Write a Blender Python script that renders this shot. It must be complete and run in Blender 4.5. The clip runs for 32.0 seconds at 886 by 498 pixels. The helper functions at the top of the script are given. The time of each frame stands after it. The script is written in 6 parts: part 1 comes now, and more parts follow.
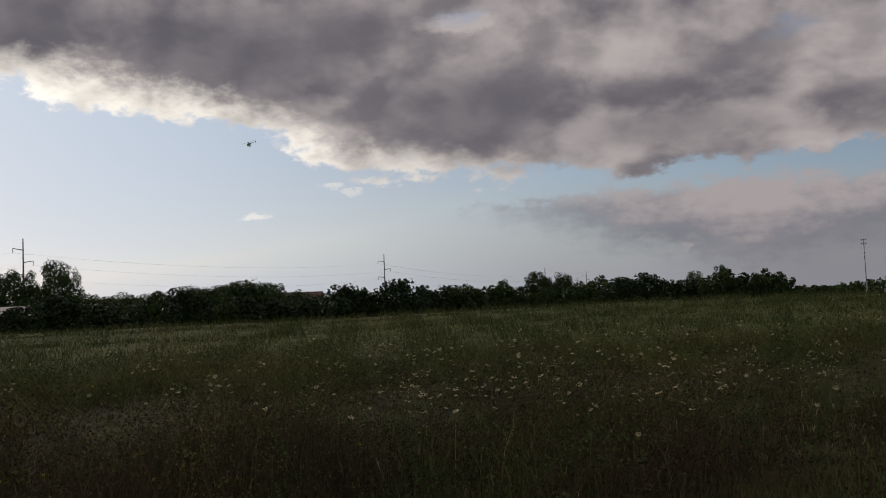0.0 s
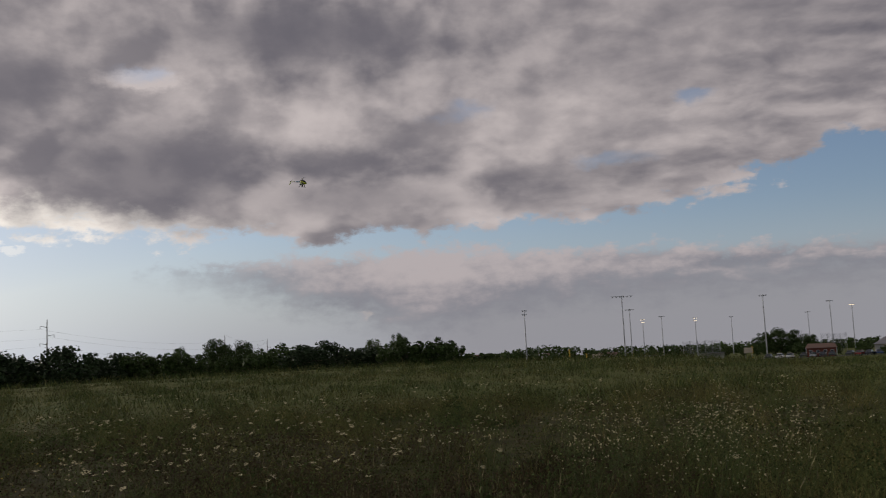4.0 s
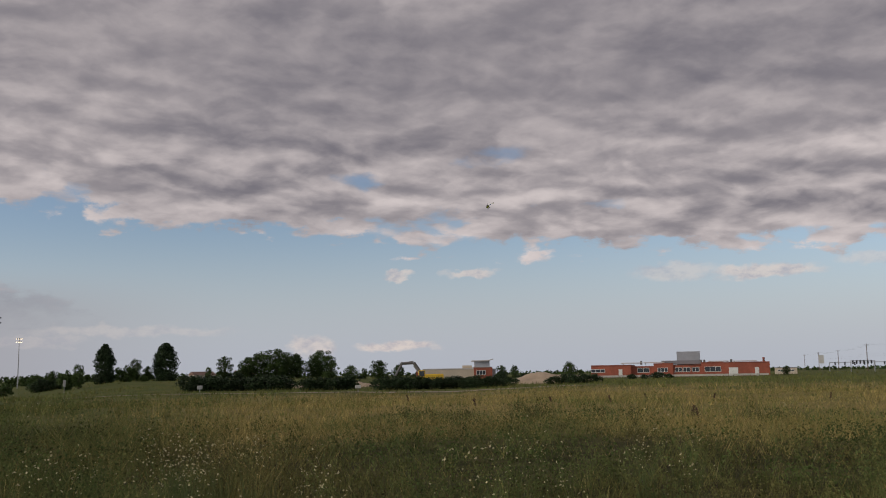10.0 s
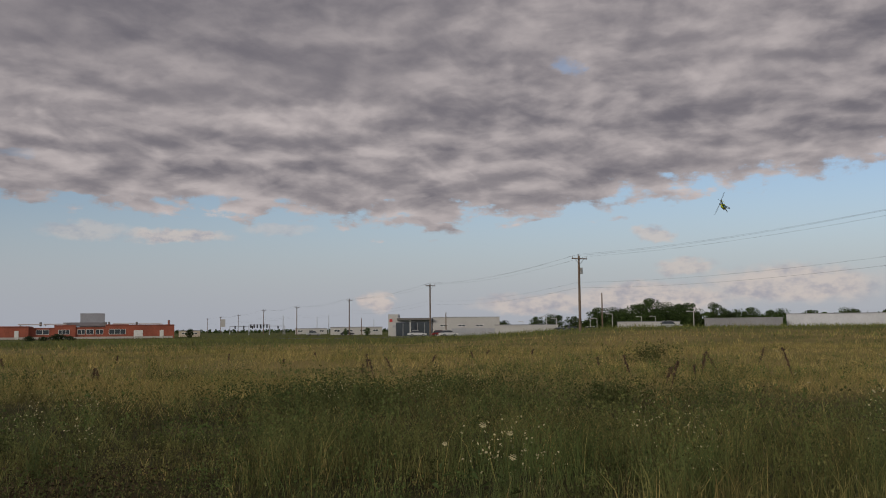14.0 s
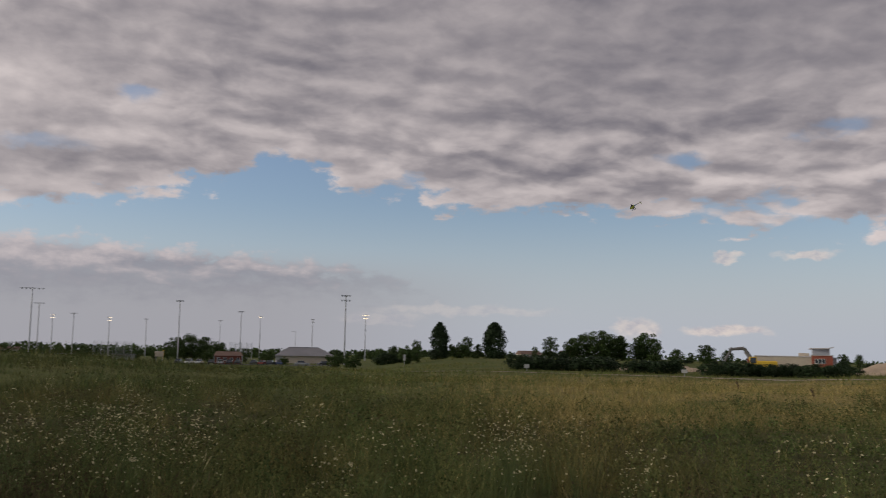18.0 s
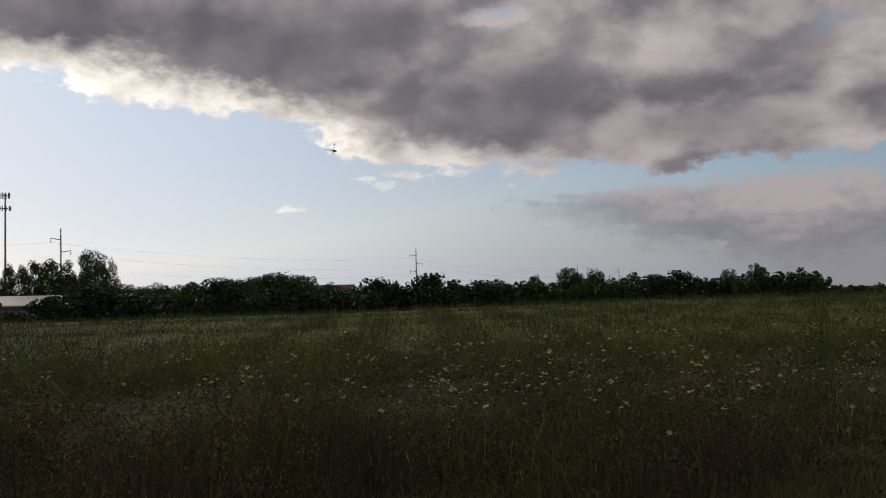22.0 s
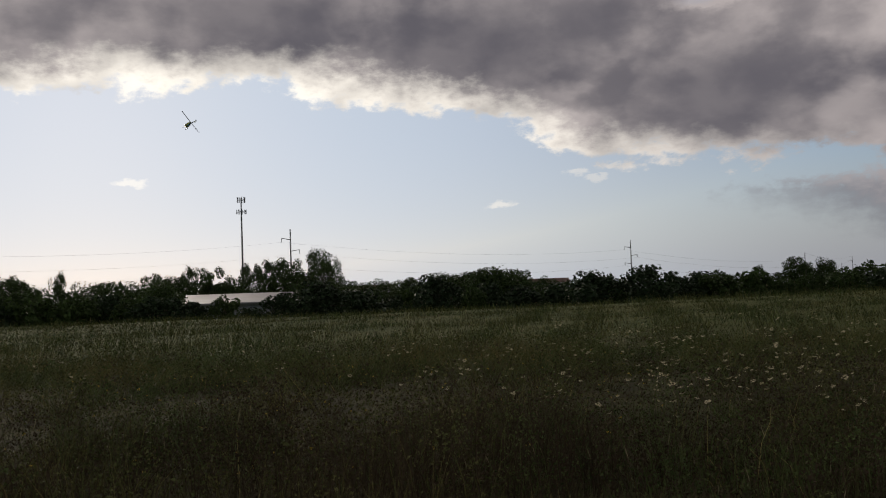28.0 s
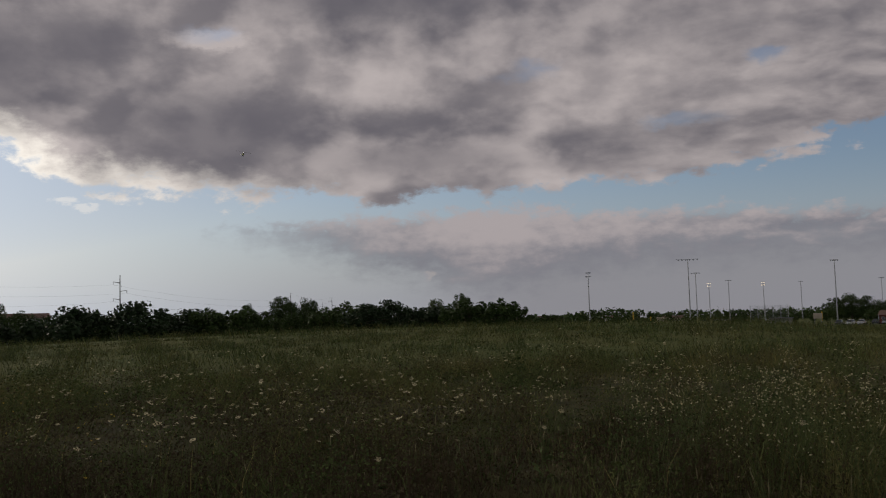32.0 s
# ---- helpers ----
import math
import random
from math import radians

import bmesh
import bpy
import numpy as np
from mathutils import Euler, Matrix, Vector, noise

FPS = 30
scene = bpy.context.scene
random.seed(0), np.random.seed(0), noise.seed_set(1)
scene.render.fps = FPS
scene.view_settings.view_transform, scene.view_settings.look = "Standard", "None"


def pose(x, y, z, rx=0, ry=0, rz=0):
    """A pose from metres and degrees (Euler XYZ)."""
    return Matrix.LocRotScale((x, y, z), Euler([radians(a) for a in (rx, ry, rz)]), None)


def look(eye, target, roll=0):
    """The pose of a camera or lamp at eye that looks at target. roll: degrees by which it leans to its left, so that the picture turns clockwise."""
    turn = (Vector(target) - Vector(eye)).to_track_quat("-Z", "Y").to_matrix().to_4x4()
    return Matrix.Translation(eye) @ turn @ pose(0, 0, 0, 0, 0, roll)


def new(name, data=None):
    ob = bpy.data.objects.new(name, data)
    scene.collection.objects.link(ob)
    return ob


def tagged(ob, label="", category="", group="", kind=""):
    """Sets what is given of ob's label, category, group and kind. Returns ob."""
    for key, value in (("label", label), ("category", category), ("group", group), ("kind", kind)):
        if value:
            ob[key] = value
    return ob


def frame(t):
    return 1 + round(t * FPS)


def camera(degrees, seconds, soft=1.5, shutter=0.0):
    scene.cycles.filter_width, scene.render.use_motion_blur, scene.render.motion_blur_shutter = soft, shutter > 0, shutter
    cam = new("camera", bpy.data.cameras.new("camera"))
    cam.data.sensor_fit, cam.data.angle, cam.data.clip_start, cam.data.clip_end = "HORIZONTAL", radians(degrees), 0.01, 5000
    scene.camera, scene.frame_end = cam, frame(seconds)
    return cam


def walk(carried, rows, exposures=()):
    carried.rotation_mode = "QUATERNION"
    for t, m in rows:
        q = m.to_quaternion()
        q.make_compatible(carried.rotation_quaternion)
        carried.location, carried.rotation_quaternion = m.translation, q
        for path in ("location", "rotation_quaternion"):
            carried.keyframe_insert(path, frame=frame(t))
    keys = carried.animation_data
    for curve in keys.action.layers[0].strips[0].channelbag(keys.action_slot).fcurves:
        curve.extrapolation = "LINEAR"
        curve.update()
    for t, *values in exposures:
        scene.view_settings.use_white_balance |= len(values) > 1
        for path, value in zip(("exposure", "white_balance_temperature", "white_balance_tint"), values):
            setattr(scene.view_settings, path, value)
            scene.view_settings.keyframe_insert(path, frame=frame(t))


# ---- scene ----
cam = camera(50.24, 32.0, soft=1.0, shutter=0.12)
EYE = 1.65


def aim(yaw, pitch, roll):
    """The camera's pose: compass angle clockwise from +y, tilt upwards, lean to its left."""
    a, e = radians(yaw), radians(pitch)
    way = Vector((math.sin(a) * math.cos(e), math.cos(a) * math.cos(e), math.sin(e)))
    eye = Vector((0, 0, EYE))
    return look(eye, eye + way * 10, roll)


PATH = [
    (0, -37.75, 3.49, -2.40),
    (0.5, -34.70, 4.08, -3.27),
    (1, -31.67, 4.70, -3.27),
    (1.5, -29.73, 5.46, -3.08),
    (2, -27.83, 5.96, -3.02),
    (2.5, -25.83, 6.41, -2.85),
    (4.5, -9.66, 6.64, -2.17),
    (4.8, -1.03, 6.58, -1.76),
    (5, 7.54, 6.28, -1.95),
    (5.2, 20.04, 5.61, -2.66),
    (5.5, 40.88, 4.34, -3.10),
    (6, 61.59, 3.03, -0.71),
    (6.5, 62.90, 2.63, 0.08),
    (7, 59.95, 3.95, 0.22),
    (7.5, 55.25, 5.31, 0.33),
    (8, 49.74, 6.65, -0.02),
    (8.5, 45.52, 7.86, -0.36),
    (9, 41.20, 8.76, -0.70),
    (9.5, 37.84, 8.30, -0.63),
    (10, 35.12, 7.53, -0.93),
    (10.5, 33.83, 7.41, -1.07),
    (11, 33.77, 7.11, -1.45),
    (11.5, 34.23, 6.53, -1.42),
    (12, 37.04, 6.14, -1.26),
    (12.5, 44.98, 6.02, -0.89),
    (13, 59.15, 6.18, -0.83),
    (13.5, 70.03, 4.97, -0.48),
    (15.5, 61.91, 4.19, -0.10),
    (16, 54.62, 4.57, 0.40),
    (16.5, 45.40, 5.37, 0.29),
    (17, 36.36, 5.75, 0.38),
    (17.5, 26.10, 6.10, 0.32),
    (18, 15.55, 6.41, 1.05),
    (18.5, 2.70, 6.58, 1.50),
    (19, -9.85, 6.15, 1.37),
    (19.5, -23.19, 5.21, 1.95),
    (20, -35.51, 3.50, 1.05),
    (20.5, -44.67, 2.53, -0.49),
    (21, -45.35, 1.97, -1.62),
    (21.5, -43.89, 2.51, -1.87),
    (22, -39.70, 3.23, -1.58),
    (22.5, -34.92, 3.91, -0.89),
    (23, -29.89, 4.91, -0.68),
    (23.5, -24.82, 5.77, -0.91),
    (24, -20.77, 6.26, -0.98),
    (24.5, -19.69, 6.25, -1.25),
    (26.5, -27.11, 5.89, -1.36),
    (27, -36.76, 5.78, -1.77),
    (27.5, -46.02, 4.52, -1.95),
    (28, -52.59, 3.25, -2.12),
    (28.5, -54.69, 2.54, -1.71),
    (29, -51.19, 2.31, -1.34),
    (29.5, -46.90, 2.55, -1.04),
    (30, -42.17, 3.34, -0.83),
    (30.5, -37.57, 3.78, -0.76),
    (31, -32.58, 4.13, -0.88),
    (31.5, -27.81, 4.39, -1.19),
    (32, -22.41, 4.49, -1.74),
]
EXPOSURES = [(0, -0.56), (1, -0.44), (2, -0.38), (4.5, -0.28), (5, -0.24), (6, -0.22), (7, -0.1), (8.5, 0.0), (12.3, 0.0), (13, -0.14), (13.5, -0.25), (15.5, -0.15), (16.5, -0.04), (17.5, 0.0), (19, -0.04), (20, -0.24), (20.7, -0.4), (22, -0.45), (23, -0.4), (24, -0.32), (26.5, -0.36), (28, -0.58), (29, -0.7), (29.7, -0.8), (31, -0.66), (32, -0.52)]
walk(cam, [(t, aim(y, p, r)) for t, y, p, r in PATH], EXPOSURES)

# ---- world, sun ----
SUN_AZ, SUN_EL = -74.0, 15.0


def nodes_of(tree):
    tree.nodes.clear()
    return tree.nodes, tree.links


class Net:
    """Short hand for node trees."""

    def __init__(self, tree):
        self.n, self.l = nodes_of(tree)

    def node(self, kind, **values):
        nd = self.n.new(kind)
        for key, value in values.items():
            if key == "op":
                nd.operation = value
            elif key == "blend":
                nd.blend_type = value
            elif key == "interp":
                nd.interpolation_type = value
        return nd

    def put(self, socket, value):
        if isinstance(value, bpy.types.NodeSocket):
            self.l.new(value, socket)
        elif value is not None:
            socket.default_value = value

    def math(self, op, a, b=None, c=None, clamp=False):
        nd = self.node("ShaderNodeMath", op=op)
        nd.use_clamp = clamp
        for i, v in enumerate((a, b, c)):
            self.put(nd.inputs[i], v)
        return nd.outputs[0]

    def vmath(self, op, a, b=None):
        nd = self.node("ShaderNodeVectorMath", op=op)
        self.put(nd.inputs[0], a)
        self.put(nd.inputs[1], b)
        return nd.outputs[0]

    def step(self, x, lo, hi, to_lo=0.0, to_hi=1.0):
        nd = self.node("ShaderNodeMapRange", interp="SMOOTHSTEP")
        for i, v in enumerate((x, lo, hi, to_lo, to_hi)):
            self.put(nd.inputs[i], v)
        return nd.outputs[0]

    def noise(self, vector, scale, detail=6.0, rough=0.55, distort=0.0):
        nd = self.node("ShaderNodeTexNoise")
        self.put(nd.inputs["Vector"], vector)
        for key, v in (("Scale", scale), ("Detail", detail), ("Roughness", rough), ("Distortion", distort)):
            nd.inputs[key].default_value = v
        return nd.outputs["Fac"]

    def mix(self, fac, a, b, blend="MIX"):
        nd = self.n.new("ShaderNodeMix")
        nd.data_type, nd.blend_type = "RGBA", blend
        self.put(nd.inputs[0], fac)
        self.put(nd.inputs[6], a if isinstance(a, bpy.types.NodeSocket) else (*a, 1))
        self.put(nd.inputs[7], b if isinstance(b, bpy.types.NodeSocket) else (*b, 1))
        return nd.outputs[2]

    def ramp(self, x, stops):
        nd = self.n.new("ShaderNodeValToRGB")
        el = nd.color_ramp.elements
        while len(el) < len(stops):
            el.new(0.5)
        for e, (p, v) in zip(el, stops):
            e.position, e.color = p, (v, v, v, 1) if not hasattr(v, "__len__") else (*v, 1)
        self.put(nd.inputs[0], x)
        return nd.outputs[0]


def sky_world():
    world = bpy.data.worlds.new("sky")
    scene.world = world
    world.use_nodes = True
    k = Net(world.node_tree)
    sky = k.n.new("ShaderNodeTexSky")
    sky.sky_type, sky.sun_disc = "NISHITA", False
    sky.sun_elevation, sky.sun_rotation = radians(SUN_EL), radians(SUN_AZ)
    sky.air_density, sky.dust_density, sky.ozone_density = 1.0, 0.6, 1.5
    way = k.n.new("ShaderNodeTexCoord").outputs["Generated"]
    sep = k.n.new("ShaderNodeSeparateXYZ")
    k.put(sep.inputs[0], way)
    x, y, z = sep.outputs
    az = k.math("MULTIPLY", k.math("ARCTAN2", x, y), 180 / math.pi)      # degrees, clockwise from +y
    el = k.math("MULTIPLY", k.math("ARCSINE", z), 180 / math.pi)

    def vec(a, b):
        com = k.n.new("ShaderNodeCombineXYZ")
        k.put(com.inputs[0], a)
        k.put(com.inputs[1], b)
        return com.outputs[0]

    ang = vec(az, el)
    warp = k.n.new("ShaderNodeTexNoise")
    k.put(warp.inputs["Vector"], k.vmath("MULTIPLY", ang, (0.55, 0.95, 0.0)))
    for key, v in (("Scale", 1.0), ("Detail", 5.0), ("Roughness", 0.6)):
        warp.inputs[key].default_value = v
    shift = k.vmath("MULTIPLY", k.vmath("SUBTRACT", warp.outputs["Color"], (0.5, 0.5, 0.5)), (3.2, 1.4, 0.0))
    wang = k.vmath("ADD", ang, shift)

    def spots(places, soft=0.7):
        """Coverage of small clouds or gaps: compass angle, height, half width, half height, strength."""
        total = None
        for a, e, w, h, s in places:
            d = k.vmath("MULTIPLY", k.vmath("SUBTRACT", wang, (a, e, 0.0)), (1 / w, 1 / h, 0.0))
            ln = k.node("ShaderNodeVectorMath", op="LENGTH")
            k.put(ln.inputs[0], d)
            f = k.step(ln.outputs["Value"], 1.25, 1.25 - soft, 0.0, s)
            total = f if total is None else k.math("MAXIMUM", total, f)
        return total

    # cloud layer: a sheet overhead whose heaps flatten and shrink towards the horizon; tall heaps in the west
    west = k.step(az, 6.0, -20.0)

    def sheet(da, de):
        e = k.math("MULTIPLY", k.math("ADD", k.math("MAXIMUM", el, 0.0), 12.0 + de), math.pi / 180)
        far = k.math("DIVIDE", 1.0, k.math("TANGENT", e))
        a = k.math("MULTIPLY", k.math("ADD", az, da), math.pi / 180)
        return vec(k.math("MULTIPLY", far, k.math("SINE", a)), k.math("MULTIPLY", far, k.math("COSINE", a)))

    def heaped(da, de):
        v = k.math("MULTIPLY", k.math("LOGARITHM", k.math("ADD", k.math("MAXIMUM", el, 0.0), 6.0 + de), math.e), 3.6)
        return vec(k.math("MULTIPLY", k.math("ADD", az, da), 0.125), v)

    def density(da, de):
        """Soft heaps: small rolls in the east, large heaps in the west."""
        out = []
        for p, size, curl_size, far in ((sheet(da, de), 6.0, 4.5, 0.15), (heaped(da * 1.6, de * 1.4), 1.6, 2.0, 0.36)):
            curl = k.n.new("ShaderNodeTexNoise")
            k.put(curl.inputs["Vector"], p)
            for key, val in (("Scale", curl_size), ("Detail", 4.0), ("Roughness", 0.55)):
                curl.inputs[key].default_value = val
            q = k.vmath("ADD", p, k.vmath("MULTIPLY", k.vmath("SUBTRACT", curl.outputs["Color"], (0.5, 0.5, 0.5)), (far, far, 0.0)))
            lump = k.noise(q, size, 5 if size > 3 else 3.5, 0.46)
            if size > 3:
                lump = k.math("ADD", k.math("MULTIPLY", lump, 0.78), k.math("MULTIPLY", k.noise(q, size * 2.1, 4, 0.45), 0.22))
            else:
                vo = k.n.new("ShaderNodeTexVoronoi")
                vo.voronoi_dimensions, vo.feature = "2D", "SMOOTH_F1"
                for key, val in (("Scale", 1.35), ("Smoothness", 0.55), ("Randomness", 1.0), ("Detail", 1.4), ("Roughness", 0.45), ("Lacunarity", 2.3)):
                    vo.inputs[key].default_value = val
                vo.normalize = True
                k.put(vo.inputs["Vector"], q)
                lump = k.math("ADD", k.math("MULTIPLY", lump, 0.5), k.math("MULTIPLY", k.math("SUBTRACT", 0.95, vo.outputs["Distance"]), 0.40))
            out.append(lump)
        nd = k.n.new("ShaderNodeMix")
        k.put(nd.inputs[0], west)
        k.put(nd.inputs[2], out[0])
        k.put(nd.inputs[3], out[1])
        return nd.outputs[0]

    layer = sheet(0.0, 0.0)
    big = k.noise(layer, 1.6, 2, 0.5)
    puff = density(0.0, 0.0)
    heap = k.math("SUBTRACT", puff, density(-0.6, 0.8))
    fine = k.noise(k.vmath("MULTIPLY", ang, (0.75, 1.25, 0.0)), 1.0, 6, 0.62)
    # height of the deck's lower edge over the compass
    unit = k.math("DIVIDE", k.math("ADD", az, 180.0), 360.0)

    def curve(table):
        return k.math("MULTIPLY", k.ramp(unit, [((a + 180) / 360, e / 30) for a, e in table]), 30.0)

    rise = k.math("SUBTRACT", el, curve(DECK))
    wob = k.math("ADD", k.math("MULTIPLY", k.math("SUBTRACT", puff, 0.5), 6.0), k.math("MULTIPLY", k.math("SUBTRACT", fine, 0.5), 3.0))
    edge = k.math("ADD", rise, wob)
    mass = k.math("ADD", k.math("MULTIPLY", big, 0.5), k.math("MULTIPLY", puff, 0.5))
    torn = k.math("MULTIPLY", k.step(rise, 4.5, 0.0), k.step(az, -20.0, 15.0))
    loose = k.math("SUBTRACT", k.math("ADD", mass, k.math("MULTIPLY", k.math("SUBTRACT", fine, 0.5), 0.10)), k.math("MULTIPLY", torn, 0.085))
    dot = k.node("ShaderNodeVectorMath", op="DOT_PRODUCT")
    k.put(dot.inputs[0], way)
    dot.inputs[1].default_value = (math.sin(radians(SUN_AZ)) * math.cos(radians(SUN_EL)), math.cos(radians(SUN_AZ)) * math.cos(radians(SUN_EL)), math.sin(radians(SUN_EL)))
    near = k.step(dot.outputs["Value"], 0.66, 1.0)
    holes = k.math("MULTIPLY", k.math("MAXIMUM", k.step(loose, 0.355, 0.29), k.math("MULTIPLY", spots(GAPS, 0.9), k.step(puff, 0.62, 0.42))), k.step(near, 0.6, 0.25))
    deck = k.math("MULTIPLY", k.step(edge, -0.35, 0.55), k.math("SUBTRACT", 1.0, k.math("MULTIPLY", holes, 0.8)))
    wob2 = k.math("ADD", k.math("MULTIPLY", k.math("SUBTRACT", fine, 0.5), 3.0), k.math("MULTIPLY", k.math("SUBTRACT", puff, 0.5), 2.0))
    over = k.math("SUBTRACT", el, curve(BANK_LOW))
    bank = k.math("MULTIPLY", k.step(k.math("ADD", k.math("SUBTRACT", curve(BANK_TOP), el), wob2), -0.3, 0.7),
                  k.step(k.math("ADD", over, wob2), -1.3, 1.8))
    bank = k.math("MULTIPLY", k.math("MULTIPLY", bank, k.step(az, 17.0, 4.0, 0.5, 0.95)), k.step(az, -41.0, -24.0, 0.25, 1.0))
    # light on the clouds: tops bright, undersides dark, rims bright towards the sun
    lit = k.step(k.math("SUBTRACT", k.math("ADD", k.math("MULTIPLY", heap, 2.6), k.math("MULTIPLY", k.math("SUBTRACT", fine, 0.5), 0.28)), k.math("MULTIPLY", k.math("SUBTRACT", puff, 0.5), 1.1)), k.step(west, 0.0, 1.0, -0.50, -0.32), k.step(west, 0.0, 1.0, 0.72, 0.36))
    thin = k.step(edge, k.math("ADD", 1.6, k.math("MULTIPLY", near, 1.0)), 0.0)
    shade = k.math("ADD", k.math("MULTIPLY", lit, 0.74), k.math("MULTIPLY", k.step(big, 0.64, 0.36), 0.20))
    shade = k.math("ADD", shade, k.math("MULTIPLY", thin, 0.20))
    shade = k.math("ADD", shade, spots(BRIGHT, 1.0))
    shade = k.math("MULTIPLY", shade, k.math("SUBTRACT", 1.0, k.math("MULTIPLY", spots(DARK, 1.0), k.math("SUBTRACT", 1.0, k.math("MULTIPLY", thin, 0.6)))), None, True)
    body = k.mix(shade, CLOUD_DARK, CLOUD_LIGHT)
    body = k.mix(k.math("MULTIPLY", k.math("MULTIPLY", near, thin), k.math("ADD", 0.45, k.math("MULTIPLY", lit, 0.65))), body, CLOUD_RIM)
    bank_col = k.mix(k.math("MULTIPLY", near, 0.5), k.mix(k.step(k.math("ADD", over, k.math("ADD", k.math("MULTIPLY", wob2, 1.2), k.math("MULTIPLY", heap, 4.0))), 0.3, 3.6), BANK_DARK, BANK_LIGHT), CLOUD_LIGHT)
    blue = k.mix(1.0, sky.outputs[0], SKY_GAIN, "MULTIPLY")
    blue = k.mix(k.math("MAXIMUM", k.step(el, 9.5, 0.5, 0.0, 0.9), k.math("MULTIPLY", near, 0.85)), blue, k.mix(near, HAZE, HAZE_SUN))
    veil = k.math("MULTIPLY", k.math("MULTIPLY", k.step(az, -28.0, -16.0), k.step(az, 24.0, 4.0)), k.step(el, 6.5, 3.5, 0.0, 0.75))
    col = k.mix(bank, k.mix(veil, blue, VEIL), bank_col)
    col = k.mix(spots(CUMULI), col, k.mix(near, k.mix(k.step(fine, 0.3, 0.6), CUMULUS_DARK, CUMULUS), CLOUD_RIM))
    col = k.mix(deck, col, body)
    bg = k.n.new("ShaderNodeBackground")
    k.put(bg.inputs[0], col)
    bg.inputs[1].default_value = 1.0
    out = k.n.new("ShaderNodeOutputWorld")
    k.l.new(bg.outputs[0], out.inputs[0])


DECK = [(-180, 12), (-100, 11.5), (-77.8, 12.0), (-73.4, 13.2), (-68.7, 13.0), (-63, 13.5), (-58, 12.2), (-51.5, 11.6), (-47.5, 10.3), (-45.3, 8.9), (-41, 8.1), (-36, 8.0), (-26, 7.7), (-16, 8.2), (-6, 8.4), (-1, 9.3), (2.8, 10.8), (4.8, 11.6), (8.4, 11), (12.6, 9.1), (21.8, 9.1), (27.5, 8.5), (33.5, 7.7),
        (40, 7.4), (52, 7.4), (58.5, 7.0), (64.5, 6.5), (71, 6.4), (77.6, 7.1), (87.3, 8.4), (100, 9.5), (180, 12)]
BANK_TOP = [(-180, 0), (-40, 0), (-37, 5.6), (-28.7, 6.5), (-19, 6.9), (-6, 6.3), (4, 5.7), (12.5, 4.9), (16.5, 2.5), (18, 0), (180, 0)]
BANK_LOW = [(-180, 6), (-36, 6), (-31, 4.6), (-26, 3.2), (-20, 1.9), (-16, 2.6), (-9.7, 3.3), (4, 3.7), (12, 3.9), (16.5, 4.2), (180, 6)]
CUMULI = [(17, 2.75, 5.5, 0.35, 0.3), (12, 2.2, 2.5, 0.4, 0.25), (32.3, 1.75, 2.3, 0.35, 0.9), (36.8, 6.15, 1.7, 0.33, 0.75), (32.2, 5.95, 0.9, 0.25, 0.7), (54, 5.6, 3.0, 0.45, 0.75), (49, 5.8, 2.5, 0.5, 0.45), (82, 1.7, 5.5, 1.0, 0.85), (76, 1.5, 4.5, 0.6, 0.8), (65.9, 1.7, 0.9, 0.7, 0.9),
          (82.5, 5.5, 1.3, 0.5, 0.7), (84.2, 3.5, 1.8, 0.5, 0.7), (-44.4, 7.5, 0.8, 0.2, 0.4), (-43.2, 7.2, 0.7, 0.14, 0.35), (-42.3, 7.8, 0.6, 0.2, 0.35), (-49, 5.8, 0.8, 0.2, 0.5), (-70.8, 7.5, 1.0, 0.2, 0.5), (27.2, 1.7, 1.2, 0.7, 0.7), (-23.3, 3.0, 0.5, 0.3, 0.4), (90, 2.4, 5.0, 1.1, 0.8), (60, 6.0, 2.0, 0.4, 0.4)]
DARK = [(-50, 15.2, 9.0, 3.2, 0.74), (-36, 11.6, 6.8, 3.3, 0.78), (-63, 17.0, 8.0, 2.6, 0.7), (-26, 19.6, 9.5, 1.9, 0.75), (-43.5, 16.5, 4.5, 2.6, 0.8), (-23.5, 10.0, 6.0, 1.3, 0.45), (-10, 10.8, 5.0, 0.9, 0.35), (62, 15.5, 9.0, 2.6, 0.55), (38, 18.5, 42.0, 5.5, 0.45)]
BRIGHT = [(-13, 14.0, 7.5, 2.6, 0.30), (-25.5, 14.5, 5.5, 2.4, 0.26), (-45.3, 10.6, 2.6, 1.1, 0.4), (-36.4, 16.9, 3.0, 0.6, 0.6), (-30.5, 15.5, 3.2, 2.6, 0.28), (-4, 12.5, 5.0, 1.8, 0.25), (62, 12.5, 5.0, 1.2, 0.2)]
GAPS = [(-18.3, 15.0, 3.2, 0.7, 1.0), (-36.6, 17.2, 2.2, 0.5, 0.9), (29.8, 11.7, 1.7, 0.5, 1.0), (37, 12.7, 1.4, 0.4, 0.8), (-2.9, 14.7, 1.2, 0.6, 0.8), (38.8, 13.2, 1.8, 0.5, 0.7), (77.5, 15.5, 0.9, 0.5, 0.7), (-7.5, 11.5, 2.6, 0.5, 0.6), (45, 10.0, 1.5, 0.3, 0.5)]
CLOUD_DARK = (0.178, 0.167, 0.194)
CLOUD_LIGHT = (0.675, 0.602, 0.592)
CLOUD_RIM = (1.75, 1.64, 1.46)
VEIL = (0.335, 0.322, 0.350)
BANK_DARK = (0.27, 0.268, 0.31)
BANK_LIGHT = (0.57, 0.505, 0.51)
CUMULUS = (0.69, 0.605, 0.56)
CUMULUS_DARK = (0.42, 0.40, 0.45)
SKY_GAIN = (0.112, 0.108, 0.121)
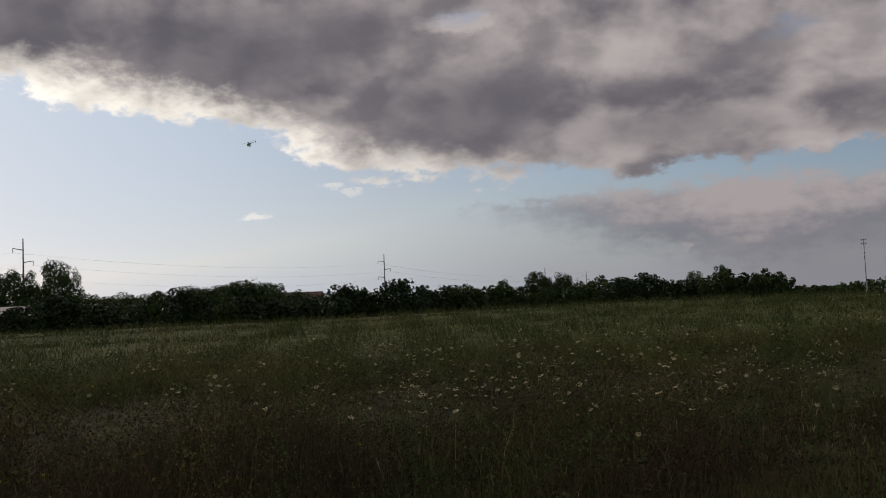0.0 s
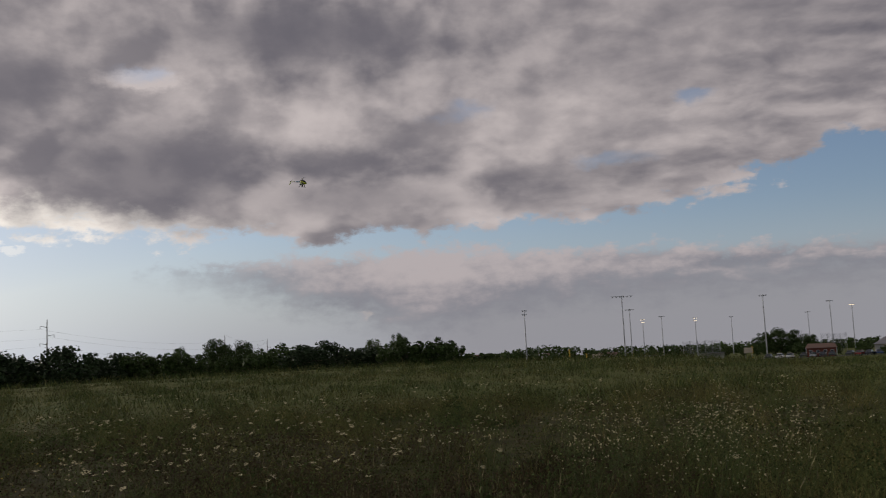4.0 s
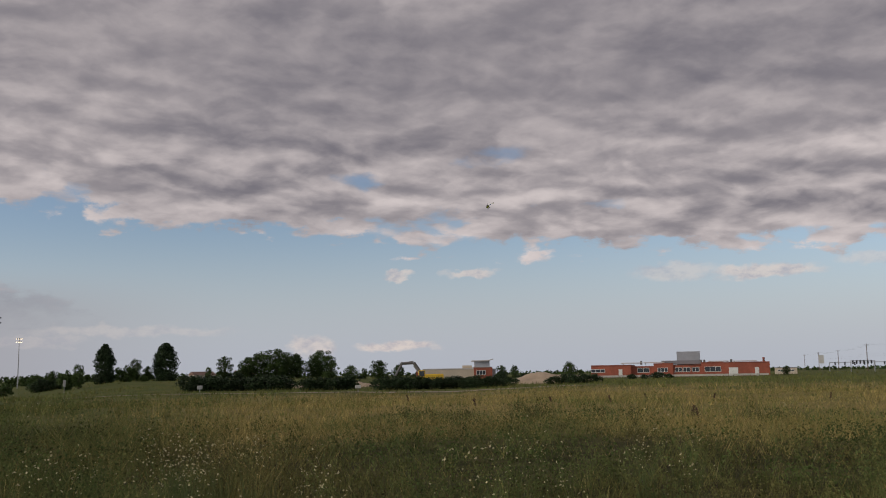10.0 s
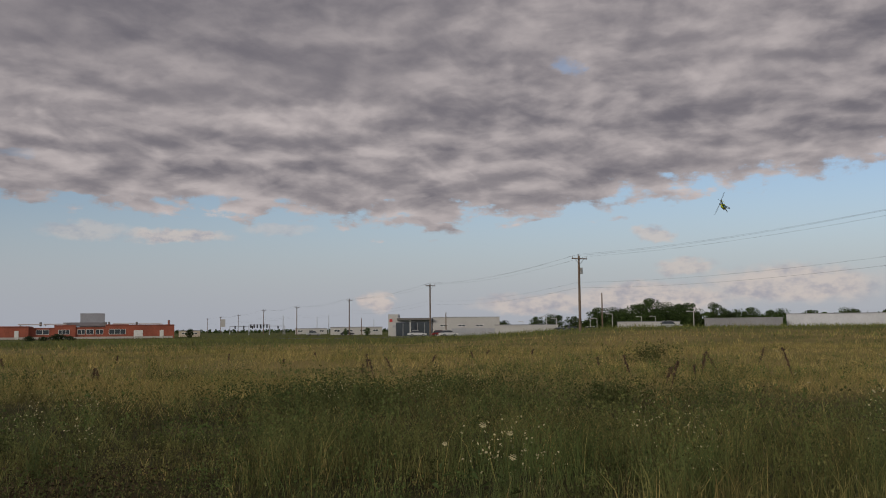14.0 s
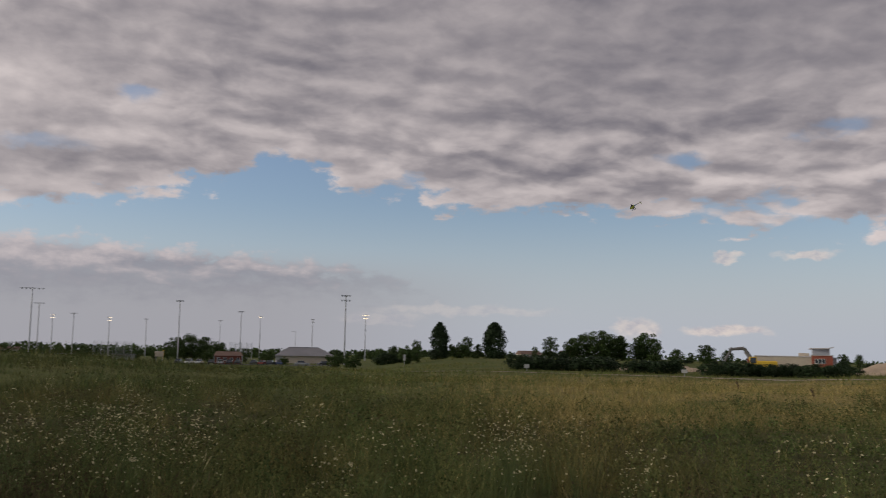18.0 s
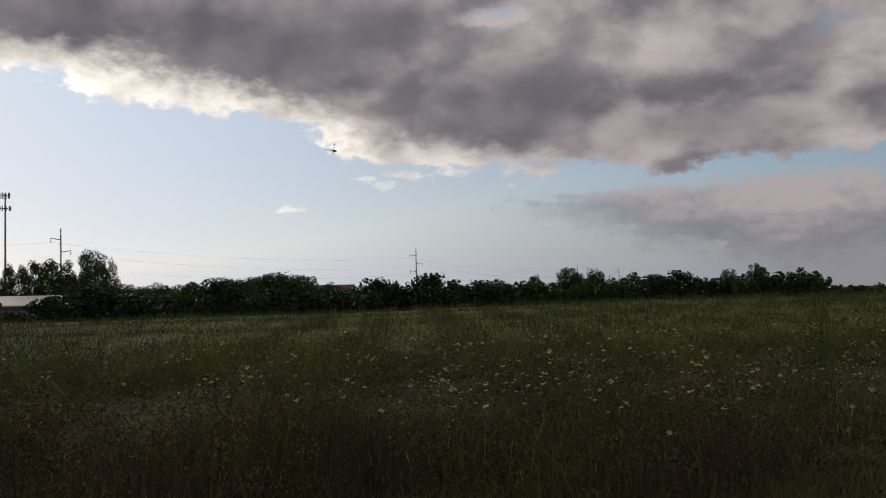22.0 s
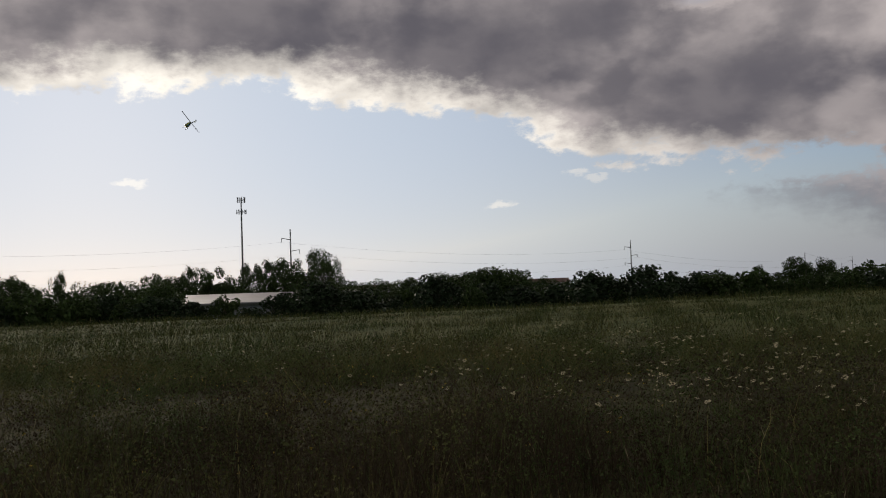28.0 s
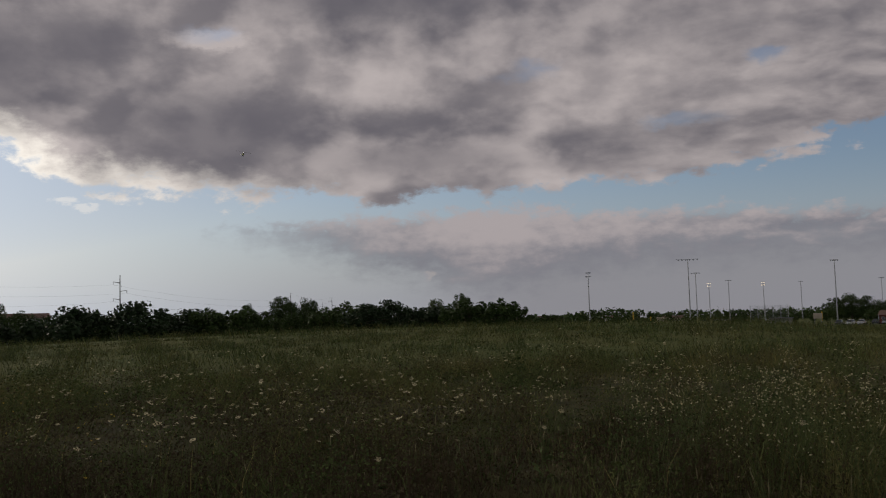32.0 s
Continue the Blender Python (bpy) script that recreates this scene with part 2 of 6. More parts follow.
HAZE = (0.430, 0.462, 0.540)
HAZE_SUN = (0.78, 0.91, 1.08)
sky_world()

sun = new("sun", bpy.data.lights.new("sun", "SUN"))
sun.data.energy, sun.data.angle, sun.data.color = 1.75, radians(12), (1.0, 0.9, 0.76)
sun.matrix_world = pose(0, 0, 60) @ look((0, 0, 0), (-math.sin(radians(SUN_AZ)) * math.cos(radians(SUN_EL)),
                                                  -math.cos(radians(SUN_AZ)) * math.cos(radians(SUN_EL)), -math.sin(radians(SUN_EL))))

# ---- materials ----
def material(name, base, rough=0.6, metal=0.0, vary=0.25, scale=1.0, bump=0.0, bump_scale=20.0, second=None, spots=0.5, per_piece=0.0, emit=None, translucent=0.0, gloss=0.5, spread=0.2):
    """Base colour with stains at a large and grain at a small scale."""
    m = bpy.data.materials.new(name)
    m.use_nodes = True
    k = Net(m.node_tree)
    geo = k.n.new("ShaderNodeNewGeometry")
    pos = geo.outputs["Position"]
    n1 = k.noise(pos, scale, 4, 0.55)
    n2 = k.noise(pos, scale * 9.0, 3, 0.6)
    f = k.math("ADD", k.math("MULTIPLY", n1, 0.65), k.math("MULTIPLY", n2, 0.35))
    dark = tuple(c * (1 - vary) for c in base)
    light = tuple(min(1.0, c * (1 + vary)) for c in base)
    col = k.mix(k.step(f, 0.5 - spread, 0.5 + spread), dark, light)
    if second:
        col = k.mix(k.step(n1, spots - 0.1, spots + 0.1), col, second)
    if per_piece:
        r = geo.outputs["Random Per Island"]
        g = k.math("ADD", 1.0 - per_piece, k.math("MULTIPLY", r, 2 * per_piece))
        com = k.n.new("ShaderNodeCombineXYZ")
        for i in range(3):
            k.put(com.inputs[i], g)
        col = k.mix(1.0, col, com.outputs[0], "MULTIPLY")
    b = k.n.new("ShaderNodeBsdfPrincipled")
    k.put(b.inputs["Base Color"], col)
    b.inputs["Roughness"].default_value = rough
    b.inputs["Specular IOR Level"].default_value = gloss
    b.inputs["Metallic"].default_value = metal
    if emit:
        b.inputs["Emission Color"].default_value = (*emit[:3], 1)
        b.inputs["Emission Strength"].default_value = emit[3]
    if bump:
        bp = k.n.new("ShaderNodeBump")
        bp.inputs["Strength"].default_value = bump
        bp.inputs["Distance"].default_value = 0.05
        k.put(bp.inputs["Height"], k.noise(pos, bump_scale, 4, 0.6))
        k.put(b.inputs["Normal"], bp.outputs[0])
    out = k.n.new("ShaderNodeOutputMaterial")
    shader = b.outputs[0]
    if translucent:
        tr = k.n.new("ShaderNodeBsdfTranslucent")
        k.put(tr.inputs[0], col)
        mx = k.n.new("ShaderNodeMixShader")
        mx.inputs[0].default_value = translucent
        k.l.new(shader, mx.inputs[1])
        k.l.new(tr.outputs[0], mx.inputs[2])
        shader = mx.outputs[0]
    k.l.new(shader, out.inputs[0])
    return m


def meadow_leaf(name, green, olive, brown, share=0.5, jitter=0.2):
    """Leaves of a mixed meadow: green and olive stands of several metres, with brown withered patches of about one metre."""
    m = bpy.data.materials.new(name)
    m.use_nodes = True
    k = Net(m.node_tree)
    geo = k.n.new("ShaderNodeNewGeometry")
    flat = k.vmath("MULTIPLY", geo.outputs["Position"], (1.0, 1.0, 0.35))
    stand = k.noise(flat, 0.22, 4, 0.6)
    spot = k.noise(k.vmath("ADD", flat, (31.0, 17.0, 0.0)), 0.75, 4, 0.6)
    tone = k.noise(k.vmath("ADD", flat, (7.0, 53.0, 0.0)), 1.6, 3, 0.6)
    col = k.mix(k.step(stand, 0.40, 0.60), green, olive)
    col = k.mix(k.step(spot, 1.0 - share - 0.05, 1.0 - share + 0.10, 0.0, 0.85), col, brown)
    g = k.math("MULTIPLY", k.step(tone, 0.34, 0.66, 0.60, 1.45), k.math("ADD", 1.0 - jitter, k.math("MULTIPLY", geo.outputs["Random Per Island"], 2 * jitter)))
    com = k.n.new("ShaderNodeCombineXYZ")
    for i in range(3):
        k.put(com.inputs[i], g)
    col = k.mix(1.0, col, com.outputs[0], "MULTIPLY")
    b = k.n.new("ShaderNodeBsdfPrincipled")
    k.put(b.inputs["Base Color"], col)
    b.inputs["Roughness"].default_value = 0.85
    b.inputs["Specular IOR Level"].default_value = 0.04
    tr = k.n.new("ShaderNodeBsdfTranslucent")
    k.put(tr.inputs[0], col)
    mx = k.n.new("ShaderNodeMixShader")
    mx.inputs[0].default_value = 0.06
    k.l.new(b.outputs[0], mx.inputs[1])
    k.l.new(tr.outputs[0], mx.inputs[2])
    out = k.n.new("ShaderNodeOutputMaterial")
    k.l.new(mx.outputs[0], out.inputs[0])
    return m


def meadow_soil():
    """Dark soil and low thatch, the near soil darkened as shade between plants; straw-coloured under the dry belt in
    the east.
    """
    m = bpy.data.materials.new("meadow soil")
    m.use_nodes = True
    k = Net(m.node_tree)
    pos = k.n.new("ShaderNodeNewGeometry").outputs["Position"]
    sep = k.n.new("ShaderNodeSeparateXYZ")
    k.put(sep.inputs[0], pos)
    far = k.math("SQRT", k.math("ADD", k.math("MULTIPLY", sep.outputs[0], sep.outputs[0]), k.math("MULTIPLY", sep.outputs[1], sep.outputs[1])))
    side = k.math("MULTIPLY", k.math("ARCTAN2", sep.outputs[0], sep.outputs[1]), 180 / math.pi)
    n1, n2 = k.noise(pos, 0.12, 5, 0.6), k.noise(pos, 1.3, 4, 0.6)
    # near soil is darker than far soil: shade of plant gaps put into colour
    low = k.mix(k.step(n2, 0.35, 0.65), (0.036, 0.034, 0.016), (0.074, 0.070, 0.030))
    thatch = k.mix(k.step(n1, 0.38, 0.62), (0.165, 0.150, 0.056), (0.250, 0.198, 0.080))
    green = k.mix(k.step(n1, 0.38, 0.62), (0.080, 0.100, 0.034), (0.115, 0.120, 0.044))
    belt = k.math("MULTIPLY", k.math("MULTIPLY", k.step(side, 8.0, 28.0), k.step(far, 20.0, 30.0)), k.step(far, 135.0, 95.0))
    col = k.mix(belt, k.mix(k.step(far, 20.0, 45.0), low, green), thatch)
    b = k.n.new("ShaderNodeBsdfPrincipled")
    k.put(b.inputs["Base Color"], col)
    b.inputs["Roughness"].default_value, b.inputs["Specular IOR Level"].default_value = 0.95, 0.05
    bp = k.n.new("ShaderNodeBump")
    bp.inputs["Strength"].default_value, bp.inputs["Distance"].default_value = 0.6, 0.05
    k.put(bp.inputs["Height"], k.noise(pos, 6, 4, 0.6))
    k.put(b.inputs["Normal"], bp.outputs[0])
    out = k.n.new("ShaderNodeOutputMaterial")
    k.l.new(b.outputs[0], out.inputs[0])
    return m


MAT = dict(
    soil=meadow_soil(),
    grass=meadow_leaf("green grass", (0.088, 0.116, 0.040), (0.158, 0.144, 0.054), (0.140, 0.100, 0.050), 0.38, 0.05),
    grass_far=meadow_leaf("far green grass", (0.105, 0.135, 0.042), (0.165, 0.160, 0.056), (0.150, 0.120, 0.052), 0.30, 0.05),
    dry=meadow_leaf("dry grass", (0.235, 0.205, 0.074), (0.360, 0.280, 0.110), (0.290, 0.210, 0.092), 0.36, 0.05),
    seed=material("pale seed heads", (0.22, 0.19, 0.10), 0.8, vary=0.3, scale=0.4, per_piece=0.15, gloss=0.15),
    # weed: leaf colour of dark weeds, also set where the meadow needs shade
    weed=meadow_leaf("dark weed and shade leaves", (0.052, 0.076, 0.027), (0.082, 0.088, 0.033), (0.066, 0.048, 0.027), 0.38, 0.06),
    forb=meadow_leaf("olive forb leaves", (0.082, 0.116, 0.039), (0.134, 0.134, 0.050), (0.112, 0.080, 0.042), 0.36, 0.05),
    stem=material("green stem", (0.09, 0.12, 0.04), 0.6, vary=0.2, gloss=0.15),
    petal=material("cream petals", (0.54, 0.48, 0.28), 0.7, vary=0.12, per_piece=0.2, translucent=0.2),
    yellow_petal=material("yellow petals", (0.72, 0.50, 0.05), 0.7, vary=0.1, per_piece=0.15),
    # brown: dead growth; in the near west it also darkens for shade
    brown=material("dead brown stems", (0.070, 0.054, 0.032), 0.9, vary=0.35, scale=0.4, per_piece=0.12, gloss=0.05),
    dock=material("brown dock seeds", (0.060, 0.030, 0.018), 0.8, vary=0.4, scale=3, per_piece=0.3),
    leaf=material("tree leaves", (0.050, 0.080, 0.024), 0.55, vary=0.3, scale=0.12, per_piece=0.45, translucent=0.06, gloss=0.10),
    leaf_dark=material("dark conifer leaves", (0.026, 0.045, 0.018), 0.6, vary=0.3, scale=0.15, per_piece=0.4, gloss=0.15),
    leaf_light=material("light willow leaves", (0.085, 0.115, 0.05), 0.55, vary=0.25, scale=0.12, per_piece=0.4, translucent=0.2, gloss=0.15),
    bark=material("bark", (0.085, 0.068, 0.05), 0.9, vary=0.35, scale=1.2, bump=0.8),
    steel=material("weathered galvanised steel", (0.33, 0.34, 0.35), 0.55, 0.6, vary=0.12, scale=0.3),
    steel_dark=material("dark weathered steel", (0.16, 0.155, 0.15), 0.7, 0.4, vary=0.15, scale=0.3),
    wood=material("weathered pole wood", (0.155, 0.112, 0.080), 0.85, vary=0.25, scale=0.6, bump=0.4),
    wire=material("cable", (0.06, 0.06, 0.065), 0.6, 0.4, vary=0.05),
    lamp_off=material("lamp housing", (0.32, 0.33, 0.34), 0.45, 0.5, vary=0.08),
    lamp_on=material("burning floodlight", (0.9, 0.85, 0.75), 0.4, emit=(1.0, 0.78, 0.52, 2.2)),
    brick=material("red brick", (0.30, 0.085, 0.052), 0.85, vary=0.22, scale=0.4, bump=0.3, bump_scale=12),
    brick_dark=material("dark brick band", (0.20, 0.065, 0.045), 0.85, vary=0.22, scale=0.4),
    white=material("white painted panel", (0.43, 0.425, 0.415), 0.6, vary=0.07, scale=0.25),
    beige=material("beige panel", (0.50, 0.43, 0.34), 0.7, vary=0.1, scale=0.3),
    grey_panel=material("grey metal panel", (0.36, 0.37, 0.40), 0.5, 0.3, vary=0.1, scale=0.3),
    roof_grey=material("grey sheet roof", (0.20, 0.20, 0.215), 0.55, 0.2, vary=0.12, scale=0.2),
    roof_white=material("pale sheet roof", (0.50, 0.47, 0.45), 0.55, 0.1, vary=0.08, scale=0.1),
    roof_brown=material("brown shingle roof", (0.14, 0.085, 0.065), 0.85, vary=0.2, scale=0.4),
    glass=material("window glass", (0.045, 0.055, 0.065), 0.08, 0.0, vary=0.1),
    frame=material("white window frame", (0.68, 0.68, 0.66), 0.5, vary=0.05),
    yellow=material("yellow paint", (0.62, 0.40, 0.03), 0.5, vary=0.12, scale=0.8),
    black=material("black rubber", (0.02, 0.02, 0.022), 0.7, vary=0.2),
    red=material("red sign paint", (0.45, 0.03, 0.03), 0.5, vary=0.08),
    dirt=material("pale dirt heap", (0.36, 0.28, 0.20), 0.95, vary=0.2, scale=0.4, bump=0.8, bump_scale=3),
    gravel=material("gravel track", (0.24, 0.20, 0.15), 0.95, vary=0.25, scale=0.5, bump=0.5, bump_scale=8),
    asphalt=material("asphalt", (0.055, 0.055, 0.058), 0.9, vary=0.2, scale=0.3),
    chain=material("fence net", (0.25, 0.26, 0.27), 0.6, 0.3, vary=0.1),
    concrete=material("concrete", (0.42, 0.40, 0.37), 0.85, vary=0.12, scale=0.4),
)
for key, rgb in (("silver", (0.42, 0.43, 0.45)), ("white_car", (0.70, 0.70, 0.70)), ("dark_car", (0.035, 0.037, 0.045)), ("red_car", (0.22, 0.025, 0.025)), ("blue_car", (0.04, 0.07, 0.16))):
    MAT[key] = material(key.replace("_", " ") + " paint", rgb, 0.28, 0.3, vary=0.06)

# ---- mesh helpers ----
class Geo:
    """Collects the faces of one mesh."""

    def __init__(self):
        self.v, self.f = [], []

    def add(self, verts, faces):
        n = len(self.v)
        self.v += [tuple(v) for v in verts]
        self.f += [tuple(i + n for i in f) for f in faces]
        return self

    def box(self, c, s, rz=0.0, taper=1.0, bevel=0.0):
        ca, sa = math.cos(radians(rz)), math.sin(radians(rz))
        pts = []
        if bevel:
            hx, hy, hz, b = s[0] / 2, s[1] / 2, s[2] / 2, bevel
            rings = [(-hz, b), (-hz + b, 0), (hz - b, 0), (hz, b)]
            for z, i in rings:
                for x, y in ((-hx + b, -hy + i), (hx - b, -hy + i), (hx - i, -hy + b), (hx - i, hy - b), (hx - b, hy - i), (-hx + b, hy - i), (-hx + i, hy - b), (-hx + i, -hy + b)):
                    pts.append((x, y, z))
            faces = [(0, 7, 6, 5, 4, 3, 2, 1), tuple(range(24, 32))]
            for r in range(3):
                for i in range(8):
                    j = (i + 1) % 8
                    faces.append((r * 8 + i, r * 8 + j, r * 8 + 8 + j, r * 8 + 8 + i))
        else:
            for z in (-0.5, 0.5):
                t = taper if z > 0 else 1.0
                for x, y in ((-0.5, -0.5), (0.5, -0.5), (0.5, 0.5), (-0.5, 0.5)):
                    pts.append((x * s[0] * t, y * s[1] * t, z * s[2]))
            faces = [(0, 3, 2, 1), (4, 5, 6, 7), (0, 1, 5, 4), (1, 2, 6, 5), (2, 3, 7, 6), (3, 0, 4, 7)]
        return self.add([(c[0] + x * ca - y * sa, c[1] + x * sa + y * ca, c[2] + z) for x, y, z in pts], faces)

    def tube(self, a, b, r0, r1=None, n=8, caps=True):
        r1 = r0 if r1 is None else r1
        a, b = Vector(a), Vector(b)
        w = (b - a).normalized()
        u = w.orthogonal().normalized()
        q = w.cross(u)
        pts = []
        for p, r in ((a, r0), (b, r1)):
            for i in range(n):
                t = 2 * math.pi * i / n
                pts.append(p + (u * math.cos(t) + q * math.sin(t)) * r)
        faces = [(i, (i + 1) % n, n + (i + 1) % n, n + i) for i in range(n)]
        if caps:
            faces += [tuple(range(n - 1, -1, -1)), tuple(range(n, 2 * n))]
        return self.add(pts, faces)

    def line(self, pts, r, n=5):
        for a, b in zip(pts, pts[1:]):
            self.tube(a, b, r, r, n, False)
        return self

    def loft(self, rings, close=True):
        """Skin over rings of equal point counts."""
        n = len(rings[0])
        pts = [p for ring in rings for p in ring]
        faces = []
        for r in range(len(rings) - 1):
            for i in range(n):
                j = (i + 1) % n
                faces.append((r * n + i, r * n + j, (r + 1) * n + j, (r + 1) * n + i))
        if close:
            faces += [tuple(range(n - 1, -1, -1)), tuple((len(rings) - 1) * n + i for i in range(n))]
        return self.add(pts, faces)

    def prism(self, outline, y0, y1):
        """An outline in x, z pushed along y."""
        n = len(outline)
        pts = [(x, y0, z) for x, z in outline] + [(x, y1, z) for x, z in outline]
        faces = [(i, (i + 1) % n, n + (i + 1) % n, n + i) for i in range(n)] + [tuple(range(n - 1, -1, -1)), tuple(range(n, 2 * n))]
        return self.add(pts, faces)

    def mesh(self, name, mat, smooth=False):
        me = bpy.data.meshes.new(name)
        me.from_pydata(self.v, [], self.f)
        me.materials.append(MAT[mat] if isinstance(mat, str) else mat)
        bm = bmesh.new()
        bm.from_mesh(me)
        bmesh.ops.recalc_face_normals(bm, faces=bm.faces)
        bm.to_mesh(me)
        bm.free()
        if smooth:
            me.shade_smooth()
        return me


def part(name, geo, mat, parent, label="", smooth=False):
    ob = new(name, geo.mesh(name, mat, smooth) if isinstance(geo, Geo) else geo)
    ob.parent = parent
    if label:
        tagged(ob, label)
    return ob


def thing(name, m, label, category, group="", kind=""):
    ob = new(name)
    ob.empty_display_size = 0.3
    ob.matrix_world = m
    return tagged(ob, label, category, group, kind)


def fast_mesh(name, verts, faces, mat):
    """A mesh from arrays: verts (n, 3), faces (m, 3) or (m, 4)."""
    me = bpy.data.meshes.new(name)
    verts, faces = np.asarray(verts, np.float32), np.asarray(faces, np.int32)
    m, c = faces.shape
    me.vertices.add(len(verts))
    me.vertices.foreach_set("co", verts.ravel())
    me.loops.add(m * c)
    me.loops.foreach_set("vertex_index", faces.ravel())
    me.polygons.add(m)
    me.polygons.foreach_set("loop_start", np.arange(0, m * c, c, dtype=np.int32))
    me.polygons.foreach_set("loop_total", np.full(m, c, np.int32))
    me.update(calc_edges=True)
    me.materials.append(MAT[mat])
    return me


def smooth01(x):
    x = np.clip(x, 0, 1)
    return x * x * (3 - 2 * x)


def ground_z(x, y):
    """Height of the land: a flat meadow, falling away to the west and north, with a bank in the north-east."""
    x, y = np.asarray(x, float), np.asarray(y, float)
    r, a = np.hypot(x, y), np.degrees(np.arctan2(x, y))
    west = smooth01((-30 - a) / 25) * smooth01((a + 150) / 30)
    north = smooth01((a + 16) / 8) * smooth01((17 - a) / 7)
    bank = smooth01((a - 9) / 7) * smooth01((46 - a) / 12)
    z = -4.0 * west * smooth01((r - 105) / 40)
    ridge = smooth01((a + 120) / 16) * smooth01((4 - a) / 12)
    z = z + (0.75 + 0.45 * smooth01((a + 52) / 26)) * ridge * smooth01((r - 20) / 70) * smooth01((150 - r) / 40)
    z = z - 2.2 * north * smooth01((r - 70) / 160)
    z = z - 0.6 * bank * smooth01((r - 40) / 70) * smooth01((190 - r) / 40) + 1.0 * bank * (0.3 + 0.7 * smooth01((33 - a) / 6)) * smooth01((r - 190) / 40)
    z = z + 1.7 * smooth01((a - 66) / 16) * smooth01((150 - a) / 30) * smooth01((r - 45) / 100) * smooth01((205 - r) / 40)
    near = smooth01((r - 3) / 10)
    z = z + near * (0.10 * np.sin(x * 0.21 + 1.3) * np.cos(y * 0.17) + 0.06 * np.sin(x * 0.53) * np.sin(y * 0.47 + 0.6)) * smooth01((160 - r) / 60)
    return z


def at(az, r, z=None):
    """The place at a compass angle and distance; on the ground unless z is given."""
    x, y = r * math.sin(radians(az)), r * math.cos(radians(az))
    return Vector((x, y, float(ground_z(x, y)) if z is None else z))


def rise_to(el, r):
    """Height of what is seen at that elevation, r metres away."""
    return EYE + r * math.tan(radians(el))


def facing(az, r, turn=0.0, z=None):
    """A pose on the ground whose -y side looks at the field's middle."""
    p = at(az, r, z)
    return pose(p.x, p.y, p.z, 0, 0, -az + turn)

# ---- ground ----
def build_ground():
    rings = np.concatenate([[0.0], np.geomspace(1.5, 4200, 110)])
    segs = 180
    a = np.linspace(0, 2 * np.pi, segs, endpoint=False)
    X = np.concatenate([r * np.sin(a) for r in rings[1:]])
    Y = np.concatenate([r * np.cos(a) for r in rings[1:]])
    V = np.stack([X, Y, ground_z(X, Y)], 1)
    n = len(rings) - 1
    V = np.concatenate([V, [[0, 0, 0]]])
    i = np.arange(segs)
    j = (i + 1) % segs
    F = np.concatenate([np.stack([k * segs + i, k * segs + j, (k + 1) * segs + j, (k + 1) * segs + i], 1) for k in range(n - 1)])
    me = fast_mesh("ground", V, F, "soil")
    bm = bmesh.new()
    bm.from_mesh(me)
    bm.verts.ensure_lookup_table()
    c = bm.verts[len(V) - 1]
    for k in range(segs):
        bm.faces.new((c, bm.verts[(k + 1) % segs], bm.verts[k]))
    bmesh.ops.recalc_face_normals(bm, faces=bm.faces)
    bm.to_mesh(me)
    bm.free()
    me.shade_smooth()
    tagged(new("ground", me), "meadow ground of dark soil and low green growth", "ground", kind="structure")


build_ground()


# ---- trees ----
def leaf_cloud(rng, centres, radii, count, size, corners=4):
    """Leaves as small bent blades spread over clumps: quads, or triangles where they are tiny."""
    idx = rng.integers(0, len(centres), count)
    d = rng.normal(size=(count, 3))
    d /= np.linalg.norm(d, axis=1)[:, None]
    rad = radii[idx] * rng.uniform(0.45, 1.05, count) ** 0.6
    p = centres[idx] + d * rad[:, None] * np.array([1, 1, 0.85])
    n = d + rng.normal(size=(count, 3)) * 0.7
    n /= np.linalg.norm(n, axis=1)[:, None]
    u = np.cross(n, rng.normal(size=(count, 3)))
    u /= np.linalg.norm(u, axis=1)[:, None]
    w = np.cross(n, u)
    s = (size * rng.uniform(0.6, 1.4, count))[:, None]
    if corners == 3:
        pts = [p - u * s, p + u * s * 0.7 - w * s * 0.75, p + u * s * 0.7 + w * s * 0.75]
    else:
        pts = [p - u * s, p - w * s * 0.55 + n * s * 0.15, p + u * s, p + w * s * 0.55 + n * s * 0.15]
    return np.stack(pts, 1).reshape(-1, 3), np.arange(count * corners).reshape(-1, corners)


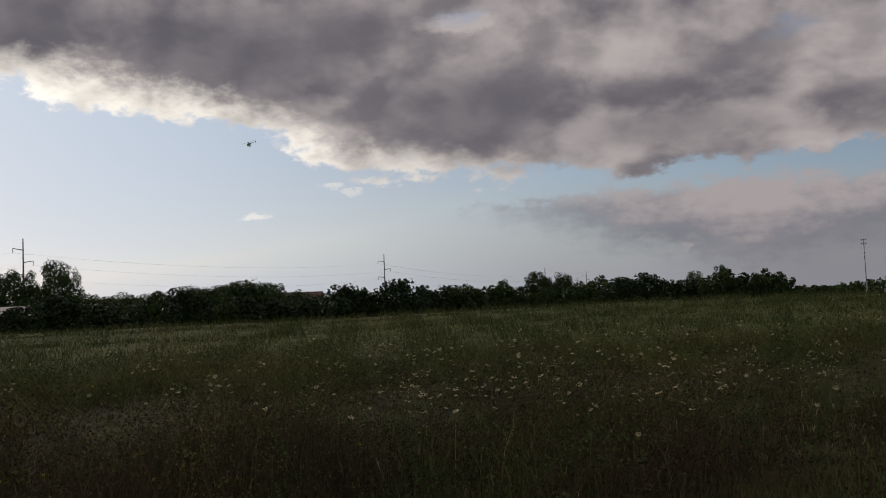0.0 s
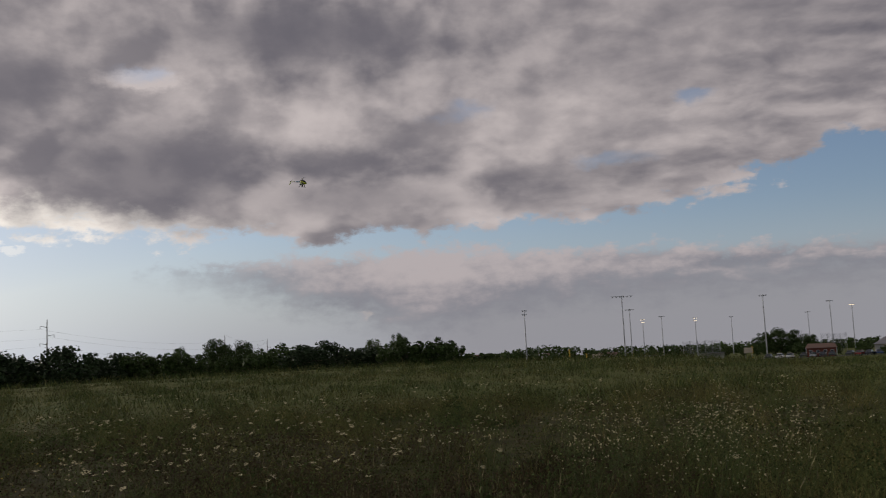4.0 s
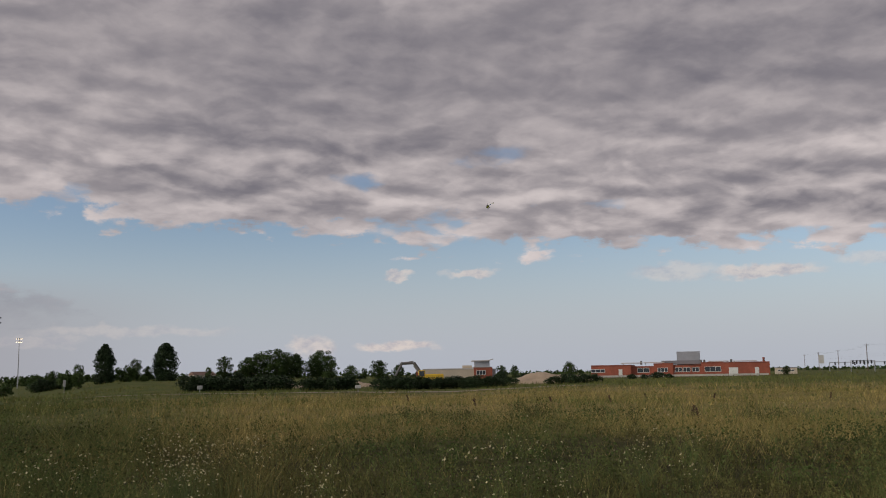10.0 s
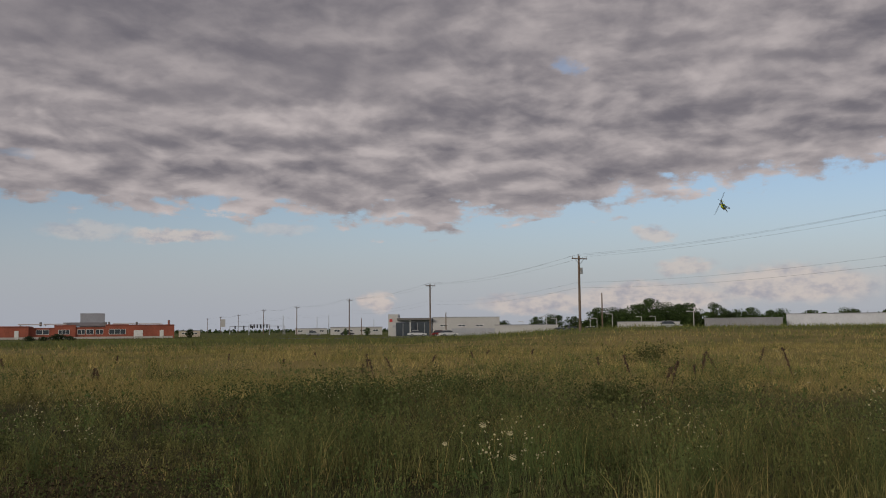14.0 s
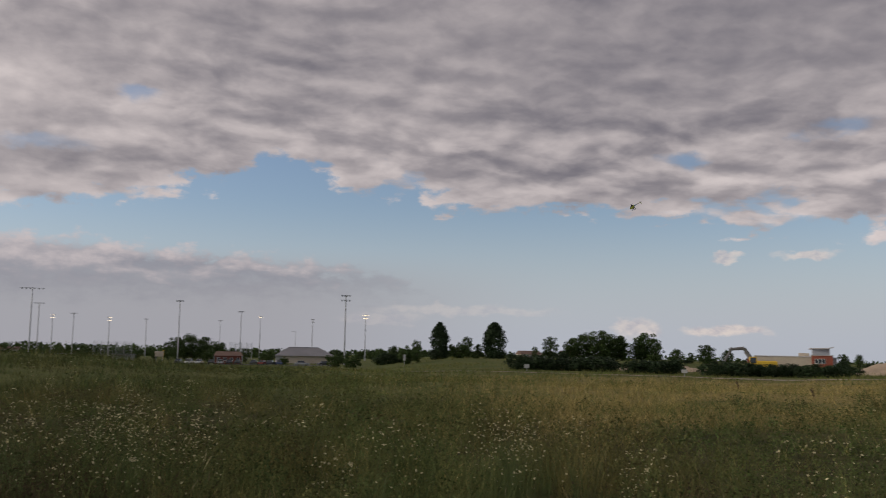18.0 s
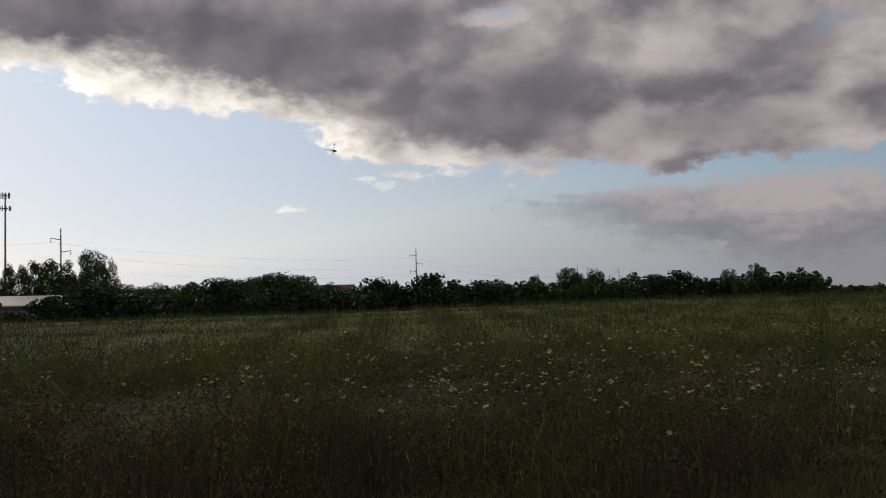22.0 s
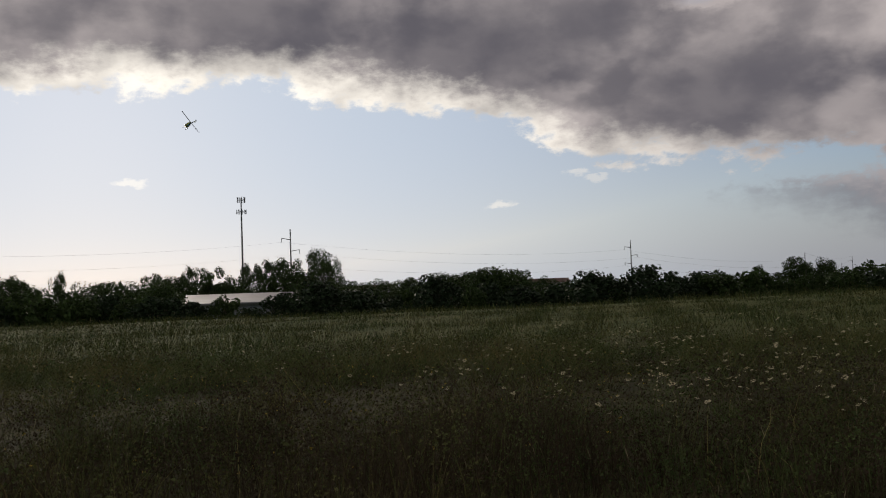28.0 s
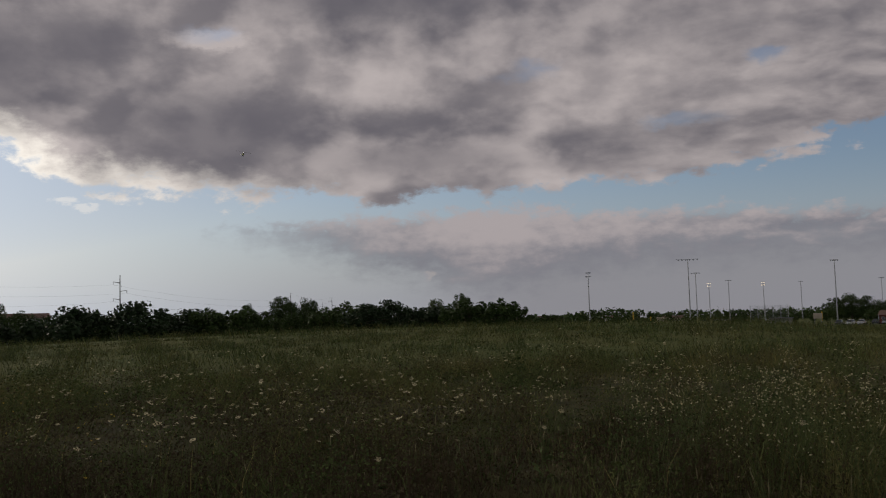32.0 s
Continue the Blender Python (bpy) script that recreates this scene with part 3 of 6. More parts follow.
def make_tree(seed, height, spread, kind, leaves, leaf_size, leaf_mat, trunk_share=0.25):
    rng = np.random.default_rng(seed)
    g = Geo()
    cs, rs = [], []
    if kind == "cone":
        g.tube((0, 0, 0), (0, 0, height * 0.95), height * 0.025, 0.02, 8)
        for i in range(130):
            h = rng.uniform(0.04, 1.0)
            R = spread * min(1.0, (1 - h) * 2.3) ** 0.55 * (0.68 + 0.14 * h) * (0.85 + 0.3 * rng.random())
            t = rng.uniform(0, 2 * np.pi)
            cs.append((R * 0.7 * np.cos(t), R * 0.7 * np.sin(t), height * h * 0.95))
            rs.append(max(0.25, 0.42 * R) + 0.12)
    else:
        top = Vector((rng.normal() * 0.2, rng.normal() * 0.2, height * 0.62))
        g.tube((0, 0, -0.3), (top.x * 0.4, top.y * 0.4, height * trunk_share), height * 0.030, height * 0.022, 8)
        g.tube((top.x * 0.4, top.y * 0.4, height * trunk_share), top, height * 0.022, height * 0.008, 7)
        n = {"broad": 64, "airy": 64}.get(kind, 22)
        for i in range(n):
            h = rng.uniform(trunk_share + 0.02, 0.93)
            bell = math.sin(math.pi * min(1, max(0.12, (h - trunk_share * 0.6) / (1.05 - trunk_share * 0.6)))) ** 0.6
            R = spread * bell * rng.uniform(0.0, 1.0) ** 0.6 * 0.88
            t = rng.uniform(0, 2 * np.pi)
            c = np.array((R * np.cos(t), R * np.sin(t), height * h))
            cs.append(c)
            rs.append(spread * (rng.uniform(0.15, 0.29) if kind == "airy" else rng.uniform(0.20, 0.36)))
            if i < 9:
                s = Vector((0, 0, height * (trunk_share + 0.04 * i)))
                mid = s.lerp(Vector(c), 0.55) + Vector((0, 0, 0.05 * height))
                g.tube(s, mid, height * 0.010, height * 0.006, 5, False)
                g.tube(mid, c, height * 0.006, 0.015, 5, False)
    v, f = leaf_cloud(rng, np.array(cs), np.array(rs), leaves, leaf_size, 3)
    stretch = height / np.percentile(v[:, 2], 99.7)
    v[:, 2] *= stretch
    g.v = [(q[0], q[1], q[2] * stretch) for q in g.v]
    return g.mesh("trunk", "bark"), fast_mesh("crown", v, f, leaf_mat)


TREES = {}
for key, args in dict(
    oak=(11, 10, 4.2, "broad", 9500, 0.15, "leaf", 0.06), elm=(12, 10, 3.4, "broad", 8500, 0.14, "leaf", 0.08), maple=(13, 10, 4.8, "broad", 10000, 0.16, "leaf", 0.05),
    willow=(14, 10, 4.0, "broad", 7000, 0.15, "leaf_light", 0.08), sparse=(15, 10, 3.6, "sparse", 3600, 0.19, "leaf", 0.25),
    conifer=(16, 10, 3.9, "cone", 9000, 0.21, "leaf_dark"),
    airy=(19, 10, 3.7, "airy", 8500, 0.125, "leaf", 0.10),
    bush=(17, 3, 2.1, "sparse", 1800, 0.155, "leaf", 0.06), bush_low=(18, 3, 2.6, "broad", 2200, 0.165, "leaf_dark", 0.04),
).items():
    TREES[key] = make_tree(*args)
LABELS = dict(airy="tall airy dark green tree with fine leaves", oak="broad leafy dark green tree in the tree line", elm="tall leafy green tree with a narrow crown", maple="wide dense green tree beside the field",
              willow="pale green loose tree in the tree line", sparse="thin open-crowned tree with gaps between branches", conifer="dense dark green cone-shaped evergreen",
              bush="low dark green bush at the meadow edge", bush_low="spreading dark green shrub at the meadow edge")
tree_rng = random.Random(5)


def plant(kind, az, r, top_el=None, height=None, wide=1.0, group="", z=None):
    """A tree of that kind whose tip shows at top_el degrees, r metres off."""
    p = at(az, r, z)
    h = height if height is not None else rise_to(top_el, r) - p.z
    base = 3.0 if kind.startswith("bush") else 10.0
    s = h / base
    name = "bush" if kind.startswith("bush") else "conifer" if kind == "conifer" else "tree"
    ob = thing(name, pose(p.x, p.y, p.z, 0, 0, tree_rng.uniform(0, 360)) @ Matrix.Diagonal((s * wide, s * wide, s, 1)), LABELS[kind], name, group)
    part("trunk", TREES[kind][0], None, ob)
    part("crown", TREES[kind][1], None, ob)
    return ob

# ---- tree lines ----
def interp(table, x):
    return float(np.interp(x, [a for a, _ in table], [b for _, b in table]))


WEST_TOP = [(-100, 1.9), (-77, 1.9), (-75, 1.6), (-72, 1.8), (-70, 1.9), (-66, 1.6), (-62, 1.7), (-58, 1.4), (-55, 1.5), (-50, 1.75), (-46, 1.15), (-42.6, 1.2),
            (-40, 0.7), (-37, 0.8), (-35, 1.0), (-31, 1.3), (-28, 0.7), (-25, 0.65), (-21, 0.8), (-19, 0.5), (-17, 0.3)]


def west_trees():
    rng = random.Random(21)
    g = "trees of the western tree line"
    for az, el, r, kind, wide in [(-60.0, 3.45, 225, "airy", 0.72), (-59.3, 2.75, 228, "airy", 0.6), (-61.9, 2.95, 226, "airy", 0.75), (-63.1, 2.85, 228, "airy", 0.72), (-64.1, 2.7, 225, "airy", 0.6), (-65.2, 2.0, 225, "elm", 0.8), (-61.0, 2.3, 230, "maple", 0.9),
                                  (-66.4, 2.55, 225, "sparse", 0.7), (-67.6, 2.6, 225, "airy", 0.55), (-68.6, 2.1, 228, "airy", 0.7), (-69.6, 2.2, 150, "oak", 0.7), (-74.8, 2.45, 170, "airy", 0.4), (-77.3, 2.3, 160, "airy", 0.8),
                                  (-49.9, 1.95, 150, "maple", 1.3), (-48.3, 1.8, 155, "oak", 1.1), (-52.5, 1.65, 150, "oak", 1.1), (-36.2, 1.1, 150, "elm", 0.9),
                                  (-34.3, 1.45, 150, "elm", 0.8), (-32.3, 1.85, 152, "oak", 0.85), (-30.6, 1.7, 153, "maple", 0.75), (-31.6, 1.6, 150, "elm", 0.9),
                                  (-22.9, 1.45, 150, "willow", 0.75), (-21.4, 1.72, 152, "oak", 0.62), (-21.3, 1.5, 156, "elm", 0.85), (-19.9, 0.9, 150, "maple", 0.8), (-18.6, 1.05, 160, "oak", 0.9)]:
        plant(kind, az, r, el, wide=wide, group=g)
    az = -84.0
    while az < -17.5:
        behind = -68.6 < az < -60.6
        el = interp(WEST_TOP, az) * rng.uniform(0.85, 1.12)
        plant(rng.choice(("oak", "elm", "maple", "oak", "willow")), az, rng.uniform(222, 235) if behind else rng.uniform(138, 175), el, wide=rng.uniform(0.95, 1.35), group=g)
        az += rng.uniform(0.8, 1.5)
    az = -84.0
    g = "bushes of the western tree line"
    while az < -17.5:
        keep = not -68.3 < az < -61.0
        low = 1.0 if keep else 0.8
        plant(rng.choice(("bush", "bush_low")), az, rng.uniform(112, 130), height=rng.uniform(3.2, 4.8) * low * (0.75 if az > -36 else 1.0), wide=rng.uniform(0.8, 1.2), group=g)
        az += rng.uniform(0.75, 1.3)


def far_woods(name, az0, az1, r, table, label, seed, size=1.1, per_degree=260):
    """Distant woods: many leaf clumps along an arc."""
    rng = np.random.default_rng(seed)
    n = int((az1 - az0) * 9)
    a = np.linspace(az0, az1, n) + rng.normal(0, 0.08, n)
    R = r * rng.uniform(0.95, 1.1, n)
    cs, rs = [], []
    for k in range(n):
        z0 = float(at(a[k], R[k]).z)
        h = (rise_to(interp(table, a[k]), R[k]) - z0) * rng.uniform(0.7, 1.0)
        for t in (0.12, 0.4, 0.7):
            cs.append(at(a[k] + rng.normal(0, 0.05), R[k], z0 + h * t))
            rs.append(max(0.6, h * 0.3))
    v, f = leaf_cloud(rng, np.array(cs), np.array(rs), int((az1 - az0) * per_degree * 2), size * 0.75, 3)
    tagged(new(name, fast_mesh(name, v, f, "leaf")), label, "woods", kind="stuff")


west_trees()
far_woods("distant_woods", -95, -15, 330, [(-95, 1.3), (-75, 1.25), (-56, 1.35), (-45, 0.95), (-38, 0.5), (-25, 0.45), (-15, 0.35)], "distant dark woods behind the tree line", 31, 0.9, 300)
far_woods("distant_woods", -18, 18, 620, [(-18, 0.2), (-15.5, 0.2), (-14.8, 0.5), (-12.7, 0.72), (-10.6, 0.55), (-9.8, 0.36), (-7, 0.45), (-5, 0.33), (-3, 0.4), (-1, 0.32), (4, 0.3), (10, 0.28), (13, 0.4), (18, 0.3)], "distant dark woods beyond the sports field", 32, 1.3, 220)
far_woods("distant_woods", 18, 100, 800, [(18, 0.3), (34, 0.15), (56, 0.1), (72, 0.12), (100, 0.45)], "low distant woods on the horizon", 33, 1.4, 60)


def north_east_trees():
    g = "trees along the bank"
    for az, el, r, kind, wide in [(14.1, 0.85, 215, "elm", 0.75), (13.5, 0.5, 218, "bush", 0.7), (15.45, 1.97, 240, "conifer", 0.85), (18.75, 2.02, 240, "conifer", 1.05), (17.15, 1.12, 245, "elm", 0.85), (16.6, 0.75, 240, "bush", 0.9), (17.8, 0.7, 246, "oak", 0.7),
                                  (22.1, 1.2, 245, "elm", 0.95), (21.2, 0.6, 260, "elm", 0.8), (23.5, 1.15, 250, "oak", 1.0), (24.3, 1.45, 248, "maple", 0.95), (25.1, 1.6, 245, "oak", 1.0), (25.8, 1.4, 248, "maple", 0.95), (26.3, 1.1, 250, "oak", 0.9), (23.1, 0.8, 250, "elm", 0.9),
                                  (27.7, 1.5, 250, "oak", 0.95), (28.3, 1.15, 248, "elm", 0.9), (27.2, 1.15, 252, "maple", 0.7), (29.5, 0.6, 260, "maple", 0.9), (30.3, 0.4, 270, "elm", 1.0), (31.13, 0.85, 240, "oak", 1.1), (32.3, 0.6, 255, "maple", 0.7),
                                  (38.5, 0.45, 268, "oak", 0.9), (39.3, 0.45, 250, "maple", 0.55), (42.6, 0.6, 270, "maple", 0.75), (54.8, 0.15, 260, "maple", 0.8),
                                  (12.7, 0.5, 262, "elm", 0.9), (11.9, 0.3, 265, "maple", 0.9), (13.2, 0.1, 260, "bush_low", 1.0), (19.9, 0.15, 262, "bush_low", 1.2), (17.6, 0.2, 232, "bush", 1.0), (12.2, 0.1, 260, "bush_low", 1.0), (10.2, -0.15, 250, "bush", 1.0), (9.2, -0.05, 255, "bush", 1.0)]:
        plant(kind, az, r, el, wide=wide * (1.0 if kind == "conifer" else 1.3), group=g)
    for az, el, r, kind in [(0.0, 0.75, 390, "oak"), (0.8, 0.95, 395, "maple"), (1.6, 0.8, 390, "oak"), (2.3, 0.55, 400, "maple"), (-0.5, 0.45, 395, "elm"), (1.9, 0.1, 330, "bush"), (6.2, -0.3, 300, "bush"), (4.9, -0.05, 330, "oak"), (5.3, -0.1, 335, "maple"),
                            (3.9, -0.05, 340, "elm"), (-1.2, 0.05, 400, "oak"), (-2.2, 0.0, 400, "maple"), (-5.0, 0.0, 420, "oak"), (-6.3, 0.02, 430, "maple"), (-9.2, -0.1, 350, "bush"), (-12.0, -0.2, 340, "bush_low"), (-15.8, 0.1, 420, "maple"), (-16.4, 0.05, 420, "oak")]:
        plant(kind, az, r, el, wide=1.1, group="trees at the sports field")
    rng = random.Random(8)
    az = 21.5
    while az < 40:
        if 32.2 < az < 38.4:
            az = 38.5
        plant(rng.choice(("bush_low", "bush", "bush_low")), az, rng.uniform(236, 250), (0.22 if az < 31 else 0.12) + rng.uniform(-0.25, 0.12), wide=rng.uniform(1.2, 1.7), group="bushes on the bank")
        az += rng.uniform(1.2, 2.2)
    g = "hedge bushes at the field edge"
    for a0, a1, top, r in [(20.3, 25.7, 0.10, 158), (27.0, 29.4, 0.0, 150), (31.4, 39.0, -0.12, 142), (41.5, 44.7, -0.14, 146), (46.2, 48.8, -0.12, 200)]:
        az = a0
        while az < a1:
            plant("bush_low", az, r + rng.uniform(-3, 3), top + rng.uniform(-0.14, 0.06), wide=rng.uniform(1.05, 1.45), group=g)
            az += rng.uniform(0.5, 0.75)
    for az, el, r, kind, wide in [(73.4, 0.5, 330, "maple", 1.2), (75.4, 0.7, 320, "oak", 1.0), (76.4, 0.85, 320, "maple", 1.1), (77.6, 0.7, 320, "oak", 1.2), (79.1, 1.2, 300, "oak", 1.1), (80.2, 1.2, 300, "maple", 1.1), (81.2, 1.35, 300, "oak", 1.0),
                                  (82.1, 1.7, 295, "oak", 1.0), (83.2, 1.45, 300, "maple", 1.1), (84.3, 1.4, 300, "oak", 1.0), (85.9, 1.4, 300, "elm", 0.9), (86.9, 1.0, 310, "maple", 1.1), (87.8, 1.1, 310, "oak", 1.0), (89.3, 1.0, 330, "maple", 1.2),
                                  (91, 0.9, 330, "oak", 1.2), (93, 1.0, 330, "maple", 1.2), (95, 0.9, 330, "oak", 1.2), (97, 1.0, 330, "maple", 1.2), (80.0, -0.12, 190, "bush", 0.8), (65.2, 0.15, 260, "maple", 0.7), (63.9, 0.1, 280, "oak", 0.7)]:
        plant(kind, az, r, el, wide=wide * 1.25, group="trees behind the car yard")
    far_woods("woodland", 78.2, 98, 315, [(78.2, 0.5), (79, 0.9), (82, 1.15), (84.5, 1.1), (87, 0.8), (98, 0.85)], "dark woodland behind the car yard", 35, 0.9, 420)


north_east_trees()

# ---- masts and poles ----
def sag_line(a, b, drop, n=16):
    a, b = Vector(a), Vector(b)
    return [a.lerp(b, i / n) - Vector((0, 0, drop * 4 * (i / n) * (1 - i / n))) for i in range(n + 1)]


def cell_tower(az, r, top_el):
    p = at(az, r)
    h = rise_to(top_el, r) - p.z
    ob = thing("cell_tower", facing(az, r, 8), "tall grey monopole phone mast with two rings of antennas", "mast")
    part("mast", Geo().tube((0, 0, 0), (0, 0, h), 0.42, 0.22, 12), "steel_dark", ob)
    for z, rad in ((h - 0.8, 1.3), (h - 4.9, 1.6)):
        ring = Geo()
        for k in range(3):
            a0, a1 = radians(120 * k + 30), radians(120 * k + 150)
            ring.tube((rad * math.cos(a0), rad * math.sin(a0), z), (rad * math.cos(a1), rad * math.sin(a1), z), 0.08, None, 5)
            ring.tube((0, 0, z), (rad * math.cos(a0), rad * math.sin(a0), z), 0.08, None, 5)
        part("platform", ring, "steel_dark", ob)
        for k in range(9):
            a = radians(40 * k + 30)
            part("antenna", Geo().box((rad * math.cos(a), rad * math.sin(a), z), (0.28, 0.2, 1.9 if z > h - 3 else 1.5), math.degrees(a), bevel=0.03), "lamp_off", ob)


def line_tower(az, r, top_el, turn=20.0, arms=3):
    """Steel transmission pole with side arms on alternating sides. Returns the wire points."""
    p = at(az, r)
    h = rise_to(top_el, r) - p.z
    m = facing(az, r, turn)
    ob = thing("transmission_pole", m, "tall slender steel transmission pole with side arms", "pole", "power line poles in the west")
    part("shaft", Geo().tube((0, 0, 0), (0, 0, h), 0.42, 0.16, 10), "steel_dark", ob)
    ends = [m @ Vector((0, 0, h))]
    for k in range(arms):
        s = (-1, 1, -1)[k]
        z = h - 3.4 - 3.6 * k
        tip = Vector((s * 2.9, 0, z + 0.5))
        part("cross_arm", Geo().tube((0, 0, z), tip, 0.16, 0.09, 6), "steel_dark", ob)
        part("insulator", Geo().tube(tip, tip - Vector((0, 0, 1.3)), 0.10, 0.10, 6), "steel_dark", ob)
        ends.append(m @ (tip - Vector((0, 0, 1.3))))
    return ends


def cables(name, a_ends, b_ends, drop, rad, label):
    """One thing of several wires between two poles."""
    ob = thing(name, pose(0, 0, 0), label, "cable", "overhead cables")
    for a, b in zip(a_ends, b_ends):
        part("wire", Geo().line(sag_line(a, b, drop), rad, 4), "wire", ob)


cell_tower(-64.6, 330, 6.66)
line_b = line_tower(-61.76, 300, 4.74)
line_c = line_tower(-41.35, 430, 3.31)
line_d = line_tower(-31.65, 620, 2.08)
line_e = line_tower(-29.2, 800, 1.75)
line_tower(-29.75, 830, 1.45)
line_tower(-40.75, 620, 1.75)
line_a = line_tower(-93, 235, 4.9)
cables("power_line", line_b[1:], line_c[1:], 3.0, 0.02, "thin sagging power cables between steel poles")
cables("power_line", line_c[1:], line_d[1:], 3.0, 0.025, "thin sagging power cables between steel poles")
cables("power_line", line_d, line_e, 3.0, 0.025, "thin sagging power cables between steel poles")
cables("power_line", line_a[1:], line_b[1:], 3.0, 0.018, "thin sagging power cables between steel poles")


def light_mast(az, r, top_el, lamps=4, rows=1, width=2.6, on=False, turn=0.0):
    p = at(az, r)
    h = rise_to(top_el, r) - p.z
    ob = thing("floodlight_mast", facing(az, r, turn), "tall grey sports floodlight mast" + (" with lamps burning" if on else " with lamps off"), "floodlight", "sports field floodlights")
    part("pole", Geo().tube((0, 0, 0), (0, 0, h), 0.25, 0.12, 8), "steel", ob)
    for row in range(rows):
        z = h - 0.2 - 1.5 * row
        part("crossbar", Geo().box((0, 0, z), (width, 0.12, 0.12)), "steel", ob)
        for k in range(lamps):
            x = -width / 2 + width * (k + 0.5) / lamps
            g = Geo()
            g.loft([[(x + 0.11 * q * math.cos(t), -0.05 - y, z - 0.28 + 0.11 * q * math.sin(t)) for t in np.linspace(0, 2 * np.pi, 8, endpoint=False)] for q, y in ((0.7, 0.0), (1.6, 0.25), (2.2, 0.55))])
            lamp = part("floodlight", g, "lamp_off", ob)
            part("lens", Geo().tube((x, -0.60, z - 0.28), (x, -0.64, z - 0.28), 0.2, None, 8), "lamp_on" if on else "lamp_off", lamp)


for az, r, el, n, rows, w, on in [(-13.73, 390, 2.79, 3, 2, 2.2, False), (-7.9, 330, 3.34, 6, 1, 7.4, False), (-7.5, 430, 2.52, 4, 1, 4.2, False), (-6.77, 560, 1.89, 3, 2, 2.4, True), (-5.68, 540, 2.01, 4, 1, 3.6, False),
                                  (-3.77, 560, 1.83, 3, 2, 2.2, True), (-1.75, 590, 1.79, 3, 1, 2.6, False), (0.07, 375, 2.92, 4, 1, 3.0, False), (2.41, 590, 1.81, 4, 1, 3.2, False), (3.6, 470, 2.38, 4, 1, 3.0, False), (4.72, 520, 2.09, 4, 1, 2.8, True),
                                  (7.8, 540, 2.02, 3, 2, 1.6, False), (9.74, 310, 3.51, 4, 2, 3.2, False), (10.96, 470, 2.34, 4, 2, 2.8, True)]:
    light_mast(az, r, el, n, rows, w, on)


def street_lamp(az, r, top_el, arm=1.6, mat="steel", thin=0.10, group="street lamps"):
    p = at(az, r)
    h = rise_to(top_el, r) - p.z
    ob = thing("street_lamp", facing(az, r), "slim street lamp with one short arm", "street lamp", group)
    part("pole", Geo().tube((0, 0, 0), (0, 0, h), thin, thin * 0.7, 7), mat, ob)
    part("arm", Geo().tube((0, 0, h - 0.1), (-arm, 0, h), 0.06, 0.05, 5), mat, ob)
    part("lamp_head", Geo().box((-arm, 0, h - 0.03), (0.7, 0.3, 0.16), bevel=0.04), mat, ob)


street_lamp(6.82, 420, 1.26, 1.3)
street_lamp(2.0, 400, 0.75, 1.3)
for az, r, el in [(76.0, 200, 0.72), (76.6, 210, 0.62), (78.6, 215, 0.55), (79.0, 205, 0.6), (79.9, 190, 0.85), (81.6, 220, 0.66), (82.4, 215, 0.68), (84.6, 170, 0.95), (74.6, 230, 0.45)]:
    street_lamp(az, r, el, 0.9, "white", 0.09, "white lamps of the car yard")


# wooden utility line along the road in the east
def utility_pole(az, r, top_el, turn):
    p = at(az, r)
    h = rise_to(top_el, r) - p.z
    m = facing(az, r, turn)
    ob = thing("utility_pole", m, "brown wooden utility pole with a crossarm and insulators", "pole", "roadside utility poles")
    part("pole", Geo().tube((0, 0, -0.2), (0, 0, h), 0.19, 0.13, 9), "wood", ob)
    part("crossarm", Geo().box((0, -0.14, h - 0.35), (2.5, 0.11, 0.13), bevel=0.01), "wood", ob)
    for s in (-1, 1):
        part("brace", Geo().tube((s * 0.75, -0.14, h - 0.4), (0, -0.14, h - 1.1), 0.025, None, 4), "steel_dark", ob)
    ends = []
    for x, z in ((-1.15, h - 0.28), (1.15, h - 0.28), (0, h)):
        part("insulator", Geo().tube((x, -0.14 if x else 0, z), (x, -0.14 if x else 0, z + 0.26), 0.06, 0.04, 6), "lamp_off", ob)
        ends.append(m @ Vector((x, -0.14 if x else 0, z + 0.26)))
    for z in (h - 3.4, h - 4.1):
        ends.append(m @ Vector((0, 0.2, z)))
    if r < 150:
        part("transformer", Geo().tube((0.36, 0, h - 2.3), (0.36, 0, h - 1.5), 0.2, None, 10), "steel", ob)
    return ends


LINE = [(107, 68, 8.0), (78.0, 124, 4.32), (69.0, 195, 2.74), (64.12, 286, 1.87), (61.0, 372, 1.44), (59.05, 428, 1.25), (57.58, 564, 0.95), (56.56, 630, 0.85), (55.82, 714, 0.75)]
pole_ends = [utility_pole(az, r, el, 40) for az, r, el in LINE]
for a, b in zip(pole_ends, pole_ends[1:]):
    cables("utility_cables", a, b, 0.9, 0.009, "dark overhead cables along the road")


def plain_pole(az, r, top_el, rad=0.14, mat="wood", label="plain brown wooden pole"):
    p = at(az, r)
    h = rise_to(top_el, r) - p.z
    ob = thing("plain_pole", facing(az, r), label, "pole")
    part("shaft", Geo().tube((0, 0, -0.2), (0, 0, h), rad, rad * 0.75, 8), mat, ob)
    part("cap", Geo().tube((0, 0, h), (0, 0, h + 0.12), rad * 0.8, rad * 0.4, 8), "steel", ob)


plain_pole(79.32, 170, 2.07)
plain_pole(69.95, 230, 1.0)
plain_pole(64.86, 300, 0.7)
for az, el in ((62.2, 0.8), (62.9, 0.9), (65.6, 0.6), (60.2, 0.9)):
    plain_pole(az, 450, el, 0.16, "steel", "thin grey steel pole by the road")

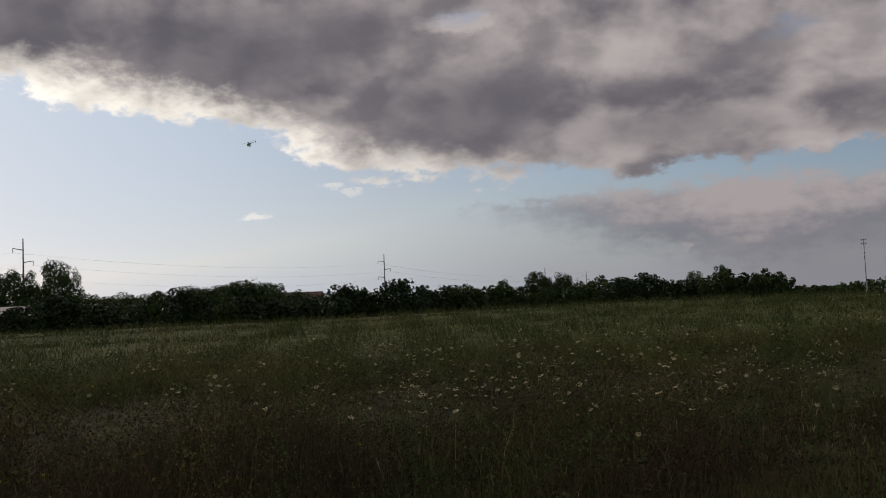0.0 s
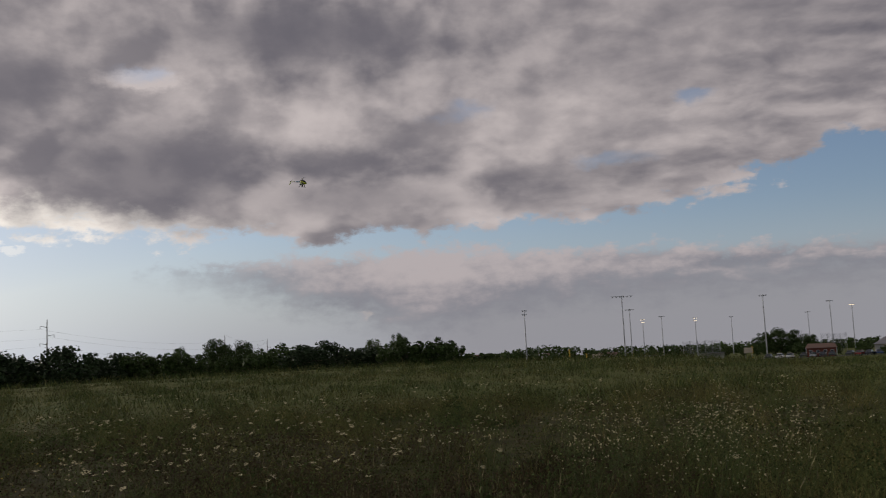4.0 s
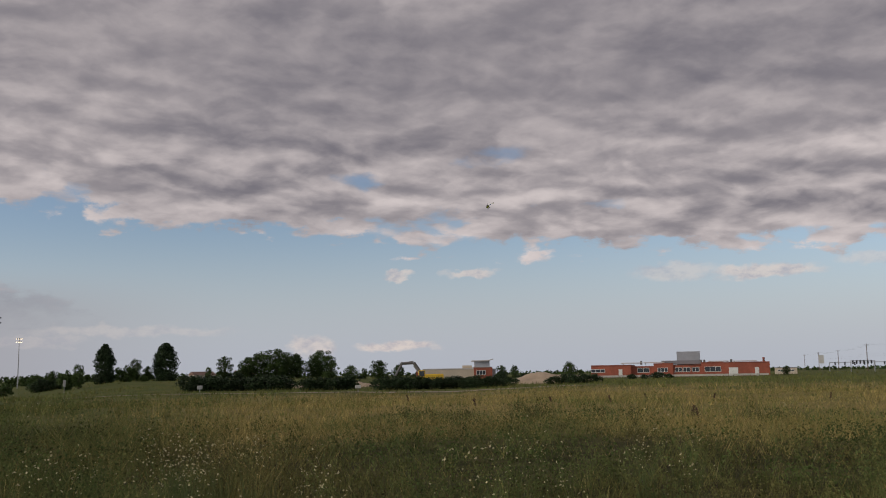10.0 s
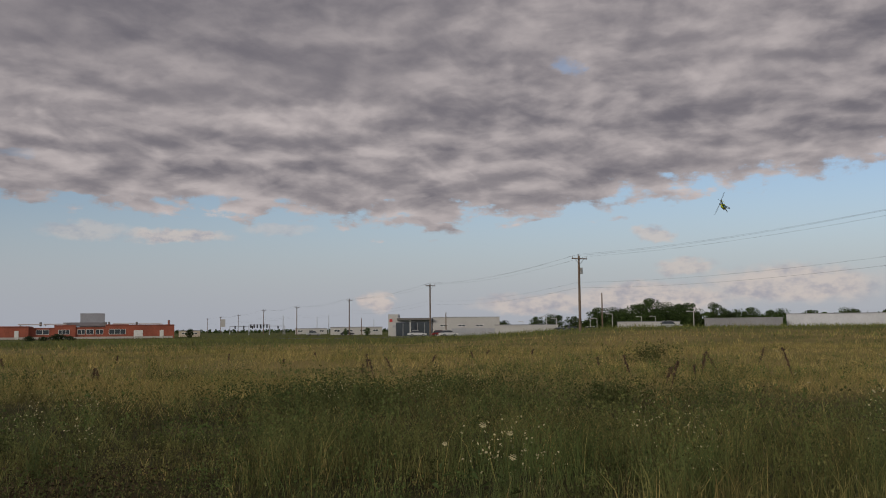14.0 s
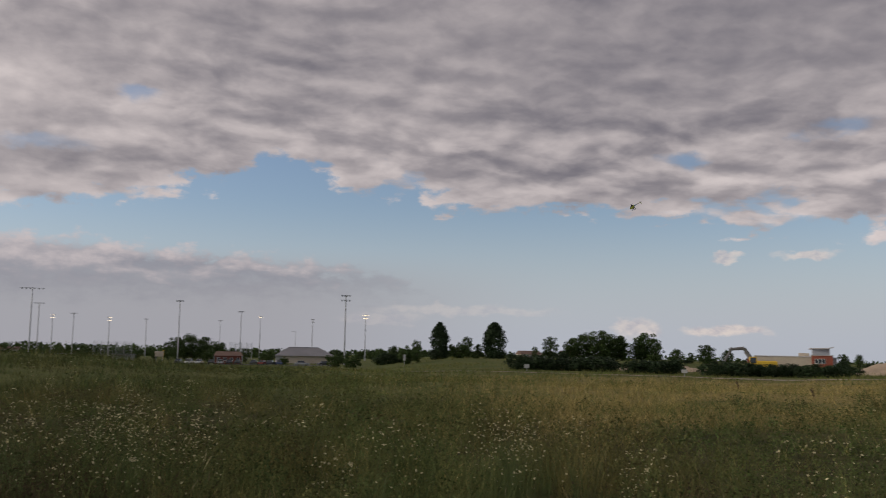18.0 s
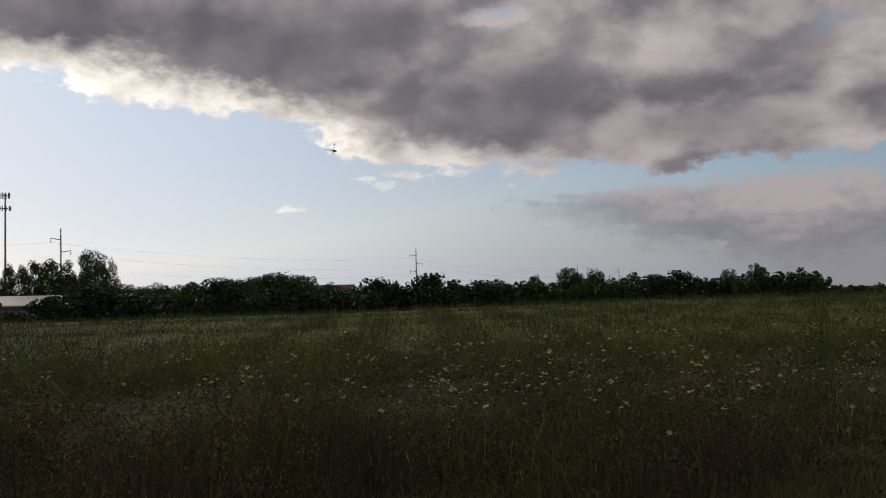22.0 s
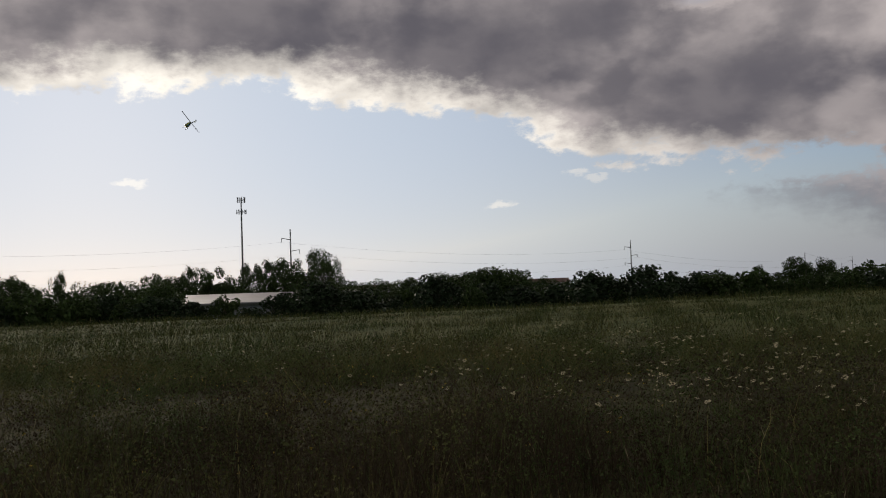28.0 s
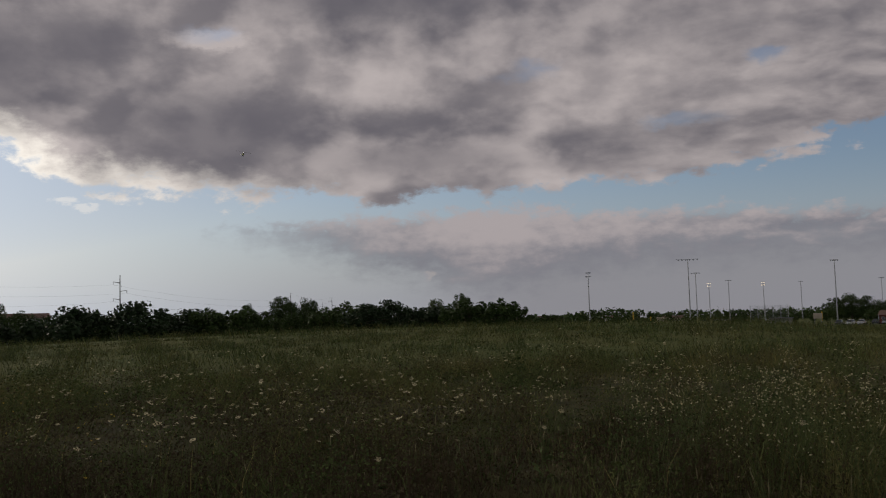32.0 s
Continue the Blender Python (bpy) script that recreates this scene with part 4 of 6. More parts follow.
# ---- buildings ----
def window_in(parent, x, z, w, h, y, panes=1, name="window"):
    """A framed window proud of a wall that looks to -y."""
    g = Geo()
    t = 0.09
    g.box((x, y, z + h / 2 - t / 2), (w, 0.12, t)).box((x, y, z - h / 2 + t / 2), (w, 0.16, t))
    for k in range(panes + 1):
        g.box((x - w / 2 + t / 2 + (w - t) * k / panes, y, z), (t, 0.12, h - 2 * t))
    fr = part(name, g, "frame", parent)
    for k in range(panes):
        pw = (w - t) / panes
        part("pane", Geo().box((x - w / 2 + t / 2 + pw * (k + 0.5), y + 0.01, z), (pw - t, 0.03, h - 2 * t)), "glass", fr)


def door_in(parent, x, w, h, y, mat="frame"):
    g = Geo().box((x, y, h / 2), (w, 0.1, h), bevel=0.02)
    d = part("door", g, mat, parent)
    part("handle", Geo().tube((x + w * 0.35, y - 0.07, 1.0), (x + w * 0.35, y - 0.07, 1.25), 0.02, None, 5), "steel", d)


def span(az0, az1, r):
    """Middle angle, width and pose of a front that runs from az0 to az1."""
    mid = (az0 + az1) / 2
    return 2 * r * math.tan(radians(az1 - az0) / 2), facing(mid, r)


def red_brick_building():
    r = 250
    w, m = span(43.84, 53.95, r)
    ob = thing("brick_building", m, "long low red brick school building with white windows", "building")
    z0 = m.translation.z
    top = rise_to(0.36, r) - z0
    d = 24.0
    # front in steps: end wings, recessed middle, entrance block
    blocks = [(-0.5, -0.27, 0.0, 0.0), (-0.27, -0.14, -0.4, 1.2), (-0.14, -0.03, 0.25, 0.6), (-0.03, 0.13, -0.25, 1.0), (0.13, 0.25, 0.35, 0.2), (0.25, 0.5, 0.25, 0.0)]
    for a, b, up, back in blocks:
        h = top + up
        x0, x1 = a * w, b * w
        part("wall", Geo().box(((x0 + x1) / 2, d / 2 + back, (h - 0.6) / 2), (x1 - x0 - 0.01, d, h + 0.6)), "brick", ob, "red brick wall")
        part("coping", Geo().box(((x0 + x1) / 2, d / 2 + back, h - 0.17), (x1 - x0 + 0.12, d + 0.2, 0.16)), "brick_dark", ob)
    part("base_course", Geo().box((0, -0.06, 0.3), (w * 0.985, 0.08, 0.5)), "concrete", ob)
    for x, ww, hh, n, y in [(-0.46, 3.6, 0.9, 3, -0.04), (-0.20, 3.0, 1.2, 2, 1.16), (-0.09, 2.6, 1.1, 3, 0.56), (0.0, 1.8, 1.2, 2, 0.96), (0.045, 1.8, 1.2, 2, 0.96), (0.095, 1.8, 1.2, 2, 0.96), (0.19, 4.0, 1.3, 3, 0.16)]:
        window_in(ob, x * w, 1.75, ww, hh, y, n)
    for x, ww, y in [(-0.33, 0.95, -0.05), (0.29, 1.1, -0.05), (0.315, 1.1, -0.05), (0.43, 0.95, -0.05)]:
        door_in(ob, x * w, ww, 2.1, y)
    z1 = rise_to(1.12, r) - z0
    pent = part("penthouse", Geo().box((0.06 * w, d / 2 + 3, (top + z1) / 2 - 0.1), (w * 0.135, 7, z1 - top + 0.2)), "grey_panel", ob, "grey louvred roof plant house")
    for k in range(7):
        part("louvre", Geo().box((0.06 * w, d / 2 - 0.55, top + 0.2 + k * (z1 - top - 0.3) / 6), (w * 0.13, 0.08, 0.12)), "grey_panel", pent)
    part("plinth", Geo().box((0.02 * w, d / 2 + 2, top + 0.45), (w * 0.235, 11, 1.0)), "roof_grey", ob)
    for a, b, zz in [(-0.33, -0.21, 0.45), (-0.2, -0.08, 0.5), (0.17, 0.29, 0.55), (0.31, 0.44, 0.5)]:
        part("roof_edge", Geo().box(((a + b) / 2 * w, d / 2 - 5, top + zz), ((b - a) * w, 4.0, 0.22)), "roof_white", ob)
        for q in (a + 0.01, b - 0.01):
            part("roof_post", Geo().box((q * w, d / 2 - 5, top + zz / 2), (0.2, 0.2, zz)), "steel", ob)
    for x in (-0.215, 0.13, 0.148, 0.30, 0.48):
        part("roof_vent", Geo().tube((x * w, 6, top), (x * w, 6, top + (1.0 if x < 0.4 else 1.4)), 0.28, None, 8), "brick_dark" if x > 0.4 else "steel_dark", ob)


def school_wing():
    r = 265
    w, m = span(33.4, 38.2, r)
    ob = thing("school_building", m, "beige school wing with red brick and a swept roof", "building")
    z0 = m.translation.z
    h = rise_to(0.30, r) - z0
    part("wall", Geo().box((-0.10 * w, 9, h / 2 - 0.6), (0.64 * w, 18, h + 1.2 - 0.4)), "beige", ob, "beige panel wall")
    part("parapet", Geo().box((-0.10 * w, 9, h - 0.05), (0.645 * w, 18.2, 0.25)), "roof_white", ob)
    part("brick_end", Geo().box((-0.455 * w, 8.5, h / 2 - 0.8), (0.09 * w, 17, h + 0.6)), "brick", ob)
    hb = h + 0.25
    blk = part("brick_block", Geo().box((0.335 * w, 8, hb / 2 - 0.6), (0.23 * w, 17, hb + 1.2)), "brick", ob, "orange-red brick block")
    part("coping", Geo().box((0.335 * w, 8, hb + 0.08), (0.24 * w, 17.4, 0.18)), "roof_white", blk)
    part("side_wall", Geo().box((0.47 * w, 9, hb / 2 - 0.8), (0.05 * w, 15, hb + 0.8)), "grey_panel", ob)
    window_in(ob, 0.31 * w, 1.55, 2.6, 1.3, -0.56, 3)
    zt = rise_to(0.80, r) - z0
    part("clerestory", Geo().box((0.33 * w, 9, (hb + zt) / 2 - 0.2), (0.19 * w, 10, zt - hb)), "grey_panel", ob)
    g = Geo().prism([(0.20 * w, zt - 0.35), (0.40 * w, zt - 0.30), (0.47 * w, zt + 0.15), (0.47 * w, zt + 0.35), (0.40 * w, zt - 0.02), (0.20 * w, zt - 0.08)], 3.0, 15.0)
    part("swept_roof", g, "roof_white", ob, "swept white metal roof")
    part("upper_block", Geo().box((0.14 * w, 10, h + 0.45), (0.12 * w, 8, 0.9)), "beige", ob)


def warehouse():
    r = 190
    w, m = span(-68.04, -60.1, r)
    ob = thing("warehouse", m, "long low warehouse with a pale sheet roof behind bushes", "building")
    z0 = m.translation.z
    top, eave = rise_to(1.05, r) - z0, rise_to(0.42, r) - z0
    part("wall", Geo().box((0, 14, eave / 2), (w, 24, eave)), "grey_panel", ob)
    g = Geo().prism([(-0.6, eave - 0.05), (14.0, top - 0.15), (28.6, eave - 0.05), (28.6, eave + 0.15), (14.0, top + 0.05), (-0.6, eave + 0.15)], -w / 2 - 0.4, w / 2 + 0.4)
    roof = Geo()
    roof.add([(y, x, z) for x, y, z in g.v], g.f)
    part("roof", roof, "roof_white", ob, "pale low-pitched sheet roof")
    part("gutter", Geo().box((0, -0.7, eave - 0.05), (w + 0.8, 0.18, 0.2)), "steel", ob)
    for k in range(5):
        part("roller_door", Geo().box((-w / 2 + w * (k + 0.5) / 5, 1.96, 1.5), (3.0, 0.12, 3.0), bevel=0.03), "white", ob)


def gable_shed():
    r = 345
    w, m = span(5.6, 9.25, r)
    ob = thing("gable_shed", m, "large grey-roofed gable shed beside the car park", "building")
    z0 = m.translation.z
    top, eave = rise_to(0.32, r) - z0, rise_to(-0.2, r) - z0
    part("wall", Geo().box((0, 8, eave / 2), (w * 0.96, 14, eave)), "beige", ob)
    x0, x1, t0, t1 = -w / 2, w / 2, -0.28 * w, 0.22 * w
    v = [(x0, 0, eave), (x1, 0, eave), (x1, 16, eave), (x0, 16, eave), (t0, 8, top), (t1, 8, top)]
    roof = Geo().add(v, [(0, 1, 5, 4), (1, 2, 5), (2, 3, 4, 5), (3, 0, 4), (0, 3, 2, 1)])
    part("roof", roof, "roof_grey", ob, "grey hipped sheet roof")
    part("ridge_cap", Geo().box(((t0 + t1) / 2, 8, top + 0.03), (t1 - t0, 0.5, 0.12)), "steel", ob)
    part("end_door", Geo().box((-0.42 * w, 0.9, eave / 2), (2.4, 0.12, eave * 0.8), bevel=0.03), "white", ob)


def restroom_block():
    r = 290
    w, m = span(2.1, 3.8, r)
    ob = thing("club_house", m, "low club house with a brown shingle roof", "building")
    eave = 2.5
    part("wall", Geo().box((0, 3, eave / 2), (w * 0.9, 6, eave)), "brick_dark", ob)
    v = [(-w / 2, -0.6, eave), (w / 2, -0.6, eave), (w / 2, 6.6, eave), (-w / 2, 6.6, eave), (-w * 0.42, 3, eave + 1.3), (w * 0.42, 3, eave + 1.3)]
    part("roof", Geo().add(v, [(0, 1, 5, 4), (1, 2, 5), (2, 3, 4, 5), (3, 0, 4), (0, 3, 2, 1)]), "roof_brown", ob)
    for k in range(4):
        window_in(ob, -w * 0.33 + k * w * 0.22, 1.5, 0.9, 0.9, -0.05, 1)
    for s in (-0.47, 0.47):
        part("porch_post", Geo().box((s * w, -0.5, eave / 2), (0.2, 0.2, eave)), "white", ob)


def dugout(az, r):
    ob = thing("dugout", facing(az, r), "low open dugout with a flat roof at the ball field", "shelter", "dugouts of the ball field")
    part("back_wall", Geo().box((0, 1.8, 1.1), (8, 0.2, 2.2)), "concrete", ob)
    part("roof", Geo().box((0, 0.9, 2.35), (8.6, 2.6, 0.22)), "roof_grey", ob)
    for x in (-3.9, 0, 3.9):
        part("post", Geo().tube((x, -0.2, 0), (x, -0.2, 2.3), 0.06, None, 6), "steel", ob)
    part("bench", Geo().box((0, 1.3, 0.45), (7, 0.4, 0.08)), "wood", ob)


def dealership():
    r = 235
    w, m = span(66.45, 73.2, r)
    ob = thing("dealership", m, "white car dealership with a dark glass entrance", "building")
    z0 = m.translation.z
    top = rise_to(0.80, r) - z0
    part("hall", Geo().box((0.20 * w, 10, top / 2 - 0.4), (0.60 * w, 18, top + 0.1)), "white", ob, "white panel hall")
    part("coping", Geo().box((0.20 * w, 10, top - 0.28), (0.605 * w, 18.2, 0.14)), "grey_panel", ob)
    part("lower_wall", Geo().box((0.28 * w, 0.75, 0.9), (0.42 * w, 0.3, 1.9)), "grey_panel", ob, "grey lower wall")
    for k in range(3):
        window_in(ob, (0.0 + 0.16 * k) * w, top * 0.52, 2.0, 0.5, 0.95, 2)
    part("entrance_block", Geo().box((-0.26 * w, 9, top / 2 - 0.35), (0.31 * w, 16, top - 0.1)), "grey_panel", ob, "dark grey panelled entrance block")
    part("canopy", Geo().box((-0.27 * w, -0.1, top * 0.86), (0.30 * w, 2.2, 0.5)), "steel_dark", ob)
    for k in range(5):
        x = (-0.40 + 0.065 * k) * w
        part("shop_window", Geo().box((x, 0.94, top * 0.36), (0.058 * w, 0.06, top * 0.68)), "glass", ob)
        part("mullion", Geo().box((x - 0.032 * w, 0.9, top * 0.36), (0.12, 0.14, top * 0.7)), "steel", ob)
    tower = part("sign_tower", Geo().box((-0.455 * w, 6, top / 2 + 0.1), (0.09 * w, 10, top + 0.9)), "white", ob, "white sign tower")
    part("sign_panel", Geo().box((-0.475 * w, 0.94, top * 0.80), (0.7, 0.08, 0.7), bevel=0.02), "red", tower)
    part("sign_panel", Geo().box((-0.445 * w, 0.94, top * 0.50), (0.9, 0.08, 0.5), bevel=0.02), "grey_panel", tower)
    part("pillar", Geo().box((-0.30 * w, -0.9, top * 0.42), (0.35, 0.35, top * 0.84)), "white", ob)


def low_building(name, az0, az1, r, top_el, mat, label, depth=8.0, bays=4):
    w, m = span(az0, az1, r)
    ob = thing(name, m, label, "building")
    h = rise_to(top_el, r) - m.translation.z
    part("wall", Geo().box((0, depth / 2, h / 2 - 0.2), (w, depth, h + 0.2)), mat, ob)
    part("roof_edge", Geo().box((0, depth / 2, h - 0.02), (w + 0.3, depth + 0.3, 0.16)), "roof_grey", ob)
    for k in range(bays):
        x = -w / 2 + w * (k + 0.5) / bays
        window_in(ob, x, h * 0.55, min(2.0, w / bays * 0.5), h * 0.3, -0.04, 2)


def house(az, r, w, wall_h, roof_h, turn, wall="beige", z=None):
    m = facing(az, r, turn, z)
    ob = thing("house", m, "small house with a brown pitched roof among trees", "house", "houses beyond the field")
    part("wall", Geo().box((0, 4, wall_h / 2), (w, 8, wall_h)), wall, ob)
    part("roof", Geo().add([(-w / 2 - .4, -.5, wall_h), (w / 2 + .4, -.5, wall_h), (w / 2 + .4, 8.5, wall_h), (-w / 2 - .4, 8.5, wall_h), (-w / 2 - .4, 4, wall_h + roof_h), (w / 2 + .4, 4, wall_h + roof_h)],
                           [(0, 1, 5, 4), (2, 3, 4, 5), (1, 2, 5), (3, 0, 4), (0, 3, 2, 1)]), "roof_brown", ob)
    for k in range(3):
        window_in(ob, -w * 0.3 + k * w * 0.3, wall_h * 0.55, 1.1, 1.2, -0.04, 2)


red_brick_building()
school_wing()
warehouse()
gable_shed()
restroom_block()
dealership()
dugout(-6.4, 300)
dugout(-3.0, 320)
low_building("low_white_block", 72.9, 76.7, 225, 0.24, "white", "low white store building by the road", 6, 0)
# plain walled block with a roof edge, standing in for white trailers
low_building("low_white_block", 80.2, 83.8, 200, 0.36, "white", "low white block standing for trailers behind the poles", 6, 0)
low_building("long_warehouse", 85.2, 89.5, 230, 0.52, "roof_grey", "long dark grey warehouse with a flat roof", 10, 0)
low_building("long_warehouse", 89.7, 98.5, 235, 0.72, "grey_panel", "long pale grey warehouse with a flat roof", 10, 0)
low_building("far_store", 63.0, 66.1, 330, 0.18, "white", "low pale shop building far down the road", 8, 4)
low_building("far_store", 60.9, 62.8, 420, 0.12, "white", "low pale shop building far down the road", 8, 3)
low_building("far_store", 54.2, 55.4, 300, 0.05, "beige", "low beige shed beside the school", 6, 2)
for az, r, w, wh, rh, turn in [(21.0, 420, 9, 2.2, 1.5, 20), (23.4, 420, 8, 2.4, 1.6, 15)]:
    house(az, r, w, wh, rh, turn, z=0.6)
for az, r, w, wall in [(-16.9, 560, 10, "beige"), (-12.4, 640, 9, "white"), (-8.9, 600, 12, "beige")]:
    house(az, r, w, 2.6, 1.6, 5, wall)
for az, r in ((-47.6, 330), (-46.2, 340), (-57.0, 320), (-50.8, 330)):
    house(az, r, 14, rise_to(1.25, r) - float(at(az, r).z) - 1.6, 1.6, 10, "white")


# ---- sports field equipment ----
def foul_pole(az, r, h):
    ob = thing("foul_pole", facing(az, r), "bright yellow foul pole of the ball field", "pole", "foul poles")
    part("pole", Geo().tube((0, 0, 0), (0, 0, h), 0.09, None, 8), "yellow", ob)
    part("screen", Geo().box((0.2, 0, h - 1.3), (0.26, 0.04, 2.2)), "yellow", ob)


foul_pole(-11.2, 300, 4.9)
foul_pole(-0.75, 340, 4.0)
foul_pole(-10.2, 330, 3.6)


def net_fence(az0, az1, r, top_el, bays):
    """A tall net on posts."""
    ob = thing("backstop_net", pose(0, 0, 0), "tall grey backstop net on steel posts", "fence", "backstops")
    for k in range(bays + 1):
        az = az0 + (az1 - az0) * k / bays
        p = at(az, r)
        part("post", Geo().tube(p, (p.x, p.y, rise_to(top_el, r)), 0.09, None, 6), "steel", ob)
        if k:
            g = Geo()
            zt, zb = rise_to(top_el, r), p.z
            for q in range(9):
                f = q / 9
                a = last.lerp(p, f)
                g.tube((a.x, a.y, zb), (a.x, a.y, zt), 0.022, None, 4, False)
                z = zb + (zt - zb) * f
                g.tube((last.x, last.y, z), (p.x, p.y, z), 0.022, None, 4, False)
            part("net", g, "chain", ob)
        last = p


net_fence(-4.55, -2.5, 330, 0.46, 5)
net_fence(3.0, 4.3, 420, 0.52, 4)


def scoreboard(az, r):
    ob = thing("scoreboard", facing(az, r), "small pale scoreboard on two posts", "scoreboard")
    part("panel", Geo().box((0, 0, 2.6), (2.6, 0.25, 1.7), bevel=0.04), "beige", ob)
    for s in (-1, 1):
        part("post", Geo().box((s, 0.2, 1.3), (0.16, 0.16, 2.6)), "steel", ob)


scoreboard(-0.95, 320)
scoreboard(-9.6, 320)


# ---- vehicles ----
def car_meshes(mat, tall=1.0, length=4.4):
    L = length
    low = [(-L / 2, 0.35), (-L / 2 + 0.05, 0.80 * tall), (-L * 0.28, 0.92 * tall), (L * 0.22, 0.90 * tall), (L / 2 - 0.08, 0.74 * tall), (L / 2, 0.35)]
    body = Geo().prism(low, -0.86, 0.86)
    cab = Geo()
    z0, z1 = 0.88 * tall, 1.42 * tall
    cab.add([(-L * 0.36, -0.80, z0), (L * 0.24, -0.80, z0), (L * 0.24, 0.80, z0), (-L * 0.36, 0.80, z0), (-L * 0.24, -0.62, z1), (L * 0.08, -0.62, z1), (L * 0.08, 0.62, z1), (-L * 0.24, 0.62, z1)],
            [(0, 1, 5, 4), (1, 2, 6, 5), (2, 3, 7, 6), (3, 0, 4, 7)])
    roof = Geo().box((-L * 0.08, 0, z1 + 0.02), (L * 0.33, 1.26, 0.07), bevel=0.02)
    return body.mesh("body", mat), cab.mesh("window_band", "glass"), roof.mesh("roof", mat)


CARS = {c: car_meshes(c) for c in ("silver", "white_car", "dark_car", "red_car", "blue_car")}
TYRE = Geo().tube((0, -0.1, 0), (0, 0.1, 0), 0.32, None, 14).mesh("tyre", "black")
RIM = Geo().tube((0, -0.11, 0), (0, 0.11, 0), 0.19, None, 10).mesh("rim", "steel")


def car(az, r, paint, turn, words):
    ob = thing("car", facing(az, r, turn), words, "car", "parked cars")
    for me in CARS[paint]:
        part(me.name.split(".")[0], me, None, ob)
    for x in (-1.35, 1.35):
        for y in (-0.80, 0.80):
            wh = part("wheel", Geo().tube((x, y - 0.05, 0.32), (x, y + 0.05, 0.32), 0.1, None, 6), "steel", ob)
            for me in (TYRE, RIM):
                t = part(me.name.split(".")[0], me, None, wh)
                t.location = (x, y, 0.32)
    for s in (-0.6, 0.6):
        part("headlight", Geo().box((2.14, s, 0.66), (0.1, 0.3, 0.14), bevel=0.02), "frame", ob)


for az, paint, turn in [(-4.6, "white_car", 10), (0.15, "dark_car", 80), (0.75, "white_car", 75), (1.3, "white_car", 80), (2.0, "dark_car", 85), (2.5, "silver", 85), (3.0, "dark_car", 95), (4.45, "dark_car", 75), (4.95, "red_car", 70), (5.4, "dark_car", 80), (5.85, "blue_car", 100), (7.25, "silver", 5), (3.5, "dark_car", 85), (8.6, "dark_car", 20)]:
    car(az, 285, paint, turn, {"white_car": "white", "dark_car": "dark", "silver": "silver", "red_car": "dark red", "blue_car": "dark blue"}[paint] + " car parked beside the sports field")
for az, r, paint, turn in [(68.2, 225, "white_car", 10), (70.1, 222, "white_car", 20), (69.6, 224, "red_car", 15), (76.9, 190, "silver", 20), (77.6, 188, "dark_car", 30), (78.7, 190, "white_car", 15), (62.0, 300, "silver", 10), (64.0, 300, "dark_car", 10), (83.2, 176, "silver", 8)]:
    car(az, r, paint, turn, {"white_car": "white", "dark_car": "dark", "silver": "silver", "red_car": "dark red"}[paint] + " car parked at the car yard")


def excavator():
    m = facing(33.9, 190, 0) @ Matrix.Scale(1.15, 4)
    ob = thing("excavator", m, "yellow excavator with a dark folded arm behind the hedge", "excavator")
    z = (rise_to(-0.44, 190) - m.translation.z) / 1.15
    for y in (-1.1, 1.1):
        part("track", Geo().box((0.6, y, z - 0.35), (3.9, 0.55, 0.9), bevel=0.2), "black", ob)
    part("house", Geo().box((1.3, 0, z + 0.75), (2.9, 2.5, 1.1), bevel=0.15), "yellow", ob, "yellow engine house")
    part("counterweight", Geo().box((2.9, 0, z + 0.7), (0.8, 2.4, 1.2), bevel=0.2), "yellow", ob)
    cab = part("cab", Geo().box((-0.5, -0.7, z + 1.1), (1.2, 1.1, 1.7), bevel=0.1), "yellow", ob)
    part("cab_window", Geo().box((-0.5, -1.27, z + 1.35), (0.9, 0.03, 0.9)), "glass", cab)
    a, b, c, d = Vector((-0.3, 0.2, z + 0.9)), Vector((-1.9, 0.2, z + 3.3)), Vector((-4.3, 0.2, z + 3.1)), Vector((-5.4, 0.2, z + 0.5))
    part("boom", Geo().tube(a, b, 0.34, 0.30, 6).tube(b, c, 0.30, 0.22, 6), "steel_dark", ob, "dark steel boom")
    part("stick", Geo().tube(c + Vector((0.5, 0, 0.3)), d, 0.24, 0.16, 6), "steel_dark", ob)
    part("bucket", Geo().prism([(-6.2, z - 0.6), (-5.2, z - 0.5), (-5.3, z + 0.2), (-5.7, z + 0.3), (-6.4, z + 0.1)], -0.4, 0.8), "steel_dark", ob)
    part("hydraulic_ram", Geo().tube((-0.7, 0.2, z + 1.0), (-1.9, 0.2, z + 2.7), 0.09, None, 6), "steel", ob)


excavator()


def dirt_heap(az0, az1, r, top_el, seed):
    rng = np.random.default_rng(seed)
    w, m = span(az0, az1, r)
    n, k = 34, 12
    h = rise_to(top_el, r) - m.translation.z
    V, F = [], []
    for i in range(n + 1):
        for j in range(k + 1):
            u, v = i / n, j / k
            top = h * (math.sin(math.pi * u) ** 0.6) * (math.sin(math.pi * v) ** 0.8) * (0.75 + 0.25 * math.sin(9 * u + 2) * math.cos(5 * v))
            V.append(((u - 0.5) * w * 1.1, v * 10, top + rng.normal(0, 0.06) - 0.15))
    for i in range(n):
        for j in range(k):
            a = i * (k + 1) + j
            F.append((a, a + 1, a + k + 2, a + k + 1))
    me = Geo().add(V, F).mesh("dirt_heap", "dirt", True)
    ob = new("dirt_heap", me)
    ob.matrix_world = m
    tagged(ob, "heap of pale bare dirt beside the hedge", "dirt heap")


dirt_heap(38.9, 44.4, 160, 0.16, 3)
dirt_heap(29.2, 31.2, 165, -0.30, 4)
dirt_heap(25.2, 27.0, 165, -0.34, 5)


